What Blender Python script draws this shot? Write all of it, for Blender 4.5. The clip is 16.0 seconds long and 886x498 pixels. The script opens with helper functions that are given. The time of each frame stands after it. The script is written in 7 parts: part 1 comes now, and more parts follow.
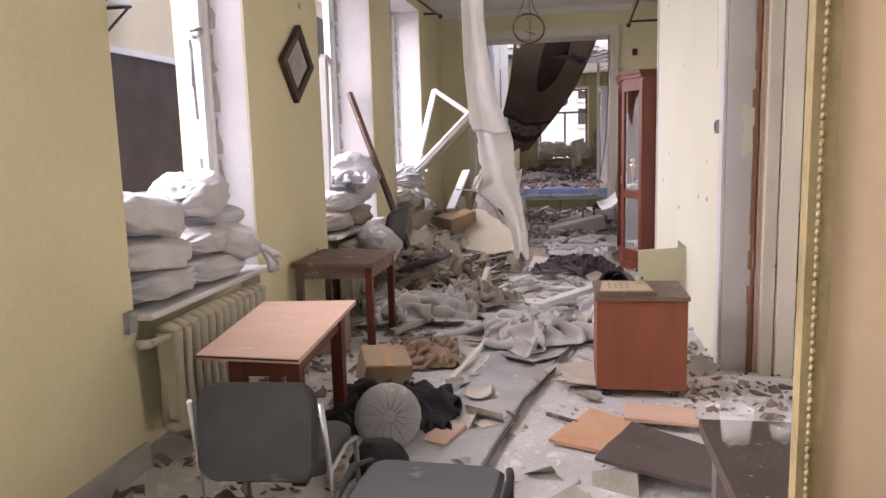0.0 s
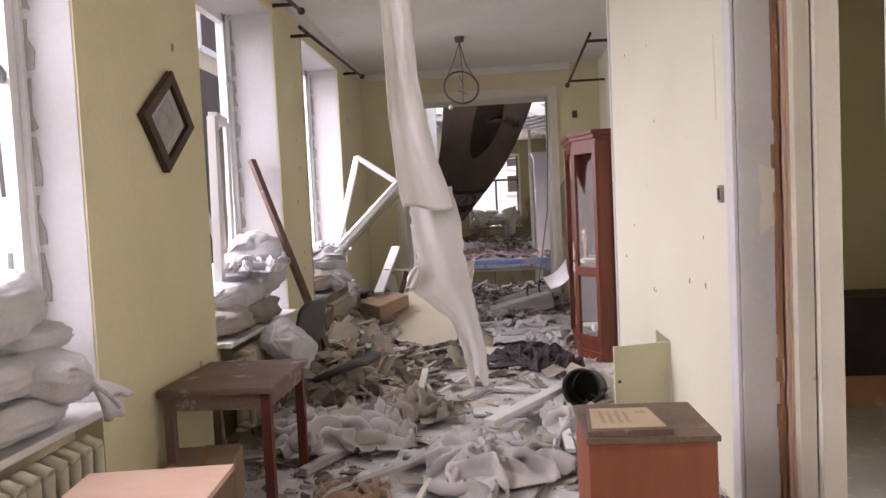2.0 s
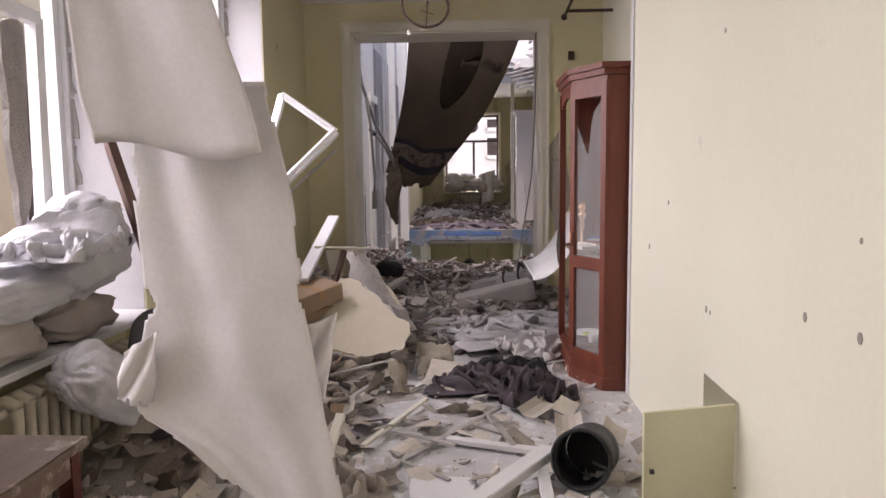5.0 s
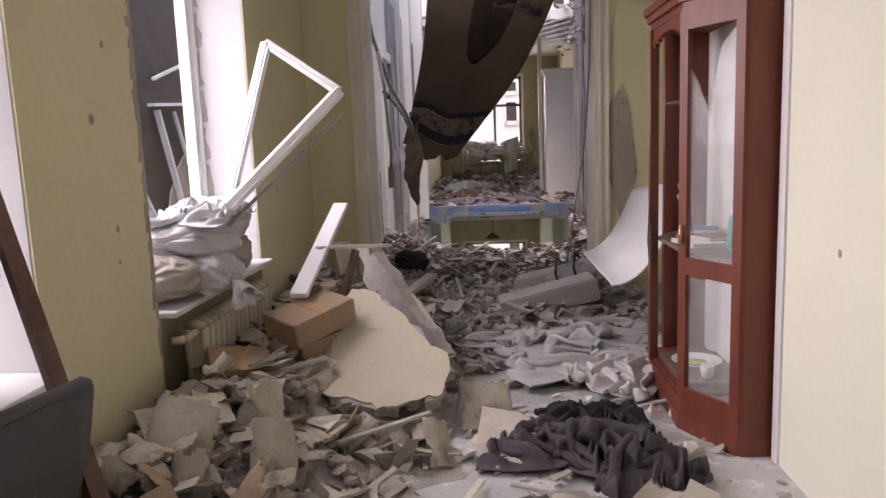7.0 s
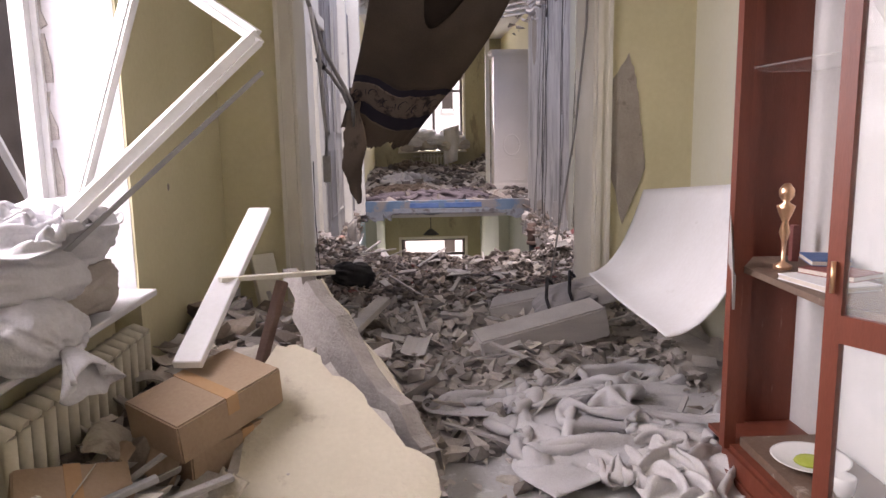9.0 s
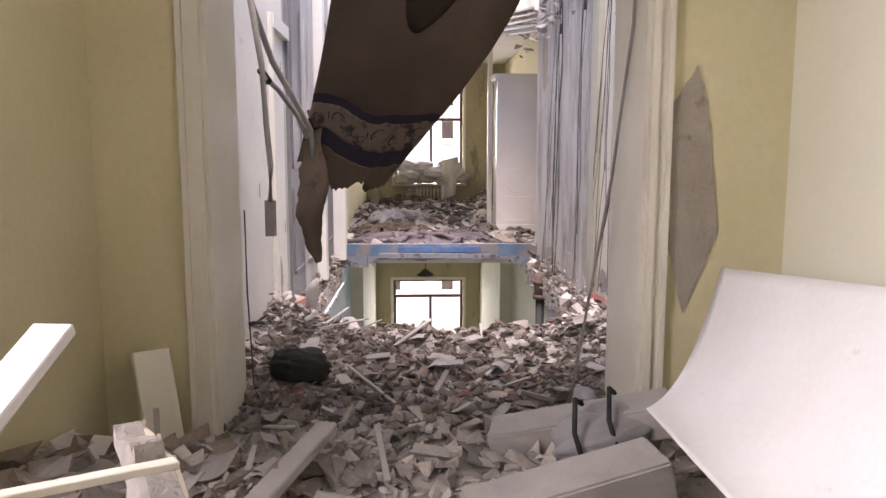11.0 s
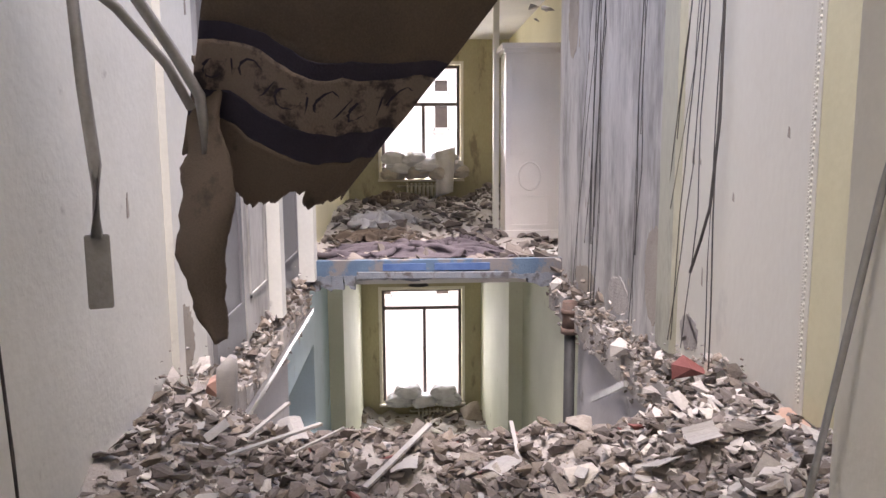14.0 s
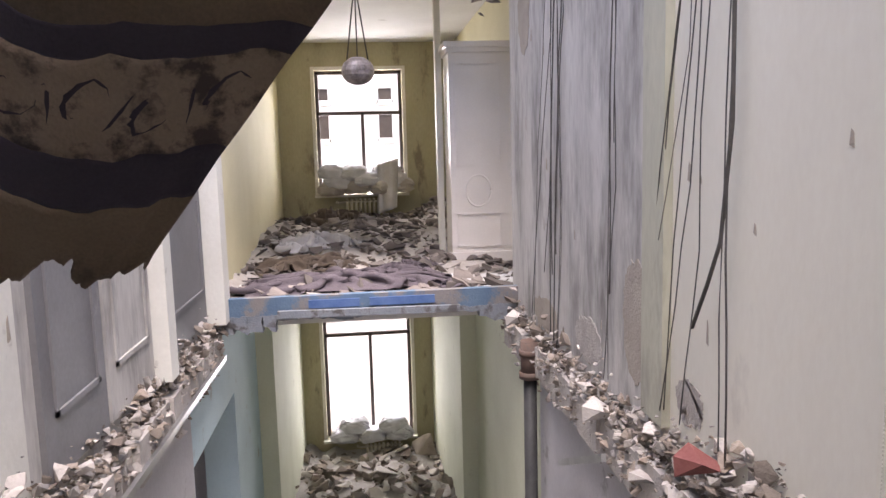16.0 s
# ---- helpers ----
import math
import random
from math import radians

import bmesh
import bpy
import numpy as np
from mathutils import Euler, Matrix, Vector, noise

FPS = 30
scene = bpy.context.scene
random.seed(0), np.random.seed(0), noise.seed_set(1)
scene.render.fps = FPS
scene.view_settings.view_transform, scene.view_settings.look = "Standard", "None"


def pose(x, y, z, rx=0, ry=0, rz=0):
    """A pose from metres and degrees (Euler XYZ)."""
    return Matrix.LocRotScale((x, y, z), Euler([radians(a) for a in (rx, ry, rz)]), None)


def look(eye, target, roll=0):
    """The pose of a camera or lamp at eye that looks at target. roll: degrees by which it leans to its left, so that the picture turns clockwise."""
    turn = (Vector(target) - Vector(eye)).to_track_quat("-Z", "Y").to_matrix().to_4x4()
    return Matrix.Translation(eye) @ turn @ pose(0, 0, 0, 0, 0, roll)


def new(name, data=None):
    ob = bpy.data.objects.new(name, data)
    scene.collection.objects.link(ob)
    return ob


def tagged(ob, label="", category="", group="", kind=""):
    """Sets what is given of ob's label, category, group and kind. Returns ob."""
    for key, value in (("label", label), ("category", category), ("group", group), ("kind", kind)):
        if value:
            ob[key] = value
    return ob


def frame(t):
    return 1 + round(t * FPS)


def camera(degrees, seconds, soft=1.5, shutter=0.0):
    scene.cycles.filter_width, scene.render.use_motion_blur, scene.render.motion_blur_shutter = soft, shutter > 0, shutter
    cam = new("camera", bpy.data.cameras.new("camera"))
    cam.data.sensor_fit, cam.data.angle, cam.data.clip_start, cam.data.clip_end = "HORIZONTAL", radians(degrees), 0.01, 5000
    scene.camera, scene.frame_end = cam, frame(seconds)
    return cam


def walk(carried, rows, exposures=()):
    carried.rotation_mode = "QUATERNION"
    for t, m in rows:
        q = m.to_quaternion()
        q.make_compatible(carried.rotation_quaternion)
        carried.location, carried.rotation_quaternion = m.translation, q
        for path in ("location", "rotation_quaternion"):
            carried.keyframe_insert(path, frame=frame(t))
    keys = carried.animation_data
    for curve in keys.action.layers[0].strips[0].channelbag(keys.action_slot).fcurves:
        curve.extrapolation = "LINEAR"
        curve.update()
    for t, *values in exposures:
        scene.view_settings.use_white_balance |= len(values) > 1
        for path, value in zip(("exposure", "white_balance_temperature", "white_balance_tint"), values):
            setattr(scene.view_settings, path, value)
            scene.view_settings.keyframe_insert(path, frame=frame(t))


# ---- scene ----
cam = camera(62.5, 16.0)
METRES, EYE, TILT, LEAN, TURN = 12.5, 1.55, -0.5, 0.0, 9.8
ROWS = [
    (0.0, 0.0, 0.0, 0.0, -0.21, -7.68, 1.57),
    (0.5, 0.0027, 0.0258, 0.0009, -0.66, -6.54, 2.46),
    (1.0, -0.0033, 0.0562, 0.0023, -3.27, -5.12, 3.8),
    (1.5, -0.0021, 0.0807, 0.0024, -5.07, -3.65, 3.57),
    (2.0, 0.0041, 0.1078, 0.005, -5.76, -2.56, 2.79),
    (2.5, 0.0111, 0.136, 0.0033, -7.03, -3.0, 1.91),
    (3.0, 0.0193, 0.1655, 0.0023, -8.96, -4.17, 1.96),
    (3.5, 0.0281, 0.196, 0.0053, -9.26, -4.9, 1.92),
    (4.0, 0.0344, 0.2216, 0.0053, -8.61, -5.05, 1.54),
    (6.5, 0.0449, 0.3763, 0.0045, -6.26, -7.18, 1.02),
    (7.0, 0.0424, 0.4122, 0.0076, -6.42, -7.96, 2.22),
    (7.5, 0.0319, 0.4466, 0.0053, -9.04, -9.09, 1.88),
    (8.0, 0.0273, 0.4782, 0.0053, -11.4, -10.19, 1.71),
    (8.5, 0.0324, 0.5134, 0.0068, -11.64, -8.98, 1.66),
    (9.0, 0.0406, 0.546, 0.0048, -12.11, -8.9, 1.13),
    (11.5, 0.0882, 0.7126, 0.0117, -11.34, -6.4, -0.48),
    (12.0, 0.0972, 0.7425, 0.0096, -6.84, -6.39, 0.3),
    (12.5, 0.1043, 0.7781, 0.0133, -6.26, -4.51, -0.17),
    (13.0, 0.1098, 0.8117, 0.0156, -6.63, -2.01, -0.36),
    (13.5, 0.1126, 0.8447, 0.0141, -8.88, -1.99, -0.07),
    (14.0, 0.1151, 0.8783, 0.0111, -12.59, -7.32, 0.47),
    (14.5, 0.1257, 0.9097, 0.0111, -14.2, -10.52, 1.85),
    (15.0, 0.1335, 0.9311, 0.0123, -15.53, -11.24, 1.87),
    (15.5, 0.1398, 0.9563, 0.0145, -17.59, -9.77, 1.14),
    (16.0, 0.1511, 0.9721, 0.0153, -16.37, -6.69, 1.65),
]
EXPOSURES = [(0.0, 0.97, 6650, 28), (2.0, 0.85, 6700, 28), (4.0, 0.8, 6700, 26), (6.5, 0.64, 6800, 28), (8.0, 1.05, 6800, 28), (9.0, 1.17, 6850, 28), (11.5, 1.66, 7000, 26), (13.5, 1.65, 6850, 23), (16.0, 1.58, 6700, 22)]
walk(cam, [(t, pose(0, 0, EYE, TILT, LEAN, TURN) @ pose(METRES * x, METRES * y, METRES * z, 90 + pitch, roll, yaw)) for t, x, y, z, yaw, pitch, roll in ROWS], EXPOSURES)

# ---- light ----
world = bpy.data.worlds.new("sky")
scene.world = world
world.use_nodes = True
wn = world.node_tree.nodes
sky = wn.new("ShaderNodeTexSky")
sky.sky_type, sky.sun_disc = "NISHITA", False
sky.sun_elevation, sky.sun_rotation = radians(72), radians(180)
wn["Background"].inputs["Strength"].default_value = 0.15
world.node_tree.links.new(sky.outputs["Color"], wn["Background"].inputs["Color"])
sun = new("sun", bpy.data.lights.new("sun", "SUN"))
sun.data.energy, sun.data.angle, sun.data.color = 3.6, radians(45), (1.0, 0.96, 0.9)
sun.matrix_world = look((0.3, 10.8, 16), (0.0, 16, 0))


def window_and_fill_light(x, y, z, w, h, turn, power, colour=(0.95, 0.97, 1.0), down=0, spread=180):
    """An area lamp: sky light at a window's opening, tilted down as it falls from high over the courtyard, and added
    fill.
    """
    lamp = new("window_and_fill_light", bpy.data.lights.new("window_and_fill_light", "AREA"))
    lamp.data.shape, lamp.data.size, lamp.data.size_y = "RECTANGLE", w, h
    lamp.data.energy, lamp.data.color = power, colour
    lamp.data.spread = radians(spread)
    lamp.matrix_world = pose(x, y, z, 90 - down, 0, turn)


WINDOWS = [(3.15, 4.62), (6.07, 7.79), (8.75, 10.5)]
# the opening from -0.4 to 1.3 is unseen, its strong lamp brightens the near floor
for a, b in [(-0.4, 1.3)] + WINDOWS:
    window_and_fill_light(-3.3, (a + b) / 2, 2.5, b - a + 0.1, 2.6, -90, 46 if 2 < a < 8 else (115 if a < 2 else 64), down=36, spread=115 if a < 8 else 132)
# added fill inside the side room, aimed at the doorway; no window stands here
window_and_fill_light(2.3, 4.5, 1.6, 0.8, 2.4, 90, 9, (1.0, 0.95, 0.88))
window_and_fill_light(-0.15, 28.4, 2.3, 2.0, 2.6, 180, 130)
window_and_fill_light(-0.15, 28.4, -2.6, 2.0, 2.6, 180, 90)


# ---- materials ----
def mat(name, c1, c2, rough=0.75, scale=3.0, fine=45.0, bump=0.2, metal=0.0, spots=None, spot_size=6.0,
        spot_amount=0.62, spot_soft=0.08, island=0.0, spec=0.3, obj=0.0, stretch=(1, 1, 1)):
    """Two colours mixed by coarse and fine noise, with bump, and stains of a third colour."""
    m = bpy.data.materials.new(name)
    m.use_nodes = True
    nt, b = m.node_tree, m.node_tree.nodes["Principled BSDF"]
    N, L = nt.nodes.new, nt.links.new
    tc = N("ShaderNodeTexCoord")
    mp = N("ShaderNodeMapping")
    mp.inputs["Scale"].default_value = stretch
    L(tc.outputs["Object"], mp.inputs["Vector"])
    n1, n2 = N("ShaderNodeTexNoise"), N("ShaderNodeTexNoise")
    for n, s, d in ((n1, scale, 6), (n2, fine, 4)):
        n.inputs["Scale"].default_value, n.inputs["Detail"].default_value = s, d
        L(mp.outputs["Vector"], n.inputs["Vector"])
    mix = N("ShaderNodeMix")
    mix.data_type = "RGBA"
    mix.inputs["A"].default_value, mix.inputs["B"].default_value = (*c1, 1), (*c2, 1)
    add = N("ShaderNodeMath")
    add.operation = "MULTIPLY_ADD"
    L(n2.outputs["Fac"], add.inputs[0])
    add.inputs[1].default_value = 0.5
    L(n1.outputs["Fac"], add.inputs[2])
    mr = N("ShaderNodeMapRange")
    mr.inputs["From Min"].default_value, mr.inputs["From Max"].default_value = 0.5, 1.0
    L(add.outputs[0], mr.inputs["Value"])
    L(mr.outputs["Result"], mix.inputs["Factor"])
    col = mix.outputs["Result"]
    if spots:
        n3 = N("ShaderNodeTexNoise")
        n3.inputs["Scale"].default_value, n3.inputs["Detail"].default_value, n3.inputs["Roughness"].default_value = spot_size, 8, 0.65
        L(mp.outputs["Vector"], n3.inputs["Vector"])
        r3 = N("ShaderNodeMapRange")
        r3.inputs["From Min"].default_value, r3.inputs["From Max"].default_value = spot_amount, spot_amount + spot_soft
        L(n3.outputs["Fac"], r3.inputs["Value"])
        m3 = N("ShaderNodeMix")
        m3.data_type = "RGBA"
        m3.inputs["B"].default_value = (*spots, 1)
        L(r3.outputs["Result"], m3.inputs["Factor"])
        L(col, m3.inputs["A"])
        col = m3.outputs["Result"]
    for amount, node, out in ((island, "ShaderNodeNewGeometry", "Random Per Island"), (obj, "ShaderNodeObjectInfo", "Random")):
        if amount:
            g = N(node)
            rr = N("ShaderNodeMapRange")
            rr.inputs["To Min"].default_value, rr.inputs["To Max"].default_value = 1 - amount, 1 + amount
            L(g.outputs[out], rr.inputs["Value"])
            h = N("ShaderNodeHueSaturation")
            L(rr.outputs["Result"], h.inputs["Value"])
            L(col, h.inputs["Color"])
            col = h.outputs["Color"]
    L(col, b.inputs["Base Color"])
    b.inputs["Roughness"].default_value, b.inputs["Metallic"].default_value = rough, metal
    b.inputs["Specular IOR Level"].default_value = spec
    if bump:
        bp = N("ShaderNodeBump")
        bp.inputs["Strength"].default_value, bp.inputs["Distance"].default_value = bump, 0.02
        L(add.outputs[0], bp.inputs["Height"])
        L(bp.outputs["Normal"], b.inputs["Normal"])
    return m


def glass_mat(name, tint, rough=0.05, dust=0.25):
    """A thin pane: mostly clear, with a film of dust."""
    m = bpy.data.materials.new(name)
    m.use_nodes = True
    nt = m.node_tree
    b = nt.nodes["Principled BSDF"]
    b.inputs["Base Color"].default_value = (*tint, 1)
    b.inputs["Roughness"].default_value = rough
    n = nt.nodes.new("ShaderNodeTexNoise")
    n.inputs["Scale"].default_value, n.inputs["Detail"].default_value = 4, 6
    r = nt.nodes.new("ShaderNodeMapRange")
    r.inputs["To Min"].default_value, r.inputs["To Max"].default_value = dust * 0.3, dust * 1.4
    nt.links.new(n.outputs["Fac"], r.inputs["Value"])
    nt.links.new(r.outputs["Result"], b.inputs["Alpha"])
    return m


YELLOW = mat("yellow_wall_paint", (0.70, 0.65, 0.44), (0.62, 0.57, 0.36), 0.8, 1.2, 30, 0.12, spots=(0.42, 0.36, 0.24), spot_size=2.5, spot_amount=0.7)
CREAM = mat("pale_cream_wall_paint", (0.79, 0.78, 0.65), (0.74, 0.72, 0.58), 0.75, 1.0, 30, 0.1, spots=(0.60, 0.57, 0.48), spot_size=2.2, spot_amount=0.68)
REVEAL = mat("white_window_reveal_plaster", (0.64, 0.63, 0.645), (0.56, 0.55, 0.565), 0.8, 2, 40, 0.2, spots=(0.5, 0.47, 0.44), spot_size=3, spot_amount=0.68)
WHITEWALL = mat("scratched_white_plaster", (0.76, 0.75, 0.70), (0.66, 0.65, 0.60), 0.85, 1.6, 30, 0.3, spots=(0.42, 0.40, 0.37), spot_size=3.2, spot_amount=0.63)
GREYWALL = mat("sooty_grey_plaster", (0.58, 0.565, 0.54), (0.40, 0.385, 0.37), 0.9, 2.6, 30, 0.5, spots=(0.19, 0.18, 0.172), spot_size=2.4, spot_amount=0.5, spot_soft=0.2, stretch=(1, 1, 0.28))
HALLCREAM = mat("pale_scuffed_hall_paint", (0.72, 0.70, 0.62), (0.66, 0.63, 0.55), 0.8, 1.1, 30, 0.15, spots=(0.47, 0.44, 0.40), spot_size=1.8, spot_amount=0.62, spot_soft=0.16, stretch=(1, 1, 0.5))
LOWGREY = mat("pale_lavender_grey_plaster", (0.52, 0.51, 0.53), (0.42, 0.41, 0.43), 0.85, 1.5, 30, 0.2, spots=(0.30, 0.29, 0.29), spot_size=2.5, spot_amount=0.6)
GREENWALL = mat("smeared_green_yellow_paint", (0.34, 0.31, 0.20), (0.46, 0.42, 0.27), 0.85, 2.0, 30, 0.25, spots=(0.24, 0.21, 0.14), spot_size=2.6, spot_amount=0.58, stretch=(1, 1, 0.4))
LOWGREEN = mat("pale_green_wall_paint", (0.60, 0.62, 0.49), (0.52, 0.54, 0.41), 0.8, 1.5, 30, 0.15, spots=(0.36, 0.35, 0.26), spot_size=2.5, spot_amount=0.64)
LOWBLUE = mat("pale_blue_wall_paint", (0.52, 0.66, 0.72), (0.44, 0.58, 0.64), 0.8, 1.5, 30, 0.15, spots=(0.36, 0.40, 0.40), spot_size=3, spot_amount=0.62)
CEIL = mat("whitewashed_ceiling", (0.74, 0.73, 0.70), (0.66, 0.65, 0.62), 0.9, 1.5, 25, 0.1, spots=(0.52, 0.5, 0.46), spot_size=2, spot_amount=0.68)
FLOOR = mat("dusty_concrete_floor", (0.47, 0.46, 0.46), (0.60, 0.595, 0.60), 0.6, 2.5, 50, 0.5, spots=(0.70, 0.70, 0.71), spot_size=9, spot_amount=0.56, spec=0.5)
TRIM = mat("white_trim_paint", (0.74, 0.71, 0.62), (0.66, 0.63, 0.54), 0.55, 3, 50, 0.15, spots=(0.45, 0.41, 0.33), spot_size=6, spot_amount=0.68)
PVC = mat("white_window_frame", (0.80, 0.80, 0.80), (0.70, 0.70, 0.70), 0.35, 3, 40, 0.08, spots=(0.50, 0.47, 0.43), spot_size=5, spot_amount=0.65, spec=0.5)
BAREWOOD = mat("pinkish_bare_timber", (0.62, 0.46, 0.36), (0.52, 0.36, 0.27), 0.8, 3, 60, 0.4, spots=(0.36, 0.22, 0.15), spot_size=3, spot_amount=0.6, stretch=(5, 5, 0.4))
DARKSPLIT = mat("splintered_brown_timber", (0.22, 0.11, 0.065), (0.34, 0.18, 0.10), 0.8, 4, 60, 0.6, spots=(0.62, 0.50, 0.36), spot_size=6, spot_amount=0.6, stretch=(4, 4, 0.5))
RUBBLE = mat("dusty_broken_plaster_and_brick", (0.44, 0.405, 0.38), (0.30, 0.275, 0.255), 0.95, 6, 60, 0.7, island=0.42)
RUBBLEPALE = mat("pale_plaster_fragments", (0.66, 0.62, 0.58), (0.50, 0.46, 0.43), 0.95, 5, 60, 0.5, island=0.3)
RUBBLEDARK = mat("dark_brown_grey_debris", (0.23, 0.20, 0.183), (0.135, 0.115, 0.105), 0.95, 5, 60, 0.6, island=0.45)
RUBBLEBROWN = mat("brown_dusty_debris", (0.29, 0.245, 0.205), (0.165, 0.135, 0.115), 0.95, 4, 60, 0.6, island=0.5)
DUST = mat("grey_rubble_dust", (0.47, 0.435, 0.41), (0.33, 0.30, 0.28), 0.97, 5, 70, 0.8, spots=(0.46, 0.43, 0.40), spot_size=14, spot_amount=0.55)


# ---- building helpers ----
def box(bm, x0, y0, z0, x1, y1, z1):
    vs = [bm.verts.new((x, y, z)) for x in (x0, x1) for y in (y0, y1) for z in (z0, z1)]
    for f in ((0, 1, 3, 2), (4, 6, 7, 5), (0, 4, 5, 1), (2, 3, 7, 6), (0, 2, 6, 4), (1, 5, 7, 3)):
        bm.faces.new([vs[i] for i in f])
    return vs


def obox(bm, m, sx, sy, sz, bevel=0.0):
    """A box of that size whose base centre is at the pose m."""
    b2 = bmesh.new()
    box(b2, -sx / 2, -sy / 2, 0, sx / 2, sy / 2, sz)
    if bevel:
        bmesh.ops.bevel(b2, geom=list(b2.edges), offset=bevel, segments=2, affect="EDGES")
    merge(bm, b2, m)


def merge(bm, b2, m=None):
    if m is not None:
        bmesh.ops.transform(b2, matrix=m, verts=b2.verts)
    vm = {v: bm.verts.new(v.co) for v in b2.verts}
    for f in b2.faces:
        g = bm.faces.new([vm[v] for v in f.verts])
        g.smooth = f.smooth
    b2.free()


def rod(bm, pts, r, sides=8, ends=True):
    """A tube of radius r (or radii) along the points."""
    pts = [Vector(p) for p in pts]
    rs = r if isinstance(r, (list, tuple)) else [r] * len(pts)
    rings = []
    for i, p in enumerate(pts):
        d = (pts[min(i + 1, len(pts) - 1)] - pts[max(i - 1, 0)]).normalized()
        q = d.to_track_quat("Z", "Y").to_matrix()
        rings.append([bm.verts.new(p + q @ Vector((math.cos(2 * math.pi * k / sides), math.sin(2 * math.pi * k / sides), 0)) * rs[i]) for k in range(sides)])
    for a, b in zip(rings, rings[1:]):
        for k in range(sides):
            f = bm.faces.new((a[k], a[(k + 1) % sides], b[(k + 1) % sides], b[k]))
            f.smooth = True
    if ends:
        bm.faces.new(rings[0][::-1]), bm.faces.new(rings[-1])


def mesh_of(name, bm, material):
    bmesh.ops.recalc_face_normals(bm, faces=bm.faces)
    me = bpy.data.meshes.new(name)
    bm.to_mesh(me)
    bm.free()
    me.materials.append(material)
    return me


def part(name, bm, material, parent, label=""):
    ob = new(name, mesh_of(name, bm, material))
    ob.parent = parent
    return tagged(ob, label)


def thing(name, label, category, m=None, group=""):
    ob = new(name)
    ob.matrix_world = m if m is not None else Matrix()
    return tagged(ob, label, category, group)


def solid(name, bm, material, label="", category="", kind="", group="", m=None):
    ob = new(name, mesh_of(name, bm, material))
    if m is not None:
        ob.matrix_world = m
    return tagged(ob, label, category, group, kind)


def structure(name, boxes, material, label):
    bm = bmesh.new()
    for b in boxes:
        box(bm, *b)
    return solid(name, bm, material, label, "", "structure")


def fbm(x, y, z=0.0, o=4):
    return noise.fractal(Vector((x, y, z)), 0.8, 2.0, o)


# ---- the corridor ----
LX, RX, RECX, CEILZ = -2.07, 1.0, 1.42, 3.66
EY0, EY1 = 12.25, 12.85
OL, OR, OH = -1.52, 0.69, 3.22
HEAD, SILL = 3.42, 0.74
structure("floor", [(LX - 0.7, -3.0, -0.3, 3.4, 14.2, 0.0)], FLOOR, "dusty grey concrete corridor floor")

spans = [(-3.0, -0.4), (1.3, 3.15), (4.62, 6.07), (7.79, 8.75), (10.5, EY0 + 0.3)]
bm = bmesh.new()
for a, b in spans:
    box(bm, LX - 0.5, a, 0, LX, b, CEILZ)
# the first opening is added out of view, for the near floor's lamp
for a, b in [(-0.4, 1.3)] + WINDOWS:
    box(bm, LX - 0.5, a, 0, LX - 0.14, b, SILL)
    box(bm, LX - 0.5, a, HEAD, LX, b, CEILZ)
solid("wall_left", bm, YELLOW, "yellow painted corridor wall with deep window openings", "", "structure")
# reveals
bm = bmesh.new()
for a, b in WINDOWS:
    box(bm, LX - 0.48, b - 0.004, SILL, LX - 0.012, b + 0.02, HEAD)
    box(bm, LX - 0.48, a - 0.02, SILL, LX - 0.012, a + 0.004, HEAD)
    box(bm, LX - 0.48, a, HEAD - 0.004, LX - 0.012, b, HEAD + 0.02)
solid("trim_reveals", bm, REVEAL, "white plastered window reveals", "", "structure")
structure("wall_right", [(RX, 5.0, 0, RX + 0.42, 6.47, CEILZ), (RX, 6.47, 0.62, RX + 0.42, 6.93, CEILZ), (RX + 0.25, 6.47, 0, RX + 0.42, 6.93, 0.62), (RX, 6.93, 0, RX + 0.42, 8.62, CEILZ), (1.3, 4.15, 2.9, RX + 0.42, 4.97, CEILZ), (1.3, -3.0, 0, 1.6, 4.15, CEILZ)],
          CREAM, "pale cream corridor wall beside a doorway")
structure("wall_recess", [(RECX, 8.62, 0, RECX + 0.3, EY0, CEILZ)], CREAM, "pale wall of the recess behind the cabinet")
structure("wall_back", [(LX - 0.6, -3.3, 0, 3.4, -3.0, CEILZ)], YELLOW, "yellow wall closing the corridor")
structure("wall_end", [(LX - 0.6, EY0, 0, OL, EY1, CEILZ), (OR, EY0, 0, RECX + 0.3, EY1, CEILZ), (OL, EY0, OH, OR, EY1, CEILZ)],
          YELLOW, "yellow end wall with a wide cased opening")
structure("ceiling", [(LX - 0.6, -3.2, CEILZ, 3.4, EY1, CEILZ + 0.2)], CEIL, "white ceiling of the corridor")
# side room behind the doorway
structure("wall_side_room", [(3.2, -3.0, 0, 3.4, 8.5, CEILZ), (RX + 0.42, 7.3, 0, 3.2, 7.5, CEILZ), (RX + 0.42, 1.0, 0, 3.2, 1.2, CEILZ)], YELLOW, "yellow wall of the side room")

# ---- zone with the fallen floor ----
BL, BR = -1.72, 1.36
structure("wall_hall_left", [(BL - 0.4, EY1, -5.0, BL, 15.6, 4.6)], WHITEWALL, "scratched white plaster wall by the hole")
structure("wall_hall_left_far", [(BL - 0.4, 15.6, -0.1, BL, 19.6, 4.6)], GREYWALL, "sooty grey wall by the hole")
structure("wall_hall_right", [(BR, EY1, -5.0, BR + 0.4, 16.1, 4.6)], HALLCREAM, "pale cream plaster wall with hanging cables")
structure("wall_hall_right_far", [(BR, 16.1, -0.15, BR + 0.4, 19.75, 4.6)], GREYWALL, "sooty grey wall with torn plaster")
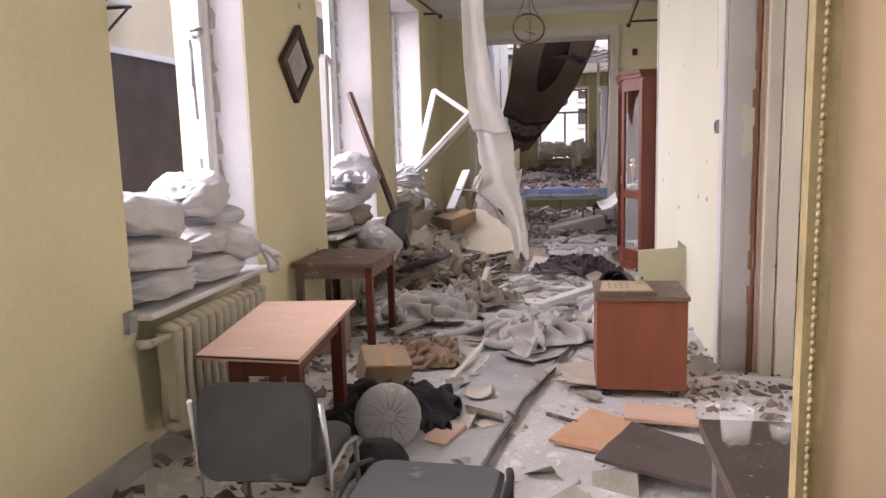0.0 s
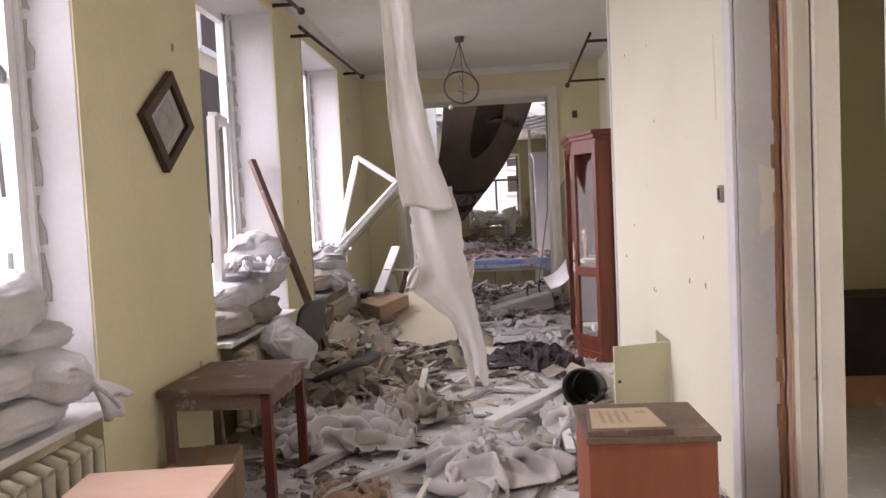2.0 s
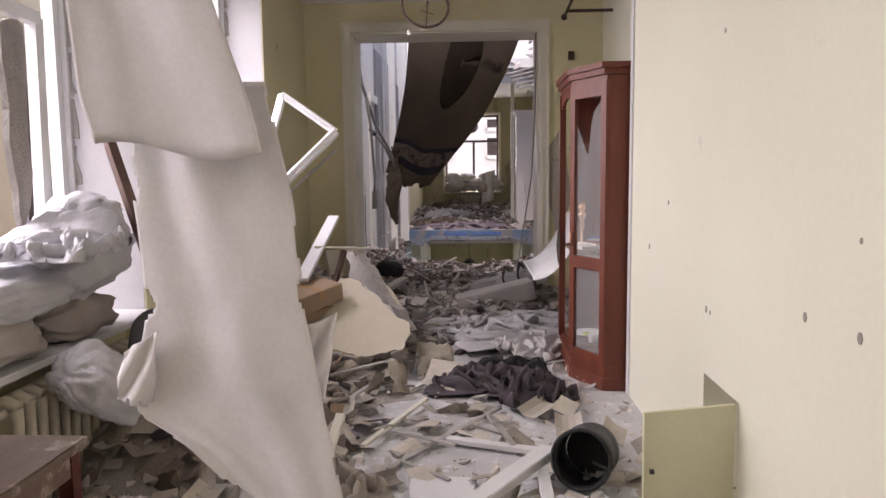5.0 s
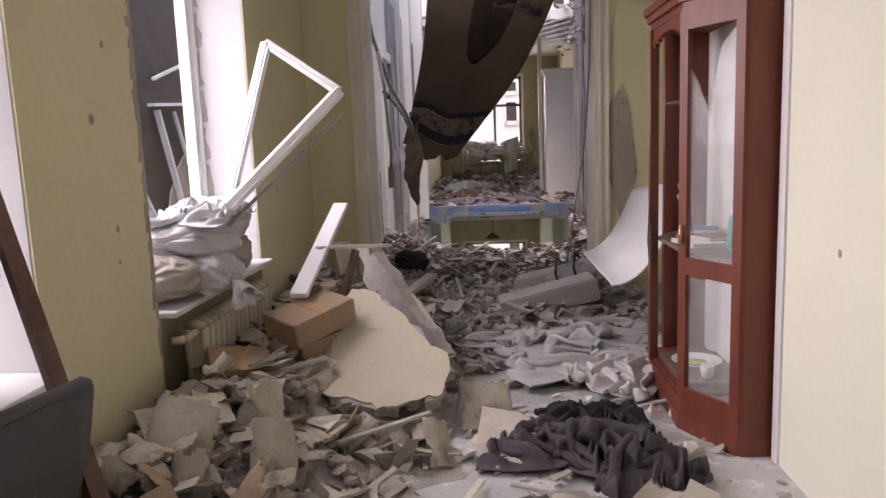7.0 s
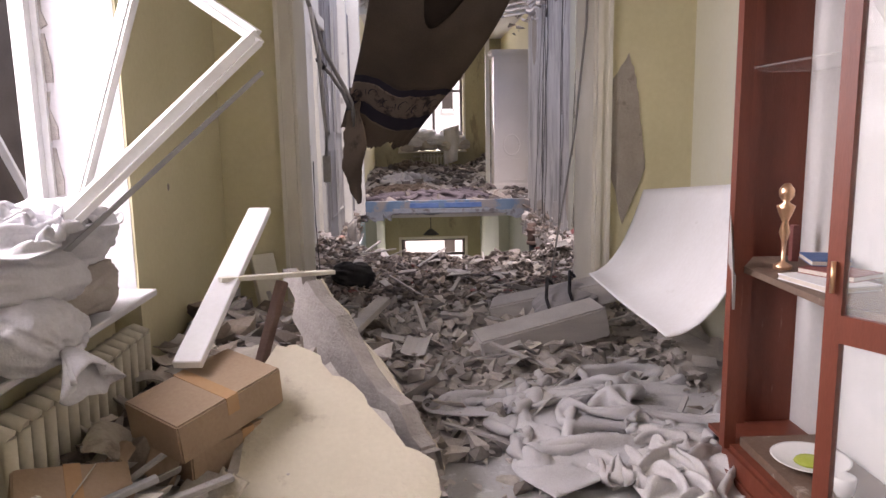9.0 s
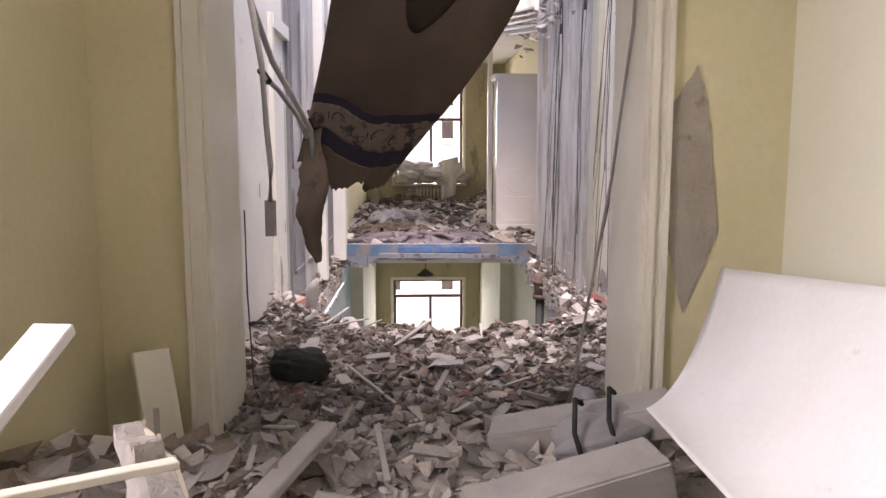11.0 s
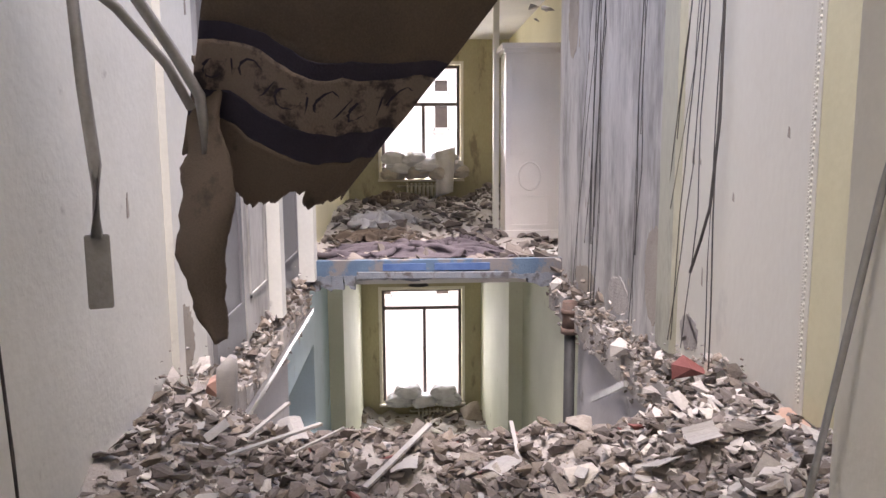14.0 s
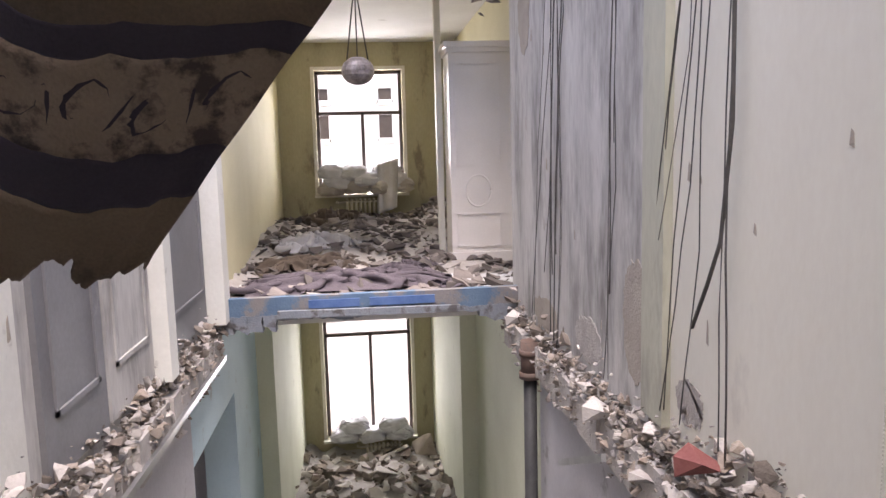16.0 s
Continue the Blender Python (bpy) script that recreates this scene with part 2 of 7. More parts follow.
structure("wall_lower_left", [(BL - 0.4, 15.6, -5.0, BL - 0.02, 18.6, -0.1)], LOWGREY, "pale grey wall of the storey below")
structure("wall_lower_left_blue", [(BL - 0.4, 18.6, -1.0, BL - 0.02, 20.7, -0.1), (BL - 0.4, 20.7, -5.0, BL - 0.02, 22.5, -0.002), (BL - 0.4, 19.6, -0.1, BL - 0.02, 20.7, -0.002)], LOWBLUE, "pale blue wall over a doorway in the storey below")
# roof slab and end walls are added out of view to keep sky light out
structure("wall_lower_doorway", [(BL - 1.4, 18.0, -5.0, BL - 1.2, 21.2, -0.1), (BL - 1.4, 18.0, -0.1, BL - 0.4, 21.2, -0.02), (BL - 1.2, 18.0, -5.0, BL - 0.4, 18.2, -0.1), (BL - 1.2, 21.0, -5.0, BL - 0.4, 21.2, -0.1)], LOWGREY, "wall behind the lower doorway with an added roof and sides that shade it")
structure("wall_lower_right", [(BR + 0.02, 16.1, -5.0, BR + 0.4, 18.7, -0.15)], LOWGREY, "pale grey wall of the storey below")
structure("wall_lower_right_green", [(BR + 0.02, 18.7, -5.0, BR + 0.4, 22.5, -0.15)], LOWGREEN, "pale green wall of the storey below")
structure("wall_lower_left_far", [(-1.9, 22.5, -5.0, -1.5, 27.0, -0.002)], LOWGREEN, "yellow green wall of the storey below")
structure("wall_lower_right_far", [(1.15, 22.5, -5.0, 1.76, 27.0, -0.002)], LOWGREEN, "yellow green wall of the storey below")
structure("floor_lower", [(-2.5, 12.8, -5.2, 2.5, 27.4, -4.7)], FLOOR, "rubble covered floor of the storey below")
structure("floor_far", [(-2.2, 19.6, 0.06, 2.2, 27.0, 0.24)], FLOOR, "broken edge of the far floor")
structure("wall_far_left", [(-2.1, 19.6, 0.12, -1.72, 27.0, 4.2)], YELLOW, "pale yellow wall of the far room")
structure("wall_far_right", [(1.75, 19.75, 0.12, 2.1, 27.0, 4.2)], YELLOW, "pale yellow wall of the far room")
FW = (-1.0, 0.7)
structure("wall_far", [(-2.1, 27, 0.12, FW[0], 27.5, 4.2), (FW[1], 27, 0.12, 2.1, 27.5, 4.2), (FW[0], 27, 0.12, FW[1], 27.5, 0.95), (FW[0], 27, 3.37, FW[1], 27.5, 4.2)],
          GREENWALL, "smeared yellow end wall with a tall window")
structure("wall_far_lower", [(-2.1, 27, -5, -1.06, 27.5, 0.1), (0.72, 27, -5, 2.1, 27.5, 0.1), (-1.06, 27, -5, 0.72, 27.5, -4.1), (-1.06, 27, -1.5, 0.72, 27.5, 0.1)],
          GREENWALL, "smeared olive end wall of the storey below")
structure("ceiling_far", [(-2.1, 20.3, 3.9, 2.1, 27.2, 4.1)], CEIL, "stained white ceiling of the far room")

# ---- more materials ----
WOODRED = mat("reddish_brown_cabinet_veneer", (0.20, 0.055, 0.032), (0.13, 0.034, 0.02), 0.42, 3, 60, 0.12, spots=(0.28, 0.14, 0.10), spot_size=5, spot_amount=0.66, spec=0.4, stretch=(4, 4, 0.5))
WOODPED = mat("mahogany_laminate", (0.30, 0.10, 0.055), (0.24, 0.075, 0.04), 0.5, 3, 60, 0.06, spots=(0.40, 0.26, 0.20), spot_size=7, spot_amount=0.7, stretch=(4, 4, 0.6))
WOODTABLE = mat("dusty_walnut_veneer", (0.125, 0.078, 0.055), (0.21, 0.15, 0.115), 0.6, 3, 60, 0.1, spots=(0.40, 0.34, 0.29), spot_size=6, spot_amount=0.6)
BEECH = mat("dusty_pinkish_beech_laminate", (0.56, 0.36, 0.27), (0.62, 0.44, 0.35), 0.6, 2, 60, 0.06, spots=(0.60, 0.50, 0.44), spot_size=5, spot_amount=0.62, stretch=(1, 3, 1))
DARKLEG = mat("dark_red_stained_wood", (0.13, 0.035, 0.025), (0.08, 0.022, 0.016), 0.5, 4, 60, 0.1)
BACKING = mat("grey_white_backing_board", (0.66, 0.65, 0.63), (0.58, 0.57, 0.55), 0.7, 2, 40, 0.05)
FABRICGREY = mat("grey_green_chair_upholstery", (0.062, 0.062, 0.058), (0.045, 0.045, 0.042), 0.95, 6, 220, 0.35, spots=(0.14, 0.13, 0.12), spot_size=5, spot_amount=0.66)
SEATGREY = mat("slate_grey_seat_vinyl", (0.10, 0.10, 0.108), (0.075, 0.075, 0.08), 0.55, 5, 90, 0.15, spots=(0.24, 0.23, 0.22), spot_size=7, spot_amount=0.66)
PLASTICGREY = mat("grey_plastic", (0.27, 0.27, 0.28), (0.36, 0.36, 0.36), 0.6, 4, 50, 0.1, spots=(0.5, 0.48, 0.46), spot_size=6, spot_amount=0.62)
BLACK = mat("black_plastic", (0.025, 0.025, 0.027), (0.05, 0.05, 0.05), 0.6, 6, 60, 0.15, spots=(0.2, 0.19, 0.18), spot_size=7, spot_amount=0.68)
STEEL = mat("dull_steel", (0.5, 0.5, 0.5), (0.36, 0.36, 0.36), 0.4, 5, 60, 0.08, metal=0.9)
IRON = mat("cream_painted_radiator_iron", (0.60, 0.56, 0.45), (0.48, 0.44, 0.34), 0.6, 5, 50, 0.2, spots=(0.30, 0.25, 0.18), spot_size=8, spot_amount=0.64)
SACK = mat("white_woven_polypropylene", (0.62, 0.615, 0.64), (0.47, 0.465, 0.485), 0.6, 4, 90, 0.35, spots=(0.42, 0.39, 0.36), spot_size=4, spot_amount=0.66)
SACKDIRTY = mat("dusty_beige_sackcloth", (0.46, 0.42, 0.38), (0.36, 0.32, 0.28), 0.85, 4, 90, 0.4, spots=(0.28, 0.25, 0.22), spot_size=4, spot_amount=0.62)
CLOTHWHITE = mat("grey_white_dusty_cloth", (0.62, 0.60, 0.60), (0.46, 0.44, 0.43), 0.9, 4, 120, 0.3, spots=(0.34, 0.32, 0.30), spot_size=4, spot_amount=0.64)
CLOTHGREY = mat("grey_dusty_cloth", (0.36, 0.35, 0.36), (0.26, 0.25, 0.26), 0.95, 4, 120, 0.35, spots=(0.46, 0.44, 0.43), spot_size=5, spot_amount=0.62)
CLOTHDARK = mat("dark_purple_grey_wool", (0.07, 0.058, 0.068), (0.13, 0.11, 0.125), 0.95, 7, 160, 0.6, spots=(0.24, 0.22, 0.22), spot_size=5, spot_amount=0.66)
CLOTHBLACK = mat("black_cloth", (0.02, 0.02, 0.024), (0.05, 0.048, 0.05), 0.95, 6, 120, 0.4, spots=(0.18, 0.17, 0.16), spot_size=6, spot_amount=0.68)
TULLE = mat("dusty_white_curtain_fabric", (0.62, 0.605, 0.605), (0.51, 0.495, 0.495), 0.9, 3, 140, 0.06, spots=(0.44, 0.41, 0.38), spot_size=3, spot_amount=0.68)
TARP = mat("dark_brown_carpet_back", (0.125, 0.096, 0.074), (0.07, 0.054, 0.043), 0.95, 1.6, 120, 0.3, spots=(0.016, 0.013, 0.012), spot_size=1.2, spot_amount=0.62)
TARPTAN = mat("brown_patterned_carpet_border", (0.19, 0.15, 0.125), (0.125, 0.098, 0.083), 0.95, 3, 120, 0.35, spots=(0.045, 0.036, 0.038), spot_size=9.0, spot_amount=0.5, spot_soft=0.1)
TARPNAVY = mat("navy_carpet_border", (0.024, 0.021, 0.034), (0.038, 0.033, 0.048), 0.95, 3, 120, 0.3)
HALLGREEN = mat("smeared_grey_green_paint", (0.50, 0.50, 0.40), (0.40, 0.395, 0.32), 0.85, 2, 30, 0.25, spots=(0.25, 0.24, 0.21), spot_size=2.4, spot_amount=0.54, spot_soft=0.16, stretch=(1, 1, 0.35))
DRUMBLACK = mat("dull_black_leather", (0.018, 0.017, 0.018), (0.035, 0.033, 0.034), 0.5, 6, 90, 0.3)
CARPET = mat("dusty_grey_runner", (0.33, 0.325, 0.33), (0.45, 0.445, 0.45), 0.7, 3, 90, 0.5, spots=(0.54, 0.53, 0.53), spot_size=8, spot_amount=0.6)
CARTON = mat("brown_cardboard", (0.30, 0.21, 0.14), (0.36, 0.265, 0.185), 0.85, 3, 60, 0.15, spots=(0.42, 0.36, 0.30), spot_size=5, spot_amount=0.64)
TAPE = mat("clear_brown_tape", (0.42, 0.25, 0.13), (0.46, 0.29, 0.16), 0.25, 3, 40, 0.02, spec=0.5)
PAPER = mat("dusty_paper", (0.50, 0.46, 0.40), (0.36, 0.32, 0.275), 0.85, 6, 60, 0.3, island=0.4)
PLASTER = mat("cream_plaster_face", (0.60, 0.55, 0.44), (0.52, 0.47, 0.37), 0.9, 3, 50, 0.35, spots=(0.42, 0.37, 0.29), spot_size=4, spot_amount=0.6)
PLASTERRAW = mat("raw_crumbling_plaster", (0.46, 0.43, 0.40), (0.34, 0.31, 0.29), 0.97, 8, 60, 0.9)
PEEL = mat("exposed_grey_brown_render", (0.40, 0.36, 0.31), (0.32, 0.28, 0.24), 0.95, 5, 60, 0.7, spots=(0.24, 0.21, 0.18), spot_size=6, spot_amount=0.62)
BOARDWHITE = mat("white_melamine_board", (0.74, 0.74, 0.75), (0.66, 0.65, 0.65), 0.5, 2, 40, 0.05, spots=(0.54, 0.52, 0.5), spot_size=5, spot_amount=0.66)
BOARDORANGE = mat("dusty_orange_chipboard", (0.50, 0.27, 0.15), (0.58, 0.36, 0.24), 0.75, 4, 70, 0.15, spots=(0.58, 0.50, 0.44), spot_size=6, spot_amount=0.6)
BOARDDARK = mat("dark_grey_brown_board", (0.075, 0.058, 0.055), (0.11, 0.09, 0.085), 0.7, 4, 70, 0.15, spots=(0.24, 0.21, 0.19), spot_size=8, spot_amount=0.63)
PALEBOARD = mat("pale_yellow_hatch_panel", (0.60, 0.58, 0.38), (0.66, 0.64, 0.46), 0.6, 3, 50, 0.05, spots=(0.50, 0.46, 0.34), spot_size=4, spot_amount=0.68)
GREYBOARD = mat("dusty_grey_timber", (0.36, 0.34, 0.33), (0.46, 0.44, 0.42), 0.9, 4, 70, 0.4, stretch=(1, 1, 4))
POLE = mat("red_brown_painted_pole", (0.10, 0.055, 0.042), (0.16, 0.10, 0.08), 0.6, 5, 60, 0.2, spots=(0.36, 0.30, 0.27), spot_size=8, spot_amount=0.62)
BLUEBEAM = mat("chipped_blue_paint", (0.075, 0.125, 0.20), (0.12, 0.18, 0.25), 0.8, 4, 50, 0.4, spots=(0.20, 0.185, 0.18), spot_size=2.6, spot_amount=0.47)
LEDGE = mat("sooty_blue_grey_edge", (0.15, 0.17, 0.20), (0.24, 0.25, 0.27), 0.9, 5, 50, 0.5, spots=(0.09, 0.085, 0.085), spot_size=5, spot_amount=0.52)
STOVE = mat("glossy_white_stove_tile", (0.80, 0.75, 0.71), (0.72, 0.67, 0.63), 0.3, 2, 40, 0.05, spots=(0.55, 0.50, 0.46), spot_size=3, spot_amount=0.7, spec=0.5)
# door paint darkened so that its colour carries the doorways' shade
DOORGREY = mat("grey_door_paint_with_shade", (0.22, 0.217, 0.23), (0.17, 0.166, 0.175), 0.6, 2, 40, 0.1, spots=(0.26, 0.25, 0.25), spot_size=3, spot_amount=0.64)
CABLE = mat("grey_black_cable", (0.05, 0.048, 0.046), (0.11, 0.10, 0.095), 0.7, 8, 60, 0.1)
CABLEGREY = mat("dusty_grey_strap", (0.24, 0.23, 0.22), (0.34, 0.33, 0.32), 0.85, 8, 60, 0.2)
RUST = mat("rusty_soil_pipe", (0.10, 0.075, 0.065), (0.18, 0.11, 0.085), 0.75, 6, 60, 0.3)
PINK = mat("pinkish_brick_face", (0.52, 0.33, 0.27), (0.44, 0.26, 0.21), 0.9, 6, 60, 0.4)
REDBITS = mat("dark_red_tile", (0.19, 0.06, 0.055), (0.25, 0.10, 0.09), 0.7, 6, 60, 0.2)
FRAMEDARK = mat("dark_brown_frame_wood", (0.045, 0.025, 0.018), (0.075, 0.042, 0.03), 0.5, 5, 60, 0.15)
PICTURE = mat("grey_worn_print", (0.42, 0.40, 0.39), (0.26, 0.25, 0.26), 0.6, 14, 60, 0.05, spots=(0.55, 0.52, 0.5), spot_size=9, spot_amount=0.6)
MATBOARD = mat("grey_passe_partout", (0.48, 0.46, 0.45), (0.42, 0.40, 0.39), 0.8, 4, 50, 0.05)
GOLD = mat("tarnished_gold_ornament", (0.28, 0.22, 0.11), (0.17, 0.13, 0.065), 0.6, 6, 60, 0.3, metal=0.2)
BRASS = mat("polished_gilt", (0.80, 0.52, 0.34), (0.66, 0.40, 0.24), 0.3, 6, 60, 0.05, metal=0.9)
TEAL = mat("teal_plastic", (0.02, 0.26, 0.24), (0.03, 0.34, 0.30), 0.4, 5, 50, 0.05)
GREENLIQ = mat("green_food_remains", (0.30, 0.36, 0.04), (0.40, 0.44, 0.10), 0.6, 12, 60, 0.3)
CHINA = mat("white_china", (0.78, 0.77, 0.75), (0.72, 0.71, 0.69), 0.25, 5, 50, 0.02, spec=0.5)
YELLOWBIT = mat("yellow_plastic_film", (0.60, 0.56, 0.06), (0.52, 0.46, 0.05), 0.5, 6, 50, 0.1)
BLUEBIT = mat("blue_book_cover", (0.05, 0.10, 0.24), (0.09, 0.15, 0.30), 0.6, 6, 50, 0.1)
PEACH = mat("cream_courtyard_render", (0.70, 0.61, 0.44), (0.63, 0.53, 0.37), 0.9, 1.5, 30, 0.2, spots=(0.46, 0.36, 0.27), spot_size=2, spot_amount=0.66)
FACADE = mat("pale_facade_render", (0.80, 0.78, 0.74), (0.74, 0.72, 0.68), 0.9, 1.2, 30, 0.1)
# the darkness of rooms behind windows, put into a flat colour
DARKROOM = mat("dark_paint_for_unlit_rooms", (0.055, 0.042, 0.034), (0.09, 0.072, 0.06), 0.6, 2, 30, 0.05)
GROUND = mat("pale_dusty_paving", (0.42, 0.40, 0.37), (0.34, 0.32, 0.30), 0.95, 2, 50, 0.3)
GLASS = glass_mat("dusty_glass", (0.80, 0.84, 0.84), 0.06, 0.15)
CLEARGLASS = glass_mat("clear_dusty_tumbler_glass", (0.86, 0.86, 0.83), 0.04, 0.16)


def bar(bm, a, b, w, d, up=(0, 0, 1)):
    """A straight bar of section w x d from a to b."""
    a, b = Vector(a), Vector(b)
    dr = b - a
    q = dr.normalized()
    side = q.cross(Vector(up))
    side = side.normalized() if side.length > 1e-4 else Vector((1, 0, 0))
    top = side.cross(q).normalized()
    vs = [bm.verts.new(p + side * (i * w / 2) + top * (j * d / 2)) for p in (a, b) for i, j in ((-1, -1), (1, -1), (1, 1), (-1, 1))]
    for f in ((0, 3, 2, 1), (4, 5, 6, 7), (0, 1, 5, 4), (1, 2, 6, 5), (2, 3, 7, 6), (3, 0, 4, 7)):
        bm.faces.new([vs[i] for i in f])


def prism(bm, pts, z0, z1):
    """An upright prism over the plan polygon."""
    lo = [bm.verts.new((x, y, z0)) for x, y in pts]
    hi = [bm.verts.new((x, y, z1)) for x, y in pts]
    n = len(pts)
    bm.faces.new(lo[::-1]), bm.faces.new(hi)
    for i in range(n):
        bm.faces.new((lo[i], lo[(i + 1) % n], hi[(i + 1) % n], hi[i]))


def slab(bm, pts, normal, thick, ragged=0.0, cut=1, seed=0):
    """A plate of that thickness over the 3D outline, with the outline broken up if ragged."""
    rnd = random.Random(seed)
    nrm = Vector(normal).normalized()
    out = []
    pts = [Vector(p) for p in pts]
    if ragged:
        mid = sum(pts, Vector()) / len(pts)
        flat = sum((p.cross(q) for p, q in zip(pts, pts[1:] + pts[:1])), Vector()).normalized()
        nrm = flat if flat.dot(nrm) > 0 else -flat
        pts = [p - nrm * (p - mid).dot(nrm) for p in pts]
    for i, p in enumerate(pts):
        q = pts[(i + 1) % len(pts)]
        for k in range(cut):
            v = p.lerp(q, k / cut)
            if ragged and k:
                d = Vector((rnd.uniform(-1, 1), rnd.uniform(-1, 1), rnd.uniform(-1, 1))) * ragged
                v += d - nrm * d.dot(nrm)
            out.append(v)
    a = [bm.verts.new(v) for v in out]
    b = [bm.verts.new(v - nrm * thick) for v in out]
    n = len(out)
    bm.faces.new(a), bm.faces.new(b[::-1])
    for i in range(n):
        bm.faces.new((a[i], b[i], b[(i + 1) % n], a[(i + 1) % n]))


def shell(bm, f, nu, nv, thick=0.006, keep=None):
    """A smooth sheet from f(u, v), u and v from 0 to 1, given thickness along its normals."""
    P = [[Vector(f(i / nu, j / nv)) for j in range(nv + 1)] for i in range(nu + 1)]
    top, low = {}, {}
    for i in range(nu + 1):
        for j in range(nv + 1):
            du = P[min(i + 1, nu)][j] - P[max(i - 1, 0)][j]
            dv = P[i][min(j + 1, nv)] - P[i][max(j - 1, 0)]
            n = du.cross(dv)
            n = n.normalized() if n.length > 1e-9 else Vector((0, 0, 1))
            top[i, j] = bm.verts.new(P[i][j])
            low[i, j] = bm.verts.new(P[i][j] - n * thick)
    cells = {(i, j) for i in range(nu) for j in range(nv) if keep is None or keep((i + 0.5) / nu, (j + 0.5) / nv)}
    for i, j in cells:
        for g, flip in ((top, False), (low, True)):
            q = [g[i, j], g[i + 1, j], g[i + 1, j + 1], g[i, j + 1]]
            face = bm.faces.new(q[::-1] if flip else q)
            face.smooth = True
        for (di, dj), (a, b) in (((-1, 0), ((i, j), (i, j + 1))), ((1, 0), ((i + 1, j + 1), (i + 1, j))), ((0, -1), ((i + 1, j), (i, j))), ((0, 1), ((i, j + 1), (i + 1, j + 1)))):
            if (i + di, j + dj) not in cells:
                bm.faces.new((top[a], top[b], low[b], low[a]))
    bmesh.ops.delete(bm, geom=[v for v in bm.verts if not v.link_faces], context="VERTS")


def bag_mesh(L, W, H, seed):
    """A filled sack: plump and squared off, slumped, with creases that gather towards its ends."""
    bm = bmesh.new()
    bmesh.ops.create_uvsphere(bm, u_segments=72, v_segments=44, radius=1)
    for v in bm.verts:
        x, y, z = v.co
        x, y, z = (math.copysign(abs(c) ** p, c) for c, p in ((x, 0.62), (y, 0.72), (z, 0.74)))
        end = max(0, abs(x) - 0.5) / 0.5
        pinch = 1 - 0.38 * end ** 1.6
        slump = 1.0 + 0.22 * fbm(x * 1.1 + seed, y * 1.1 + seed, 0.5, 2)
        w = fbm(x * 1.8 + seed * 3.1, y * 1.8, z * 1.8, 3) * 0.09
        ang = math.atan2(z, y)
        warp = 0.5 * noise.noise(Vector((x * 2, ang, seed)))
        r1 = 1 - min(1, 2.4 * abs(noise.noise(Vector((x * 0.9 + seed, 2.6 * (ang + warp), seed)))))
        r2 = 1 - min(1, 2.4 * abs(noise.noise(Vector((x * 4.5 + y * 2 + seed * 2, z * 3 + warp, seed + 4)))))
        r3 = 1 - min(1, 2.2 * abs(noise.noise(Vector((x * 8 + seed, y * 7, z * 7 + seed)))))
        s = 1 + w - (0.05 + 0.08 * end) * r1 ** 2 - 0.035 * r2 ** 2 - 0.012 * r3
        zz = z if z > -0.6 else -0.6 - (abs(z) - 0.6) * 0.4
        v.co = Vector((x * L / 2 * s * (1 + 0.06 * math.sin(y * 3 + seed)), y * W / 2 * s * pinch, zz * H / 2 * s * slump * pinch - 0.02 * H * end))
    for f in bm.faces:
        f.smooth = True
    return bm


def ear_mesh(L, W, H, seed):
    """The gathered, tied mouth of a sack, flaring outwards."""
    bm = bmesh.new()

    def f(u, v):
        a = 2 * math.pi * v
        r = 0.022 + 0.075 * u ** 1.2
        ruff = 1 + u * (0.35 * math.sin(a * 3 + seed) + 0.5 * noise.noise(Vector((math.cos(a) * 2 + seed, math.sin(a) * 2, seed))))
        long = 0.13 * (1 + 0.5 * noise.noise(Vector((math.cos(a) * 1.5, math.sin(a) * 1.5 + seed, 3))))
        return (L / 2 * 0.9 + long * u, math.cos(a) * r * ruff, math.sin(a) * r * 0.5 * ruff - 0.07 * u * u)
    shell(bm, f, 8, 44, 0.004)
    return bm


def sandbag(x, y, z, L, W, H, turn, seed, tilt=0, roll=0, material=None, ear=False, label="", group="sandbags"):
    material = material or SACK
    b = thing("sandbag", label or "white woven sandbag stacked on a window sill", "sandbag", pose(x, y, z, tilt, roll, turn), group)
    part("sack", bag_mesh(L, W, H, seed), material, b)
    if ear:
        part("tied_mouth", ear_mesh(L, W, H, seed), material, b)
    return b


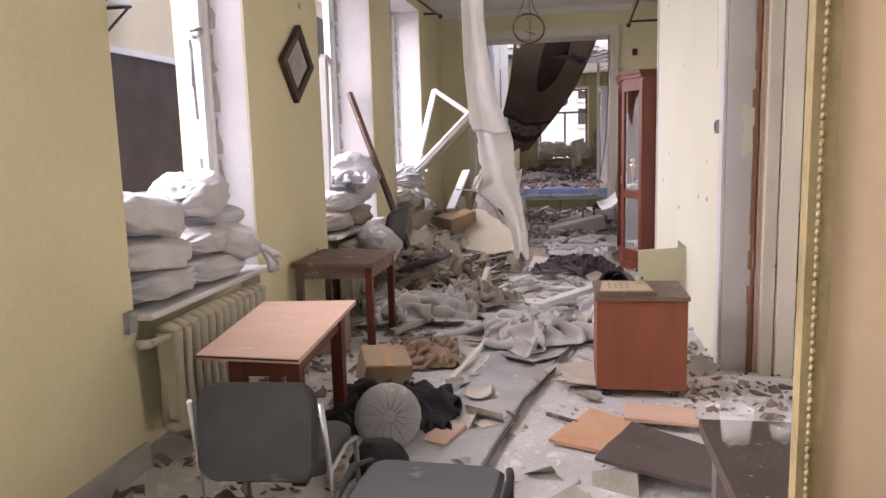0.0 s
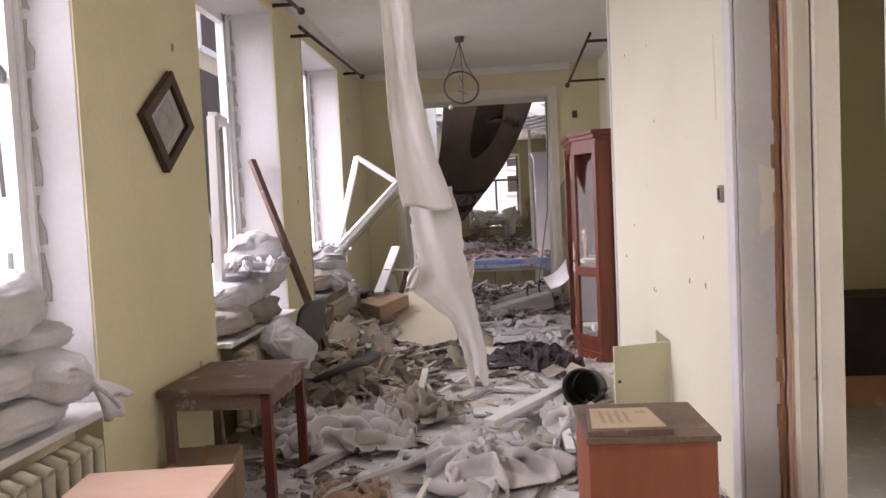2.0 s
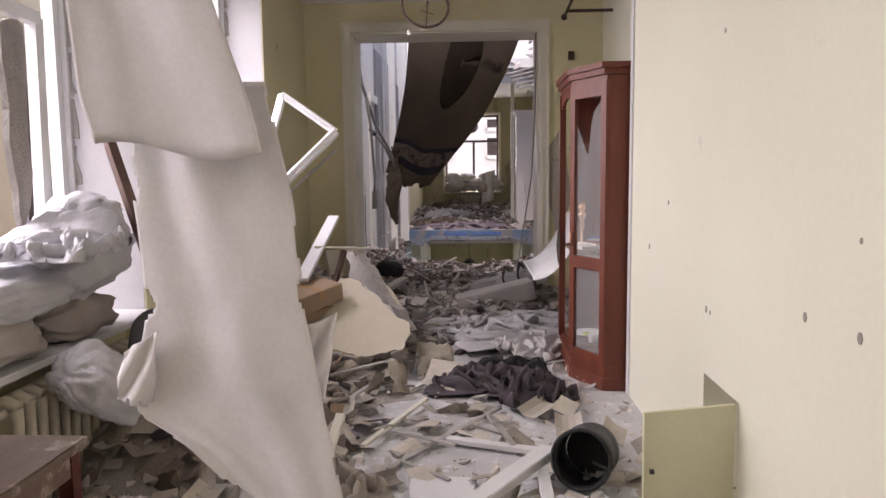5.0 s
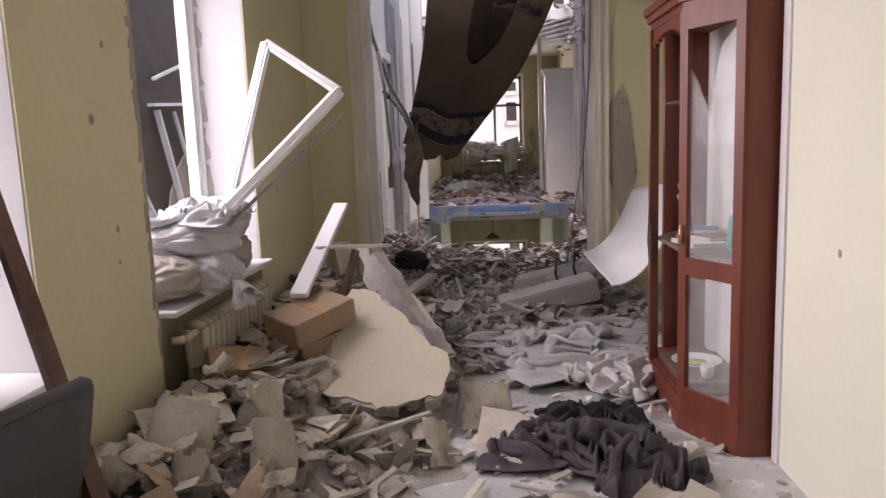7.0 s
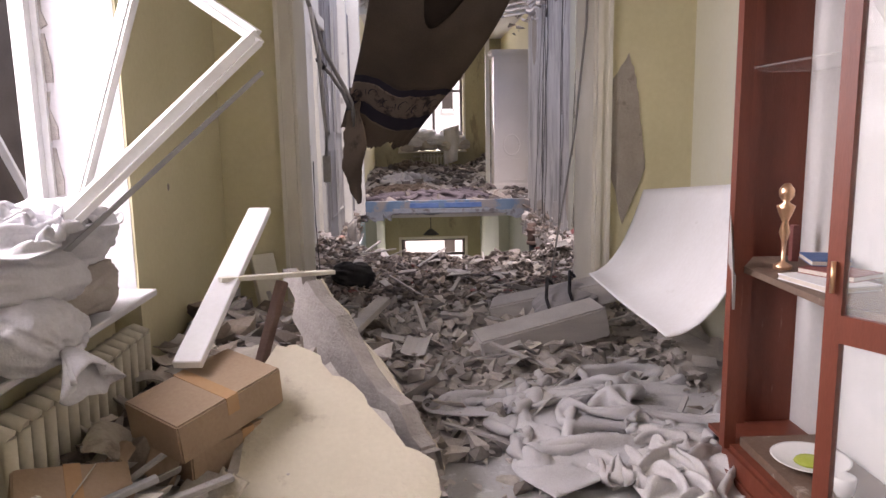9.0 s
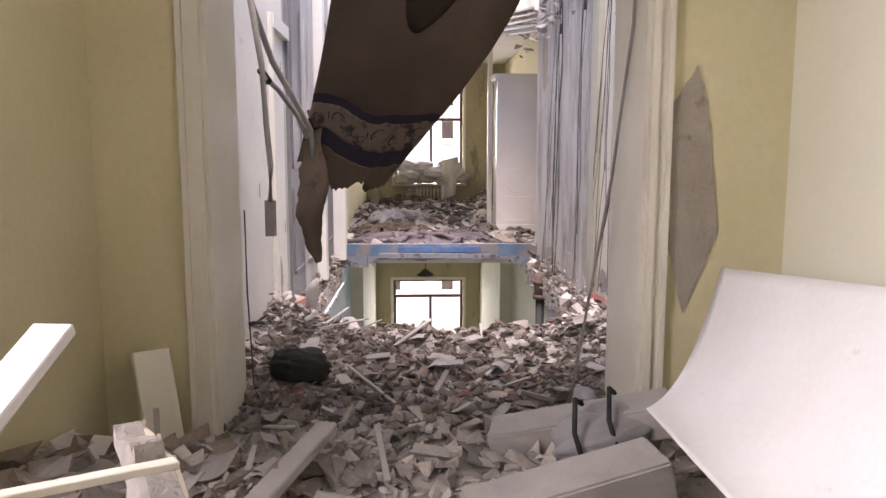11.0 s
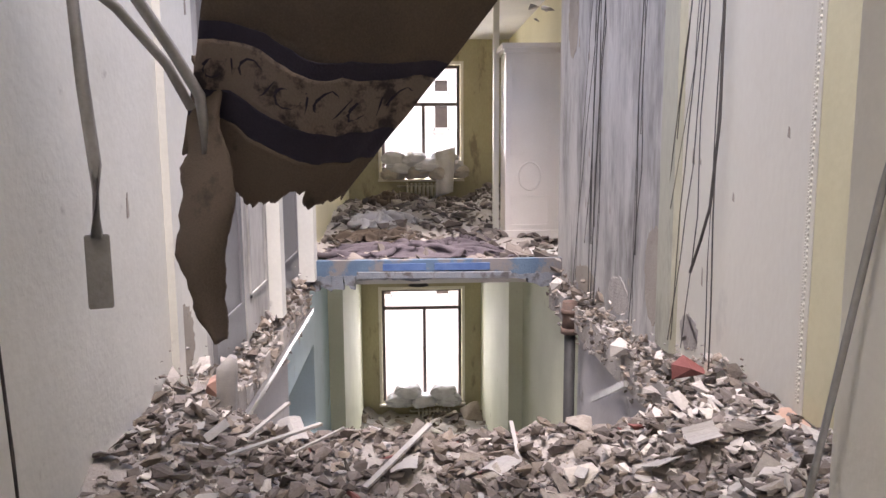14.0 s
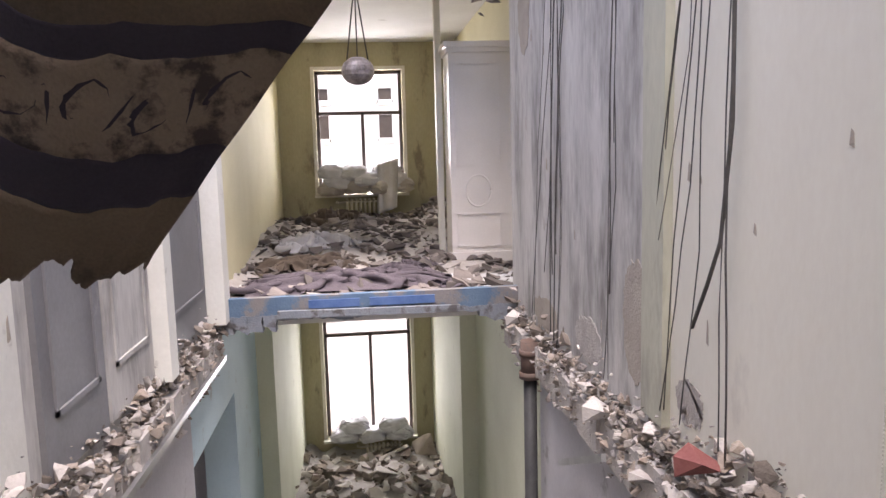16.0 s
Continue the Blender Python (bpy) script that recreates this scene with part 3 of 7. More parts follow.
def drape(n, seed, shrink, steps=70, inner=10):
    """A unit cloth let fall in a crumpled state: rest lengths pull it into folds on the floor."""
    rs = np.random.RandomState(seed)
    h = 1.0 / (n - 1)
    u, v = np.meshgrid(np.linspace(-0.5, 0.5, n), np.linspace(-0.5, 0.5, n), indexing="ij")

    def wave(k, amp):
        out = np.zeros_like(u)
        for _ in range(7):
            a, b, c = rs.uniform(-k, k), rs.uniform(-k, k), rs.uniform(0, 6.3)
            out += amp / 2.6 * np.sin(6.28 * (a * u + b * v) + c)
        return out
    sx, sy = shrink
    P = np.stack([u * sx + wave(2, 0.05), v * sy + wave(2, 0.05), 0.16 + wave(2.5, 0.08) + wave(6, 0.02) + wave(13, 0.004)], -1)
    P[..., 2] -= P[..., 2].min() - 0.01
    old = P.copy()
    links = []
    for di, dj, k in ((1, 0, 1.0), (0, 1, 1.0), (1, 1, 0.6), (1, -1, 0.6), (3, 0, 0.09), (0, 3, 0.09)):
        i, j = np.meshgrid(np.arange(n - di), np.arange(max(0, -dj), n - max(0, dj)), indexing="ij")
        s = max(di, abs(dj))
        par = ((i if di else j) // s) % 2
        for p in (0, 1):
            a, b = i[par == p], j[par == p]
            links.append((a * n + b, (a + di) * n + b + dj, h * np.hypot(di, dj), k))
    F = P.reshape(-1, 3)
    for step in range(steps):
        vel = (P - old) * 0.93
        old = P.copy()
        P += vel
        P[..., 2] -= 0.0012
        F = P.reshape(-1, 3)
        for _ in range(inner):
            for a, b, rest, k in links:
                d = F[b] - F[a]
                L = np.sqrt((d * d).sum(1)) + 1e-9
                c = d * (0.5 * k * (L - rest) / L)[:, None]
                F[a] += c
                F[b] -= c
            low = F[:, 2] < 0
            F[low, 2] = 0
        hit = P[..., 2] < 0.004
        P[hit, :2] = old[hit, :2] * 0.8 + P[hit, :2] * 0.2
    P[..., :2] -= P[..., :2].mean((0, 1))
    return P


DRAPES = [drape(76, 1, (0.62, 0.55)), drape(76, 2, (0.5, 0.75)), drape(76, 3, (0.52, 0.6))]


def heap_mesh(sx, sy, h, seed):
    """Cloth dropped in a heap, of that size: one of the fallen sheets, turned, over a low mound."""
    k = int(seed)
    g = DRAPES[k % 3].copy()
    if k // 3 % 2:
        g = g.transpose(1, 0, 2)[:, :, [1, 0, 2]]
    if k // 6 % 2:
        g = g[::-1] * np.array([-1, 1, 1])
    g = g / np.array([np.ptp(g[..., 0]), np.ptp(g[..., 1]), g[..., 2].max()])
    r2 = (g[..., 0] ** 2 + g[..., 1] ** 2) * 4
    g[..., 2] = g[..., 2] * 0.75 + 0.4 * np.exp(-2.2 * r2)
    g = g * np.array([sx, sy, h]) + np.array([0, 0, 0.008])
    n = g.shape[0] - 1
    bm = bmesh.new()
    shell(bm, lambda u, v: g[int(round(u * n)), int(round(v * n))], n, n, 0.005)
    return bm


def smooth_step(a, b, x):
    t = max(0.0, min(1.0, (x - a) / (b - a)))
    return t * t * (3 - 2 * t)


def cloth_heap(name, x, y, z, sx, sy, h, turn, seed, material, label, category="cloth"):
    return solid(name, heap_mesh(sx, sy, h, seed), material, label, category, m=pose(x, y, z, 0, 0, turn))


def radiator(x, y0, y1, z0, z1, label, turn=0, group="radiators"):
    """A cast-iron column radiator along y, its sections proud and rounded."""
    t = thing("radiator", label, "radiator", pose(x, y0, z0, 0, 0, turn), group)
    n = max(4, round((y1 - y0) / 0.085))
    h, w = z1 - z0, (y1 - y0) / n
    b2 = bmesh.new()
    for xx in (-0.045, 0.045):
        rod(b2, [(xx, 0, 0.03), (xx, 0, h * 0.5), (xx, 0, h - 0.03)], [0.026, 0.021, 0.026], 8)
    rod(b2, [(-0.055, 0, h - 0.03), (0.0, 0, h - 0.005), (0.055, 0, h - 0.03)], 0.027, 8)
    rod(b2, [(-0.055, 0, 0.03), (0.0, 0, 0.012), (0.055, 0, 0.03)], 0.027, 8)
    box(b2, -0.045, -0.012, 0.06, 0.045, 0.012, h - 0.06)
    me = mesh_of("section", b2, IRON)
    for i in range(n):
        o = new("section", me)
        o.parent, o.location = t, (0, (i + 0.5) * w, 0)
    bm = bmesh.new()
    rod(bm, [(0, -0.12, h - 0.05), (0, (y1 - y0) + 0.02, h - 0.05)], 0.02, 8)
    rod(bm, [(0, -0.12, h - 0.05), (-0.05, -0.16, h - 0.05)], 0.024, 8)
    part("pipe", bm, IRON, t)
    return t


# ---- trim and openings of the corridor ----
def casing(name, y, x0, x1, top, w, label, material, toward=-1):
    """A moulded casing round an opening in a wall that faces y."""
    bm = bmesh.new()
    for a, b, d in ((0, w * 0.35, 0.05), (w * 0.35, w * 0.75, 0.03), (w * 0.75, w, 0.045)):
        ya, yb = sorted((y, y + toward * d))
        box(bm, x0 - b, ya, 0, x0 - a, yb, top + a)
        box(bm, x1 + a, ya, 0, x1 + b, yb, top + a)
        box(bm, x0 - b, ya, top + a, x1 + b, yb, top + b)
    return solid(name, bm, material, label, "", "structure")


casing("trim_opening", EY0, OL, OR, OH, 0.11, "cream moulded casing round the wide opening", TRIM)
casing("trim_opening_back", EY1, OL, OR, OH, 0.12, "cream moulded casing on the far side", TRIM, 1)
bm = bmesh.new()
box(bm, OL - 0.004, EY0, 0, OL + 0.02, EY1, OH)
box(bm, OR - 0.02, EY0, 0, OR + 0.004, EY1, OH)
box(bm, OL + 0.02, EY0, OH - 0.02, OR - 0.02, EY1, OH + 0.004)
solid("trim_jamb_lining", bm, TRIM, "cream painted lining of the wide opening", "", "structure")

# doorway on the right: pale reveal, splintered jamb, casing with an egg-and-dart bead
bm = bmesh.new()
box(bm, RX + 0.004, 4.97, 0, RX + 0.416, 5.004, 3.0)
solid("trim_doorway_reveal", bm, REVEAL, "grey white reveal of the doorway", "", "structure")
bm = bmesh.new()
for i in range(26):
    z0, z1 = i * 0.115, (i + 1) * 0.115
    w = 0.022 + 0.014 * noise.noise(Vector((i * 0.9, 0, 0)))
    box(bm, RX + 0.165 + 0.016 * noise.noise(Vector((0, i * 1.1, 0))), 4.955 - w, z0, RX + 0.186 + 0.008 * noise.noise(Vector((5, i * 1.7, 0))), 4.968, z1)
solid("trim_splintered_jamb", bm, DARKSPLIT, "splintered brown timber door jamb", "", "structure")
bm = bmesh.new()
for i in range(13):
    z0, z1 = i * 0.23, (i + 1) * 0.23
    k = 0.006 * noise.noise(Vector((i * 1.3, 7, 0)))
    box(bm, RX + 0.197, 4.925 + k, z0, RX + 0.211 + k, 4.968, z1)
    box(bm, RX + 0.214 + k, 4.915 - k, z0, RX + 0.225, 4.968, z1)
solid("trim_bare_jamb", bm, BAREWOOD, "cracked pinkish bare timber of the door jamb", "", "structure")
bm = bmesh.new()
box(bm, RX + 0.225, 4.86, 0, RX + 0.30, 4.966, 3.0)
box(bm, RX + 0.31, 4.82, 0, RX + 0.415, 4.966, 3.0)
solid("trim_door_frame", bm, TRIM, "cream door frame with chipped paint", "", "structure")
bm = bmesh.new()
box(bm, 1.27, 4.04, 0, 1.299, 4.15, 3.0)
box(bm, 1.285, 3.98, 0, 1.299, 4.04, 3.0)
solid("trim_door_casing", bm, BOARDWHITE, "white casing beside the doorway", "", "structure")
bm = bmesh.new()
bead = bmesh.new()
bmesh.ops.create_icosphere(bead, subdivisions=1, radius=1)
bead_v = [v.co.copy() for v in bead.verts]
bead_f = [[v.index for v in f.verts] for f in bead.faces]
bead.free()


def beads(bm, x, y, z0, z1, r, step):
    z = z0
    while z < z1:
        vs = [bm.verts.new((x + c.x * r, y + c.y * r, z + c.z * r * 1.5)) for c in bead_v]
        for f in bead_f:
            bm.faces.new([vs[i] for i in f]).smooth = True
        z += step


bm.free()
bm = bmesh.new()
for a, b in ((-3.0, 3.15), (4.62, 6.07), (7.79, 8.75), (10.5, EY0)):
    box(bm, LX, a, 0, LX + 0.025, b, 0.13)
solid("baseboard", bm, GREYBOARD, "dusty brown grey baseboard", "", "structure")
# corner trim at the end of the right wall and egg moulding by the doorway
bm = bmesh.new()
box(bm, RX - 0.016, 4.985, 0, RX - 0.001, 5.10, 3.66)
box(bm, RX - 0.012, 8.56, 0, RX - 0.001, 8.632, 3.66)
solid("trim_corner_strips", bm, BOARDWHITE, "white corner strips of the cream wall", "", "structure")
# cornice
bm = bmesh.new()
box(bm, LX, -3.0, CEILZ - 0.1, LX + 0.05, EY0, CEILZ)
box(bm, LX + 0.05, EY0 - 0.05, CEILZ - 0.1, RX, EY0, CEILZ)
solid("trim_cornice", bm, CEIL, "plain white cornice", "", "structure")


# windows of the corridor
def corridor_window(name, a, b, x, near_post, sash=None):
    t = tagged(new(name), "broken white plastic window with torn frame", "", "", "structure")
    bm = bmesh.new()
    bar(bm, (x, b - 0.05, SILL), (x, b - 0.05, HEAD), 0.07, 0.085, (0, 1, 0))
    bar(bm, (x + 0.05, b - 0.02, SILL), (x + 0.05, b - 0.02, HEAD), 0.03, 0.03, (0, 1, 0))
    bar(bm, (x, a, HEAD - 0.04), (x, b, HEAD - 0.04), 0.07, 0.08)
    if near_post:
        bar(bm, (x, a + 0.05, SILL), (x, a + 0.05, HEAD), 0.07, 0.085, (0, 1, 0))
    part("window_frame", bm, PVC, t)
    bm = bmesh.new()
    b2 = bmesh.new()
    box(b2, LX - 0.56, a + 0.006, SILL, LX + 0.09, b - 0.006, SILL + 0.035)
    bmesh.ops.bevel(b2, geom=list(b2.edges), offset=0.006, segments=1, affect="EDGES")
    merge(bm, b2)
    part("window_sill", bm, BOARDWHITE, t)
    bm = bmesh.new()
    for k in range(9):
        z = SILL + 0.5 + k * 0.27
        slab(bm, [(x - 0.05, b - 0.012, z), (x + 0.10 + 0.05 * noise.noise(Vector((k, 1, 0))), b - 0.012, z + 0.02), (x + 0.08, b - 0.012, z + 0.25), (x - 0.05, b - 0.012, z + 0.24)], (0, -1, 0), 0.015, 0.02, 3, k)
    part("torn_plaster", bm, PLASTERRAW, t)
    return t


w1 = corridor_window("window_1", *WINDOWS[0], LX - 0.30, True)
w2 = corridor_window("window_2", *WINDOWS[1], LX - 0.45, False)
w3 = corridor_window("window_3", *WINDOWS[2], LX - 0.42, False)
# torn fittings of the first window
bm = bmesh.new()
rod(bm, [(-2.37, 4.52, 2.28), (-2.33, 4.45, 2.3), (-2.22, 4.3, 2.26), (-2.16, 4.2, 2.27), (-2.1, 3.96, 2.22)], [0.02, 0.03, 0.022, 0.014, 0.004], 6)
bar(bm, (-2.36, 4.44, 2.25), (-2.34, 4.43, 1.75), 0.02, 0.008)
bar(bm, (-2.33, 4.40, 2.2), (-2.345, 4.40, 1.95), 0.014, 0.008)
bar(bm, (-2.35, 4.46, 1.5), (-2.34, 4.43, 0.9), 0.02, 0.01)
part("torn_fitting", bm, PLASTICGREY, w1, "dangling torn window fitting")
# open sash in the second window
bm = bmesh.new()
A, B, C, D = (-2.2, 6.58, 2.36), (-2.42, 7.40, 2.42), (-2.42, 7.36, 1.02), (-2.2, 6.52, 1.0)
for p, q in ((A, B), (B, C), (C, D), (D, A)):
    bar(bm, p, q, 0.06, 0.07)
part("open_sash", bm, PVC, w2, "open broken sash")
bm = bmesh.new()
slab(bm, [(-2.28, 6.9, 2.3), (-2.36, 7.2, 2.34), (-2.37, 7.22, 1.6), (-2.33, 7.05, 1.3), (-2.29, 6.92, 1.75)], (1, 0, 0), 0.03, 0.03, 4, 5)
part("torn_plaster_strip", bm, PLASTERRAW, w2)

radiator(-1.95, 3.2, 4.32, 0.16, 0.70, "cream cast-iron radiator under the window beside the desk")
radiator(-1.98, 6.25, 7.5, 0.14, 0.68, "cream cast-iron radiator behind the fallen sacks")
radiator(-1.98, 8.95, 10.2, 0.14, 0.66, "dusty cast-iron radiator behind the cartons")

# sandbags on the sills
for i, (x, y, z, L, W, H, tr, ti, ro, e) in enumerate([
        (-2.22, 3.46, 0.87, 0.62, 0.50, 0.20, 85, 0, 0, 0), (-2.20, 4.02, 0.86, 0.66, 0.48, 0.19, 88, 0, 0, 0),
        (-2.22, 3.40, 1.03, 0.66, 0.50, 0.21, 82, 0, 4, 0), (-2.22, 3.42, 1.22, 0.62, 0.46, 0.26, 84, 4, 10, 0),
        (-2.22, 4.02, 1.02, 0.56, 0.46, 0.2, 95, 0, 0, 0), (-2.24, 4.28, 1.14, 0.50, 0.40, 0.15, 80, 0, 0, 0),
        (-2.26, 4.10, 1.28, 0.62, 0.42, 0.28, 100, 0, -6, 0), (-2.05, 4.20, 1.0, 0.36, 0.34, 0.2, 20, 10, 18, 1)]):
    sandbag(x, y, z, L, W, H, tr, i * 3.7 + 1, ti, ro, SACK, bool(e))
for i, (x, y, z, L, W, H, tr, ti, ro, mt, e) in enumerate([
        (-2.22, 6.42, 0.88, 0.62, 0.5, 0.26, 85, 0, 0, SACKDIRTY, 0), (-2.2, 7.05, 0.88, 0.66, 0.5, 0.26, 92, 0, 0, SACKDIRTY, 0),
        (-2.2, 6.62, 1.05, 0.70, 0.5, 0.24, 88, 0, -4, SACK, 0), (-2.20, 7.15, 1.15, 0.80, 0.54, 0.44, 84, 0, -16, SACK, 0),
        (-2.22, 7.36, 1.30, 0.50, 0.42, 0.34, 75, 0, -20, SACK, 0)]):
    sandbag(x, y, z, L, W, H, tr, i * 2.9 + 40, ti, ro, mt, bool(e), "dusty white sandbag slumped on a window sill")
for i, (x, y, z, L, W, H, tr, ti, ro, mt, e) in enumerate([
        (-2.2, 9.15, 0.90, 0.72, 0.55, 0.28, 88, 0, 0, SACKDIRTY, 0), (-2.2, 9.85, 0.90, 0.68, 0.5, 0.28, 92, 0, 0, SACKDIRTY, 0),
        (-2.14, 9.35, 1.06, 0.74, 0.54, 0.26, 80, 0, 6, SACK, 0), (-2.22, 9.95, 1.12, 0.70, 0.5, 0.3, 100, 0, -5, SACK, 0),
        (-1.98, 9.22, 0.92, 0.46, 0.36, 0.24, -25, 0, 16, SACK, 1)]):
    sandbag(x, y, z, L, W, H, tr, i * 4.3 + 80, ti, ro, mt, bool(e), "torn dusty sandbag on a window sill above a radiator")
sandbag(-1.74, 6.58, 0.66, 0.46, 0.36, 0.30, 70, 130, 20, 30, SACK, False, "white sack slipped down beside a window sill")


# ---- furniture of the corridor ----
def small_table():
    t = thing("side_table", "dusty walnut side table against the wall pier", "table")
    bm = bmesh.new()
    b2 = bmesh.new()
    box(b2, -2.04, 5.10, 0.665, -1.40, 5.86, 0.70)
    bmesh.ops.bevel(b2, geom=list(b2.edges), offset=0.006, segments=2, affect="EDGES")
    merge(bm, b2)
    part("tabletop", bm, WOODTABLE, t)
    bm = bmesh.new()
    box(bm, -2.0, 5.13, 0.58, -1.44, 5.15, 0.664)
    box(bm, -2.0, 5.81, 0.58, -1.44, 5.83, 0.664)
    box(bm, -1.45, 5.15, 0.58, -1.43, 5.81, 0.664)
    part("apron", bm, WOODTABLE, t)
    for x in (-1.99, -1.45):
        for y in (5.15, 5.81):
            bm = bmesh.new()
            bar(bm, (x, y, 0), (x, y, 0.664), 0.05, 0.05, (0, 1, 0))
            part("leg", bm, DARKLEG if x > -1.9 else WOODTABLE, t)


small_table()


def desk():
    t = thing("desk", "low desk with a dusty pinkish laminate top", "desk")
    bm = bmesh.new()
    slab(bm, [(-1.63, 2.91, 0.655), (-1.15, 2.91, 0.645), (-1.23, 4.06, 0.655), (-1.76, 3.96, 0.665)], (0, 0, 1), 0.022)
    part("tabletop", bm, BEECH, t)
    bm = bmesh.new()
    slab(bm, [(-1.63, 2.904, 0.652), (-1.15, 2.904, 0.642), (-1.15, 2.904, 0.634), (-1.63, 2.904, 0.644)], (0, -1, 0), 0.004)
    part("edge_band", bm, FRAMEDARK, t)
    for x, y in ((-1.50, 3.05), (-1.23, 3.06), (-1.66, 3.85), (-1.30, 3.90)):
        bm = bmesh.new()
        bar(bm, (x, y, 0), (x, y, 0.632), 0.065, 0.065, (0, 1, 0))
        part("leg", bm, DARKLEG, t)
    bm = bmesh.new()
    bar(bm, (-1.50, 3.05, 0.57), (-1.23, 3.06, 0.57), 0.03, 0.1)
    bar(bm, (-1.23, 3.06, 0.57), (-1.30, 3.90, 0.57), 0.03, 0.1)
    part("apron", bm, DARKLEG, t)


desk()


def rounded_pad(w, h, d, r=0.07, curve=0.03):
    """An upholstered pad standing in xz, bent a little round z."""
    bm = bmesh.new()
    pts = []
    for cx, cz, a0 in ((w / 2 - r, h / 2 - r, 0), (-w / 2 + r, h / 2 - r, 90), (-w / 2 + r, -h / 2 + r, 180), (w / 2 - r, -h / 2 + r, 270)):
        for k in range(7):
            a = radians(a0 + k * 15)
            pts.append((cx + r * math.cos(a), cz + r * math.sin(a)))
    rings = []
    for s, y in ((0.93, -d / 2), (1.0, -d / 4), (1.0, d / 4), (0.93, d / 2)):
        rings.append([bm.verts.new((x * s, y + curve * (2 * x / w) ** 2, z * s)) for x, z in pts])
    n = len(pts)
    for a, b in zip(rings, rings[1:]):
        for i in range(n):
            bm.faces.new((a[i], a[(i + 1) % n], b[(i + 1) % n], b[i])).smooth = True
    bm.faces.new(rings[0][::-1]), bm.faces.new(rings[-1])
    return bm


def visitor_chair(m, label):
    t = thing("visitor_chair", label, "chair", m, "visitor chairs")
    back = part("backrest", rounded_pad(0.42, 0.34, 0.05), FABRICGREY, t)
    back.matrix_local = pose(0, -0.2, 0.58, 8, 0, 180)
    seat = part("seat", rounded_pad(0.44, 0.42, 0.06, 0.07, 0.0), FABRICGREY, t)
    seat.matrix_local = pose(0, 0.06, 0.41, 90, 0, 0)
    for s in (-1, 1):
        bm = bmesh.new()
        rod(bm, [(s * 0.23, -0.24, 0.70), (s * 0.235, -0.18, 0.42), (s * 0.235, -0.16, 0.2), (s * 0.235, -0.24, 0.0)], 0.011, 8)
        part("back_leg", bm, STEEL, t)
        bm = bmesh.new()
        rod(bm, [(s * 0.235, 0.26, 0.0), (s * 0.235, 0.22, 0.38), (s * 0.22, 0.1, 0.40), (s * 0.22, -0.15, 0.40)], 0.011, 8)
        part("front_leg", bm, STEEL, t)
    return t


visitor_chair(pose(-1.07, 2.48, 0, 0, 0, 4), "grey upholstered visitor chair before the desk")
stool = thing("stool", "slate grey stool with a dark steel frame", "stool", pose(-0.46, 2.16, 0, 0, 0, -3))
o = part("seat", rounded_pad(0.48, 0.46, 0.06, 0.06, 0.0), SEATGREY, stool)
o.matrix_local = pose(0, 0, 0.42, 90, 0, 0)
for sx in (-1, 1):
    bm = bmesh.new()
    rod(bm, [(sx * 0.25, 0.24, 0.0), (sx * 0.25, 0.22, 0.44), (sx * 0.27, 0.1, 0.47), (sx * 0.25, -0.22, 0.44), (sx * 0.25, -0.24, 0.0)], 0.013, 8)
    part("leg_frame", bm, BLACK, stool)


def pedestal():
    t = thing("pedestal_cabinet", "reddish brown laminate pedestal standing on the floor", "cabinet")
    bm = bmesh.new()
    b2 = bmesh.new()
    box(b2, 0.17, 4.36, 0.05, 0.695, 4.86, 0.60)
    bmesh.ops.bevel(b2, geom=list(b2.edges), offset=0.004, segments=1, affect="EDGES")
    merge(bm, b2)
    part("body", bm, WOODPED, t)
    bm = bmesh.new()
    box(bm, 0.16, 4.345, 0.602, 0.705, 4.87, 0.626)
    part("top", bm, WOODTABLE, t, "dusty brown top board")
    for x in (0.23, 0.63):
        for y in (4.42, 4.8):
            bm = bmesh.new()
            rod(bm, [(x, y, 0), (x, y, 0.05)], [0.028, 0.02], 10)
            part("foot", bm, BLACK, t)


pedestal()
bm = bmesh.new()
slab(bm, [(0.17, 4.36, 0.652), (0.52, 4.37, 0.652), (0.49, 4.72, 0.652), (0.2, 4.72, 0.652)], (0, 0, 1), 0.024)
solid("loose_board", bm, WOODTABLE, "dusty brown board lying on the pedestal", "board")
bm = bmesh.new()
slab(bm, [(0.19, 4.39, 0.656), (0.50, 4.40, 0.656), (0.475, 4.69, 0.656), (0.215, 4.69, 0.656)], (0, 0, 1), 0.003)
board_sheet = thing("printed_sheet", "yellowed printed sheet on the loose board", "paper")
part("sheet", bm, mat("yellowed_card", (0.50, 0.40, 0.28), (0.44, 0.34, 0.23), 0.8, 4, 60, 0.1), board_sheet)
bm = bmesh.new()
for k in range(4):
    box(bm, 0.245 + 0.035 * k, 4.46, 0.6565, 0.26 + 0.035 * k, 4.64 - 0.02 * (k % 2), 0.6575)
box(bm, 0.41, 4.6, 0.6565, 0.45, 4.63, 0.6575)
part("print_bars", bm, mat("faded_print", (0.34, 0.26, 0.18), (0.40, 0.31, 0.21), 0.8, 9, 60, 0.0), board_sheet, "faded unreadable lines")


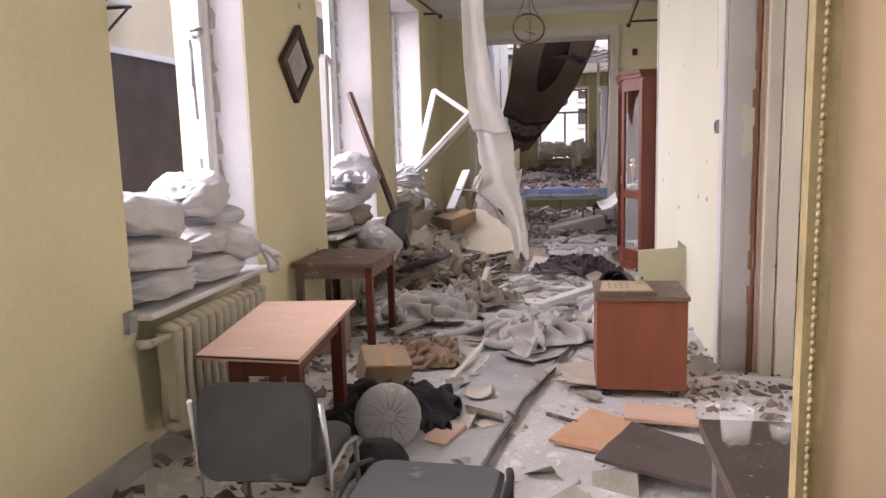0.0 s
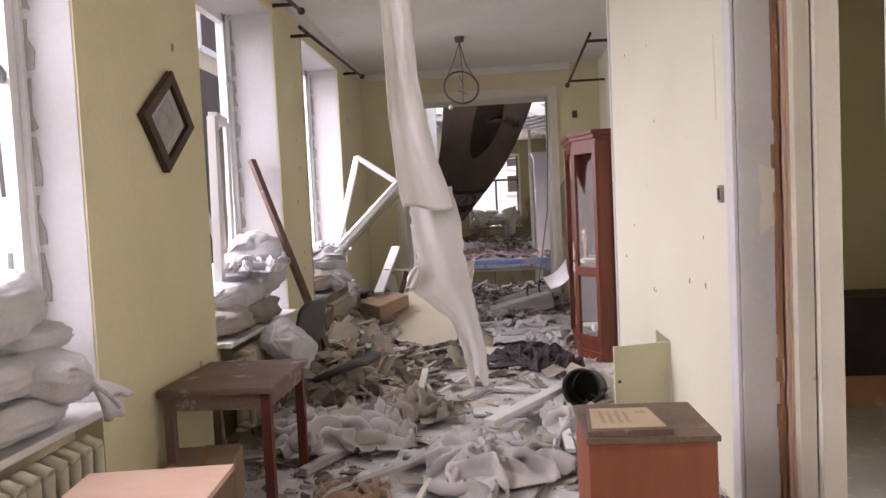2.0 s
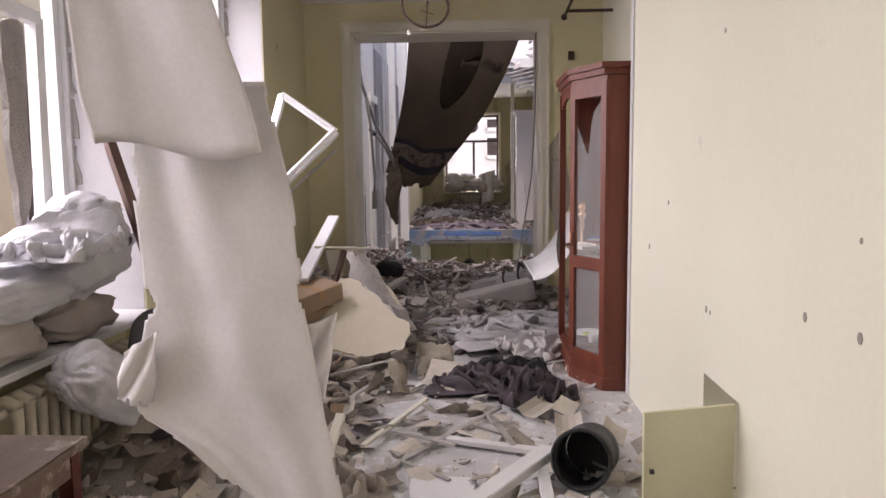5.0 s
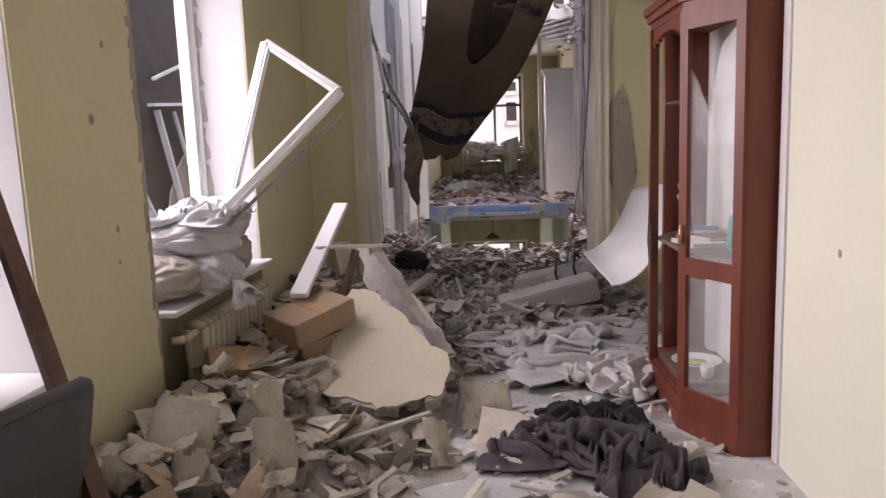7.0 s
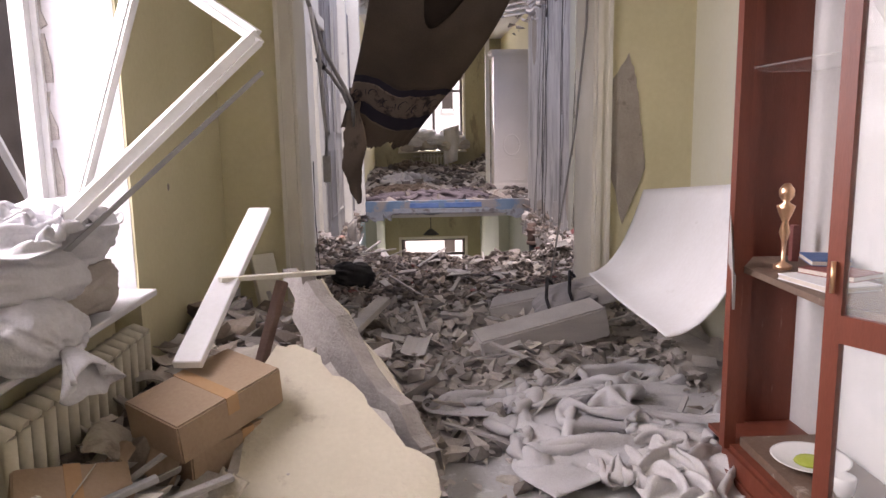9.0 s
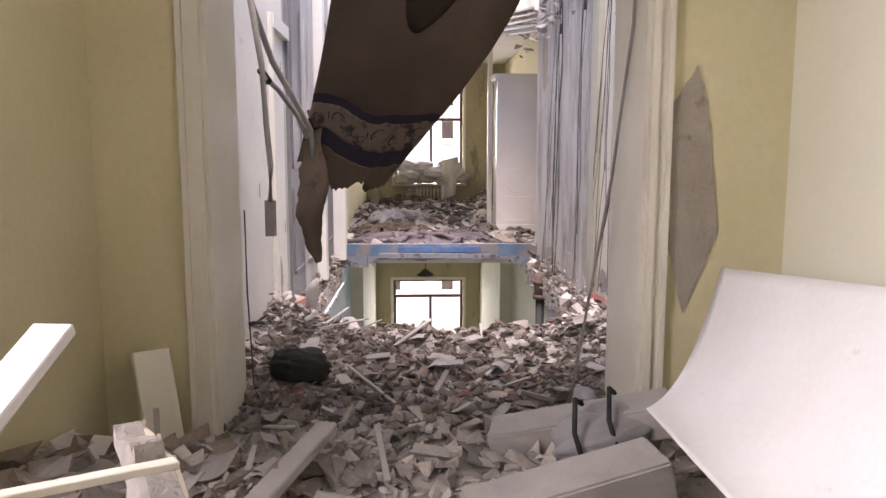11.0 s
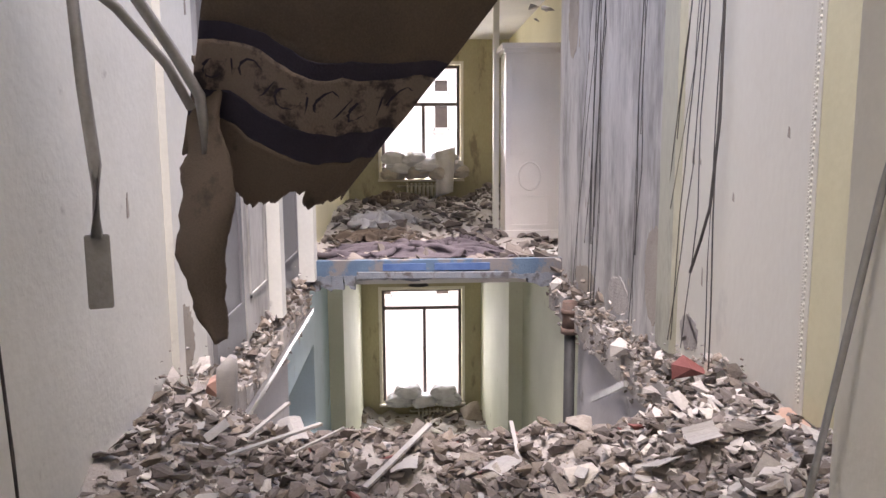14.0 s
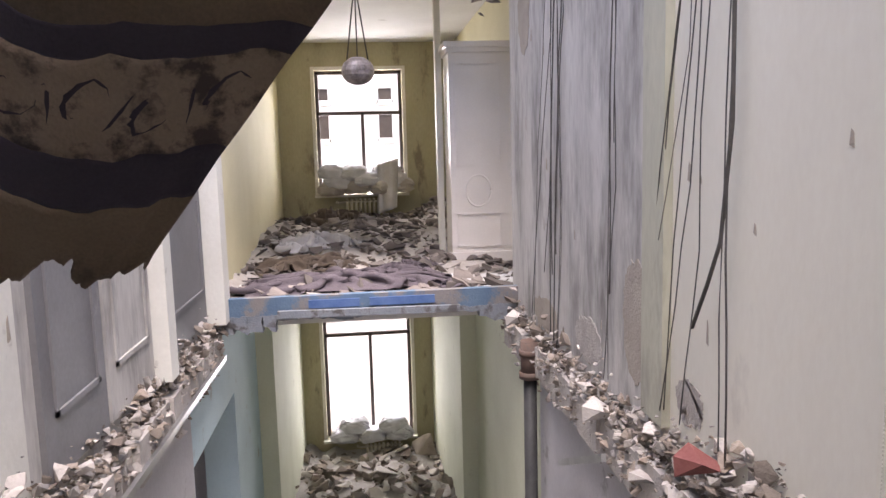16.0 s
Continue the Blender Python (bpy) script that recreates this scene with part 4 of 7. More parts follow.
def display_cabinet():
    t = thing("display_cabinet", "reddish brown glazed display cabinet with an open front", "cabinet")
    foot = [(1.07, 8.67), (0.84, 8.67), (0.65, 9.04), (0.65, 9.76), (0.80, 9.98), (1.07, 9.98)]
    H = 2.30

    def grow(pts, d):
        return [(x if x > 1.0 else x - d, y - d if y < 8.7 else (y + d if y > 9.9 else y)) for x, y in pts]
    bm = bmesh.new()
    prism(bm, grow(foot, 0.012), 0.0, 0.09)
    prism(bm, grow(foot, 0.0), 0.09, 0.17)
    part("plinth", bm, WOODRED, t)
    bm = bmesh.new()
    prism(bm, grow(foot, 0.0), H - 0.10, H - 0.06)
    prism(bm, grow(foot, 0.025), H - 0.06, H - 0.02)
    prism(bm, grow(foot, 0.045), H - 0.02, H + 0.02)
    part("cornice", bm, WOODRED, t)
    bm = bmesh.new()
    box(bm, 0.845, 8.672, 0.17, 1.068, 8.692, H - 0.10)
    part("side_panel", bm, WOODRED, t)
    bm = bmesh.new()
    box(bm, 0.82, 9.958, 0.17, 1.068, 9.978, H - 0.10)
    part("side_panel", bm, WOODRED, t)
    bm = bmesh.new()
    box(bm, 1.05, 8.693, 0.17, 1.066, 9.957, H - 0.10)
    part("back_panel", bm, BACKING, t, "pale grey back panel")
    for x, y in ((0.665, 9.745), (0.80, 9.955)):
        bm = bmesh.new()
        bar(bm, (x, y, 0.17), (x, y, H - 0.10), 0.05, 0.05, (0, 1, 0))
        part("post", bm, WOODRED, t)
    bm = bmesh.new()
    box(bm, 0.665, 9.05, 0.17, 1.048, 9.95, 0.19)
    part("floor_board", bm, WOODRED, t)
    inner = [(1.048, 8.70), (0.87, 8.70), (0.69, 9.05), (0.69, 9.72), (0.83, 9.94), (1.048, 9.94)]
    bm = bmesh.new()
    prism(bm, inner, 0.94, 0.965)
    part("shelf", bm, WOODTABLE, t, "dusty wooden shelf")
    for z in (1.76,):
        bm = bmesh.new()
        prism(bm, inner, z, z + 0.008)
        part("glass_shelf", bm, GLASS, t)
    # glazed angled door
    a, b = Vector((0.845, 8.665, 0)), Vector((0.648, 9.035, 0))
    e = (b - a).normalized()
    L = (b - a).length
    door = new("door")
    door.parent = t
    nrm = Vector((-e.y, e.x, 0))
    if nrm.x > 0:
        nrm = -nrm
    for p0, p1, z0, z1 in ((0, 0.055, 0.17, H - 0.10), (L - 0.055, L, 0.17, H - 0.10)):
        bm = bmesh.new()
        c = a + e * ((p0 + p1) / 2)
        bar(bm, (c.x, c.y, z0), (c.x, c.y, z1), p1 - p0, 0.03, nrm)
        part("stile", bm, WOODRED, door)
    for z0, z1 in ((0.17, 0.25), (0.86, 0.95), (2.10, 2.20)):
        bm = bmesh.new()
        p, q = a + e * 0.055, a + e * (L - 0.055)
        bar(bm, (p.x, p.y, (z0 + z1) / 2), (q.x, q.y, (z0 + z1) / 2), 0.03, z1 - z0)
        part("rail", bm, WOODRED, door)
    for z0, z1 in ((0.25, 0.86), (0.95, 2.10)):
        bm = bmesh.new()
        p, q = a + e * 0.05 + nrm * -0.004, a + e * (L - 0.05) + nrm * -0.004
        if z0 < 0.5:
            slab(bm, [(p.x, p.y, z0), (q.x, q.y, z0), (q.x, q.y, z1), (p.x, p.y, z1)], nrm, 0.004)
        else:
            m1, m2 = p.lerp(q, 0.55), p.lerp(q, 0.35)
            slab(bm, [(p.x, p.y, z0), (q.x, q.y, z0), (q.x, q.y, z1 - 0.18), (m1.x, m1.y, z1 - 0.42), (m2.x, m2.y, z1 - 0.10), (p.x, p.y, z1 - 0.02)], nrm, 0.004, 0.012, 3, 3)
        pane = part("pane", bm, GLASS, door)
        pane.visible_shadow = False
    bm = bmesh.new()
    h = a + e * (L - 0.03) + nrm * 0.03
    rod(bm, [(h.x, h.y, 1.12), (h.x, h.y, 1.02)], 0.008, 8)
    part("handle", bm, BRASS, door, "brass door handle")
    # upper apron of the open front and a torn strip of the missing door
    bm = bmesh.new()
    n = 10
    for k in range(n):
        y0, y1 = 9.06 + 0.67 * k / n, 9.06 + 0.67 * (k + 1) / n
        d = 0.05 + 0.07 * abs((k + 0.5) / n * 2 - 1) ** 2
        box(bm, 0.655, y0, H - 0.10 - d, 0.68, y1, H - 0.10)
    part("arched_apron", bm, WOODRED, t)
    bm = bmesh.new()
    slab(bm, [(0.63, 9.74, 0.98), (0.60, 9.62, 0.95), (0.62, 9.66, 0.8), (0.64, 9.76, 1.2)], (-1, 0, 0), 0.012)
    part("torn_edge", bm, GREYBOARD, t)


display_cabinet()


def lathe(bm, prof, x=0, y=0, z=0, sides=20):
    rings = [[bm.verts.new((x + r * math.cos(2 * math.pi * k / sides), y + r * math.sin(2 * math.pi * k / sides), z + h)) for k in range(sides)] for r, h in prof]
    for a, b in zip(rings, rings[1:]):
        for k in range(sides):
            bm.faces.new((a[k], a[(k + 1) % sides], b[(k + 1) % sides], b[k])).smooth = True
    bm.faces.new(rings[0][::-1])
    if prof[-1][0] > 0.001:
        bm.faces.new(rings[-1])


# things in the cabinet
bm = bmesh.new()
lathe(bm, [(0.036, 0), (0.036, 0.015), (0.008, 0.03), (0.010, 0.11), (0.022, 0.15), (0.012, 0.19), (0.032, 0.24), (0.036, 0.255), (0.012, 0.27), (0.028, 0.295), (0.03, 0.32), (0.012, 0.345)], 0.82, 9.66, 0.965)
solid("statuette", bm, BRASS, "small gilt trophy statuette on the cabinet shelf", "statuette")
jug = thing("plastic_bottle", "teal plastic bottle in the cabinet", "bottle")
bm = bmesh.new()
lathe(bm, [(0.05, 0), (0.055, 0.02), (0.055, 0.16), (0.03, 0.2), (0.03, 0.23)], 0.95, 9.05, 0.965)
part("body", bm, TEAL, jug)
bm = bmesh.new()
lathe(bm, [(0.033, 0.231), (0.033, 0.27)], 0.95, 9.05, 0.965)
part("cap", bm, PLASTICGREY, jug, "grey cap")
for i, (x, y, tr, sc) in enumerate([(0.83, 9.35, 10, 1.0), (0.9, 9.4, 24, 0.8), (0.93, 9.55, -15, 0.7)]):
    bk = thing("book", "thin pale book lying on the cabinet shelf", "book", pose(x, y, 0.966 + 0.022 * i, 0, 0, tr), "books on the shelf")
    bm = bmesh.new()
    box(bm, -0.1 * sc, -0.14 * sc, 0.003, 0.098 * sc, 0.138 * sc, 0.018)
    part("pages", bm, PAPER, bk)
    bm = bmesh.new()
    box(bm, -0.103 * sc, -0.142 * sc, 0, 0.1 * sc, 0.14 * sc, 0.003)
    box(bm, -0.103 * sc, -0.142 * sc, 0.018, 0.1 * sc, 0.14 * sc, 0.021)
    part("cover", bm, (BOARDWHITE, REDBITS, BLUEBIT)[i], bk)
bowl = thing("plate", "white plate with green food remains in the cabinet", "plate")
bm = bmesh.new()
lathe(bm, [(0.06, 0), (0.08, 0.006), (0.14, 0.03), (0.145, 0.034), (0.135, 0.033), (0.08, 0.012), (0.001, 0.01)], 0.85, 9.42, 0.232, 28)
part("dish", bm, CHINA, bowl)
bm = bmesh.new()
lathe(bm, [(0.06, 0.012), (0.05, 0.024), (0.02, 0.03), (0.001, 0.031)], 0.85, 9.42, 0.232, 14)
part("remains", bm, GREENLIQ, bowl, "green food remains")
bm = bmesh.new()
box(bm, 0.70, 9.10, 0.192, 1.04, 9.7, 0.23)
solid("drawer_board", bm, WOODTABLE, "wooden drawer board in the bottom of the cabinet", "board")
bm = bmesh.new()
lathe(bm, [(0.025, 0), (0.035, 0.02), (0.04, 0.07), (0.035, 0.075)], 0.84, 9.18, 0.232)
solid("cup", bm, CHINA, "small white cup in the cabinet", "cup")
bm = bmesh.new()
box(bm, 0.93, 9.80, 0.966, 0.96, 9.83, 1.12)
solid("candle", bm, REDBITS, "short red candle on the shelf", "candle")

# diamond picture on the pier
pic = thing("picture_frame", "diamond-hung dark framed picture on the yellow pier", "picture")
cy, cz, hw, hh_ = 5.49, 2.19, 0.33, 0.30
O = [(cy - hw, cz), (cy + 0.06, cz + hh_), (cy + hw, cz), (cy - 0.06, cz - hh_)]


def ring_frame(bm, pts, s0, s1, x0, x1, c):
    for i in range(4):
        q = []
        for s in (s0, s1):
            for k in (i, (i + 1) % 4):
                y = c[0] + (pts[k][0] - c[0]) * s
                z = c[1] + (pts[k][1] - c[1]) * s
                q.append((y, z))
        vs = [bm.verts.new((x, y, z)) for x in (x0, x1) for y, z in q]
        for f in ((0, 1, 3, 2), (4, 6, 7, 5), (0, 4, 5, 1), (2, 3, 7, 6), (0, 2, 6, 4), (1, 5, 7, 3)):
            bm.faces.new([vs[j] for j in f])


bm = bmesh.new()
ring_frame(bm, O, 1.0, 0.74, LX + 0.004, LX + 0.045, (cy, cz))
part("frame", bm, FRAMEDARK, pic)
bm = bmesh.new()
slab(bm, [(LX + 0.018, cy + (y - cy) * 0.74, cz + (z - cz) * 0.74) for y, z in O], (1, 0, 0), 0.006)
part("mount", bm, MATBOARD, pic)
bm = bmesh.new()
slab(bm, [(LX + 0.022, cy + (y - cy) * 0.5, cz + (z - cz) * 0.5) for y, z in O], (1, 0, 0), 0.003)
part("print", bm, PICTURE, pic, "grey worn print")

# hoop lamp
hoop = thing("hoop_lamp", "broken metal hoop lamp hanging from the ceiling", "lamp")
HX, HY, HZ = -0.51, 10.2, 3.06
bm = bmesh.new()
R0 = pose(HX, HY, HZ, 72, 0, 12)
rod(bm, [R0 @ Vector((0.21 * math.cos(a), 0.21 * math.sin(a), 0)) for a in [2 * math.pi * k / 32 for k in range(33)]], 0.012, 8)
part("hoop", bm, RUST, hoop)
for k in range(3):
    a = radians(30 + 120 * k)
    p = R0 @ Vector((0.21 * math.cos(a), 0.21 * math.sin(a), 0))
    bm = bmesh.new()
    rod(bm, [(HX, HY, 3.60), p.lerp(Vector((HX, HY, 3.5)), 0.5) + Vector((0.02 * k - 0.02, 0, 0)), p], 0.006, 6)
    part("chain", bm, RUST, hoop)
bm = bmesh.new()
lathe(bm, [(0.05, -0.06), (0.06, -0.02), (0.06, 0.0)], HX, HY, CEILZ)
part("ceiling_rose", bm, RUST, hoop)
bm = bmesh.new()
rod(bm, [(HX - 0.02, HY, 3.2), (HX + 0.03, HY, 3.08), (HX - 0.04, HY, 3.02), (HX + 0.08, HY, 2.98)], 0.007, 6)
part("dangling_wire", bm, RUST, hoop)
bm = bmesh.new()
bmesh.ops.create_uvsphere(bm, u_segments=12, v_segments=8, radius=0.028, matrix=pose(HX - 0.14, HY, 2.83))
part("bulb", bm, CHINA, hoop, "white bulb")

# curtain rods
for name, a, b in (("curtain_rod", (-1.88, 8.0, 3.33), (-1.88, 11.2, 3.45)), ("curtain_rod", (-1.88, 5.4, 3.38), (-1.88, 8.1, 3.5)), ("curtain_rod", (0.93, 9.4, 3.42), (0.93, 11.9, 3.28))):
    r = thing(name, "dark curtain rod fixed below the ceiling", "curtain rod", None, "curtain rods")
    bm = bmesh.new()
    rod(bm, [a, b], 0.016, 8)
    part("pole", bm, FRAMEDARK, r)
    for s in (0.12, 0.9):
        p = Vector(a).lerp(Vector(b), s)
        bm = bmesh.new()
        wx = LX if p.x < 0 else RECX
        bar(bm, (wx, p.y, p.z), (p.x, p.y, p.z), 0.02, 0.03)
        part("bracket", bm, FRAMEDARK, r)
    bm = bmesh.new()
    bmesh.ops.create_uvsphere(bm, u_segments=10, v_segments=8, radius=0.035, matrix=Matrix.Translation(b))
    part("finial", bm, FRAMEDARK, r)

# hanging curtain
def span(table, z):
    """Left and right edge at the height z, from rows of (z, left, right)."""
    for (z0, a0, b0), (z1, a1, b1) in zip(table, table[1:]):
        if z0 >= z >= z1:
            k = (z0 - z) / (z0 - z1)
            return a0 + (a1 - a0) * k, b0 + (b1 - b0) * k
    return table[-1][1:]


UPPER = [(3.6, -0.66, -0.54), (2.17, -0.60, -0.465), (1.99, -0.60, -0.44), (1.81, -0.59, -0.405), (1.67, -0.58, -0.36), (1.60, -0.56, -0.345)]
LOWER = [(1.70, -0.545, -0.36), (1.55, -0.545, -0.325), (1.39, -0.53, -0.31), (1.28, -0.545, -0.285), (1.24, -0.535, -0.28), (1.20, -0.47, -0.27), (1.10, -0.38, -0.26), (0.97, -0.34, -0.245), (0.82, -0.325, -0.235)]


def strip(table, z0, z1, y, folds, depth, seed):
    """A length of cloth between the table's edges, with a few broad folds that run down it."""
    def f(u, v):
        z = z0 + (z1 - z0) * v
        a, b = span(table, z)
        sway = 0.012 * math.sin(v * 5 + seed) + 0.006 * math.sin(v * 13 + seed * 2)
        ph = folds * u + 0.9 * math.sin(v * 3.1 + seed) + 0.35 * math.sin(v * 7.3 + u * 2)
        crease = 0.006 * fbm(u * 1.5 + seed, v * 5, 2.0, 3)
        return (a + (b - a) * u + sway * 0.5, y + depth * (math.sin(ph) + 0.35 * math.sin(2.3 * ph + 1.0 + v * 2)) * (0.6 + 0.4 * math.sin(v * 2.2 + u * 3 + seed)) + crease, z + 0.012 * math.sin(u * 5 + seed) * v)
    return f


curt = thing("curtain", "torn dusty white curtain hanging twisted from the ceiling", "curtain")
bm = bmesh.new()
shell(bm, strip(UPPER, 3.58, 1.61, 4.42, 5.0, 0.020, 1.0), 50, 110, 0.004)
part("folded_layer", bm, TULLE, curt)
bm = bmesh.new()
shell(bm, strip(LOWER, 1.70, 0.83, 4.465, 7.0, 0.016, 2.0), 60, 100, 0.004,
      lambda u, v: u < 1 - 0.08 * max(0, noise.noise(Vector((v * 14, 3, 0)))) and u > 0.12 * max(0, noise.noise(Vector((v * 16, 9, 0)))) and v < 0.97 + 0.04 * math.sin(u * 9))
part("fabric", bm, TULLE, curt)
for x0, y0, z0, w, h in ((-0.56, 4.455, 1.34, 0.05, 0.12), (-0.335, 4.475, 1.36, 0.065, 0.12)):
    bm = bmesh.new()
    shell(bm, lambda u, v: (x0 + w * (u - 0.3 * v), y0 + 0.004 * math.sin(v * 8 + u * 9), z0 - h * v * (0.6 + 0.4 * u) + 0.03 * u), 12, 12, 0.003, lambda u, v: v < 0.9 + 0.25 * noise.noise(Vector((u * 6, x0 * 9, 0))))
    part("torn_flap", bm, TULLE, curt)
bm = bmesh.new()
bar(bm, (-1.9, 4.44, 3.58), (0.9, 4.44, 3.58), 0.05, 0.03)
for x in (-1.9, -0.5, 0.9):
    bar(bm, (x, 4.44, 3.58), (x, 4.44, 3.66), 0.03, 0.03, (0, 1, 0))
part("ceiling_track", bm, BOARDWHITE, curt, "white ceiling track")


# ---- rubble ----
def templates(n, seed):
    """Broken lumps: convex hulls of a few random points."""
    rnd = random.Random(seed)
    out = []
    for _ in range(n):
        b2 = bmesh.new()
        for _ in range(11):
            b2.verts.new((rnd.uniform(-1, 1), rnd.uniform(-1, 1), rnd.uniform(-1, 1)))
        bmesh.ops.convex_hull(b2, input=b2.verts)
        bmesh.ops.delete(b2, geom=[v for v in b2.verts if not v.link_faces], context="VERTS")
        b2.verts.index_update()
        out.append((np.array([v.co[:] for v in b2.verts]), [[v.index for v in f.verts] for f in b2.faces]))
        b2.free()
    return out


LUMPS = templates(14, 5)
RUBBLEPIECE = mat("broken_plaster_piece", (0.36, 0.32, 0.285), (0.24, 0.21, 0.185), 0.95, 3, 30, 0.6, obj=0.35)
PIECEPALE = mat("pale_plaster_piece", (0.52, 0.48, 0.43), (0.38, 0.345, 0.305), 0.95, 3, 30, 0.5, obj=0.25)


def scatter(name, spots, material, label, seed, flat=0.55, parent=None):
    """Many lumps joined into one mesh: spots are (x, y, z, size)."""
    rs = np.random.RandomState(seed)
    V, F, base = [], [], 0
    for x, y, z, s in spots:
        v, f = LUMPS[rs.randint(len(LUMPS))]
        dims = s * np.array([rs.uniform(0.5, 1.0), rs.uniform(0.35, 0.9), rs.uniform(0.12, flat)])
        e = Euler((rs.normal(0, 0.35), rs.normal(0, 0.35), rs.uniform(0, 6.3))).to_matrix()
        p = (v * dims) @ np.array(e).T + np.array([x, y, z])
        V.append(p)
        F.extend([[i + base for i in g] for g in f])
        base += len(v)
    me = bpy.data.meshes.new(name)
    me.from_pydata(np.concatenate(V).tolist(), [], F)
    me.materials.append(material)
    ob = new(name, me)
    ob.parent = parent
    return tagged(ob, label, "rubble", "", "stuff")


def smooth(a, b, x):
    t = max(0.0, min(1.0, (x - a) / (b - a)))
    return t * t * (3 - 2 * t)


def ground(x, y):
    """Height of the rubble over the corridor floor and the near side of the hole."""
    left = 0.40 * math.exp(-((x + 1.75) / 0.55) ** 2) * smooth(5.9, 7.2, y) * (1 - smooth(11.0, 12.2, y))
    end = 0.17 * smooth(9.6, 12.0, y)
    sides = 0.18 * (smooth(0.55, 1.25, abs(x + 0.2))) * smooth(12.6, 14.0, y)
    fall = 0.5 * smooth(14.5, 15.2, y)
    bumps = (0.035 + 0.05 * smooth(9, 12, y)) * fbm(x * 2.2, y * 2.2, 0.0, 5) * smooth(5.5, 7.5, y)
    return left + end + sides + bumps - fall


bm = bmesh.new()
NX, NY = 54, 150
grid = {}
for i in range(NX + 1):
    for j in range(NY + 1):
        x = -2.05 + 3.4 * i / NX
        y = 6.0 + 8.95 * j / NY + (0.18 * fbm(x * 2.5, 3.0, 1.0) if j == NY else 0)
        grid[i, j] = bm.verts.new((x, y, ground(x, y) - 0.02))
for i in range(NX):
    for j in range(NY):
        bm.faces.new((grid[i, j], grid[i + 1, j], grid[i + 1, j + 1], grid[i, j + 1])).smooth = True
bed = solid("rubble_bed", bm, DUST, "grey dust and crushed plaster lying over the floor", "rubble", "stuff")

rs = np.random.RandomState(11)


def cloud(n, x0, x1, y0, y1, s0, s1, power=2.2, h=ground, lift=0.3):
    out = []
    for _ in range(n):
        x, y = rs.uniform(x0, x1), rs.uniform(y0, y1)
        s = s0 + (s1 - s0) * rs.uniform() ** power
        out.append((x, y, h(x, y) + s * lift * rs.uniform(0, 1), s))
    return out


flat0 = lambda x, y: max(0.0, ground(x, y))
scatter("rubble_fragments", cloud(900, -1.95, 1.0, 2.2, 6.2, 0.008, 0.05, 3.0, lambda x, y: 0.0), RUBBLEPALE, "pale plaster crumbs strewn over the corridor floor", 1, 0.5)
scatter("rubble_fragments", cloud(4200, -1.95, 0.98, 1.8, 6.4, 0.003, 0.020, 2.5, lambda x, y: 0.0), RUBBLEPALE, "grey crumbs and glass grit over the corridor floor", 12, 0.5)
scatter("rubble_fragments", cloud(420, -2.03, -1.0, 1.9, 6.2, 0.02, 0.09, 2.2, lambda x, y: 0.0), RUBBLEBROWN, "brown debris along the foot of the window wall", 13, 0.35)
scatter("rubble_fragments", cloud(420, 0.65, 1.5, 3.6, 5.6, 0.012, 0.08, 2.4, lambda x, y: 0.0), RUBBLEBROWN, "brown debris in the doorway", 15, 0.4)
scatter("rubble_fragments", cloud(160, 0.6, 1.2, 4.2, 6.4, 0.015, 0.07, 2.2, lambda x, y: 0.0), RUBBLEPALE, "plaster crumbs by the doorway", 14, 0.5)
scatter("rubble_fragments", cloud(1500, -1.9, 0.98, 6.0, 10.5, 0.01, 0.075, 2.8, flat0), RUBBLEPALE, "pale plaster fragments on the corridor floor", 2, 0.5)
scatter("rubble_heap", cloud(650, -2.0, -0.85, 6.3, 11.8, 0.03, 0.17, 1.8), RUBBLEBROWN, "heap of broken plaster and timber along the window wall", 3, 0.5)
scatter("rubble_heap", cloud(300, -2.0, -0.75, 6.6, 11.8, 0.04, 0.15, 1.6), RUBBLE, "pale plaster lumps along the window wall", 4, 0.4)
scatter("rubble_heap", cloud(2400, -1.5, 1.0, 10.0, 12.6, 0.012, 0.11, 2.4), RUBBLE, "grey rubble in front of the wide opening", 5, 0.5)
scatter("rubble_heap", cloud(9500, -1.68, 1.33, 12.3, 14.95, 0.006, 0.07, 3.0), RUBBLEDARK, "dark grey brown rubble at the edge of the fallen floor", 6, 0.55)
scatter("rubble_heap", cloud(2600, -1.68, 1.33, 12.3, 14.9, 0.006, 0.075, 2.8), RUBBLEBROWN, "grey plaster lumps at the edge of the fallen floor", 7, 0.5)
scatter("rubble_heap", cloud(700, 0.45, 1.33, 13.4, 15.0, 0.01, 0.075, 2.2), RUBBLEPALE, "pale plaster chips below the cream wall", 9, 0.4)
scatter("rubble_heap", cloud(200, -1.68, -0.95, 13.4, 15.0, 0.01, 0.07, 2.2), RUBBLEPALE, "pale plaster chips below the white wall", 10, 0.4)
scatter("rubble_heap", cloud(40, -1.5, 1.2, 12.2, 14.8, 0.03, 0.09, 1.5), REDBITS, "dark red tile fragments in the rubble", 8, 0.3)

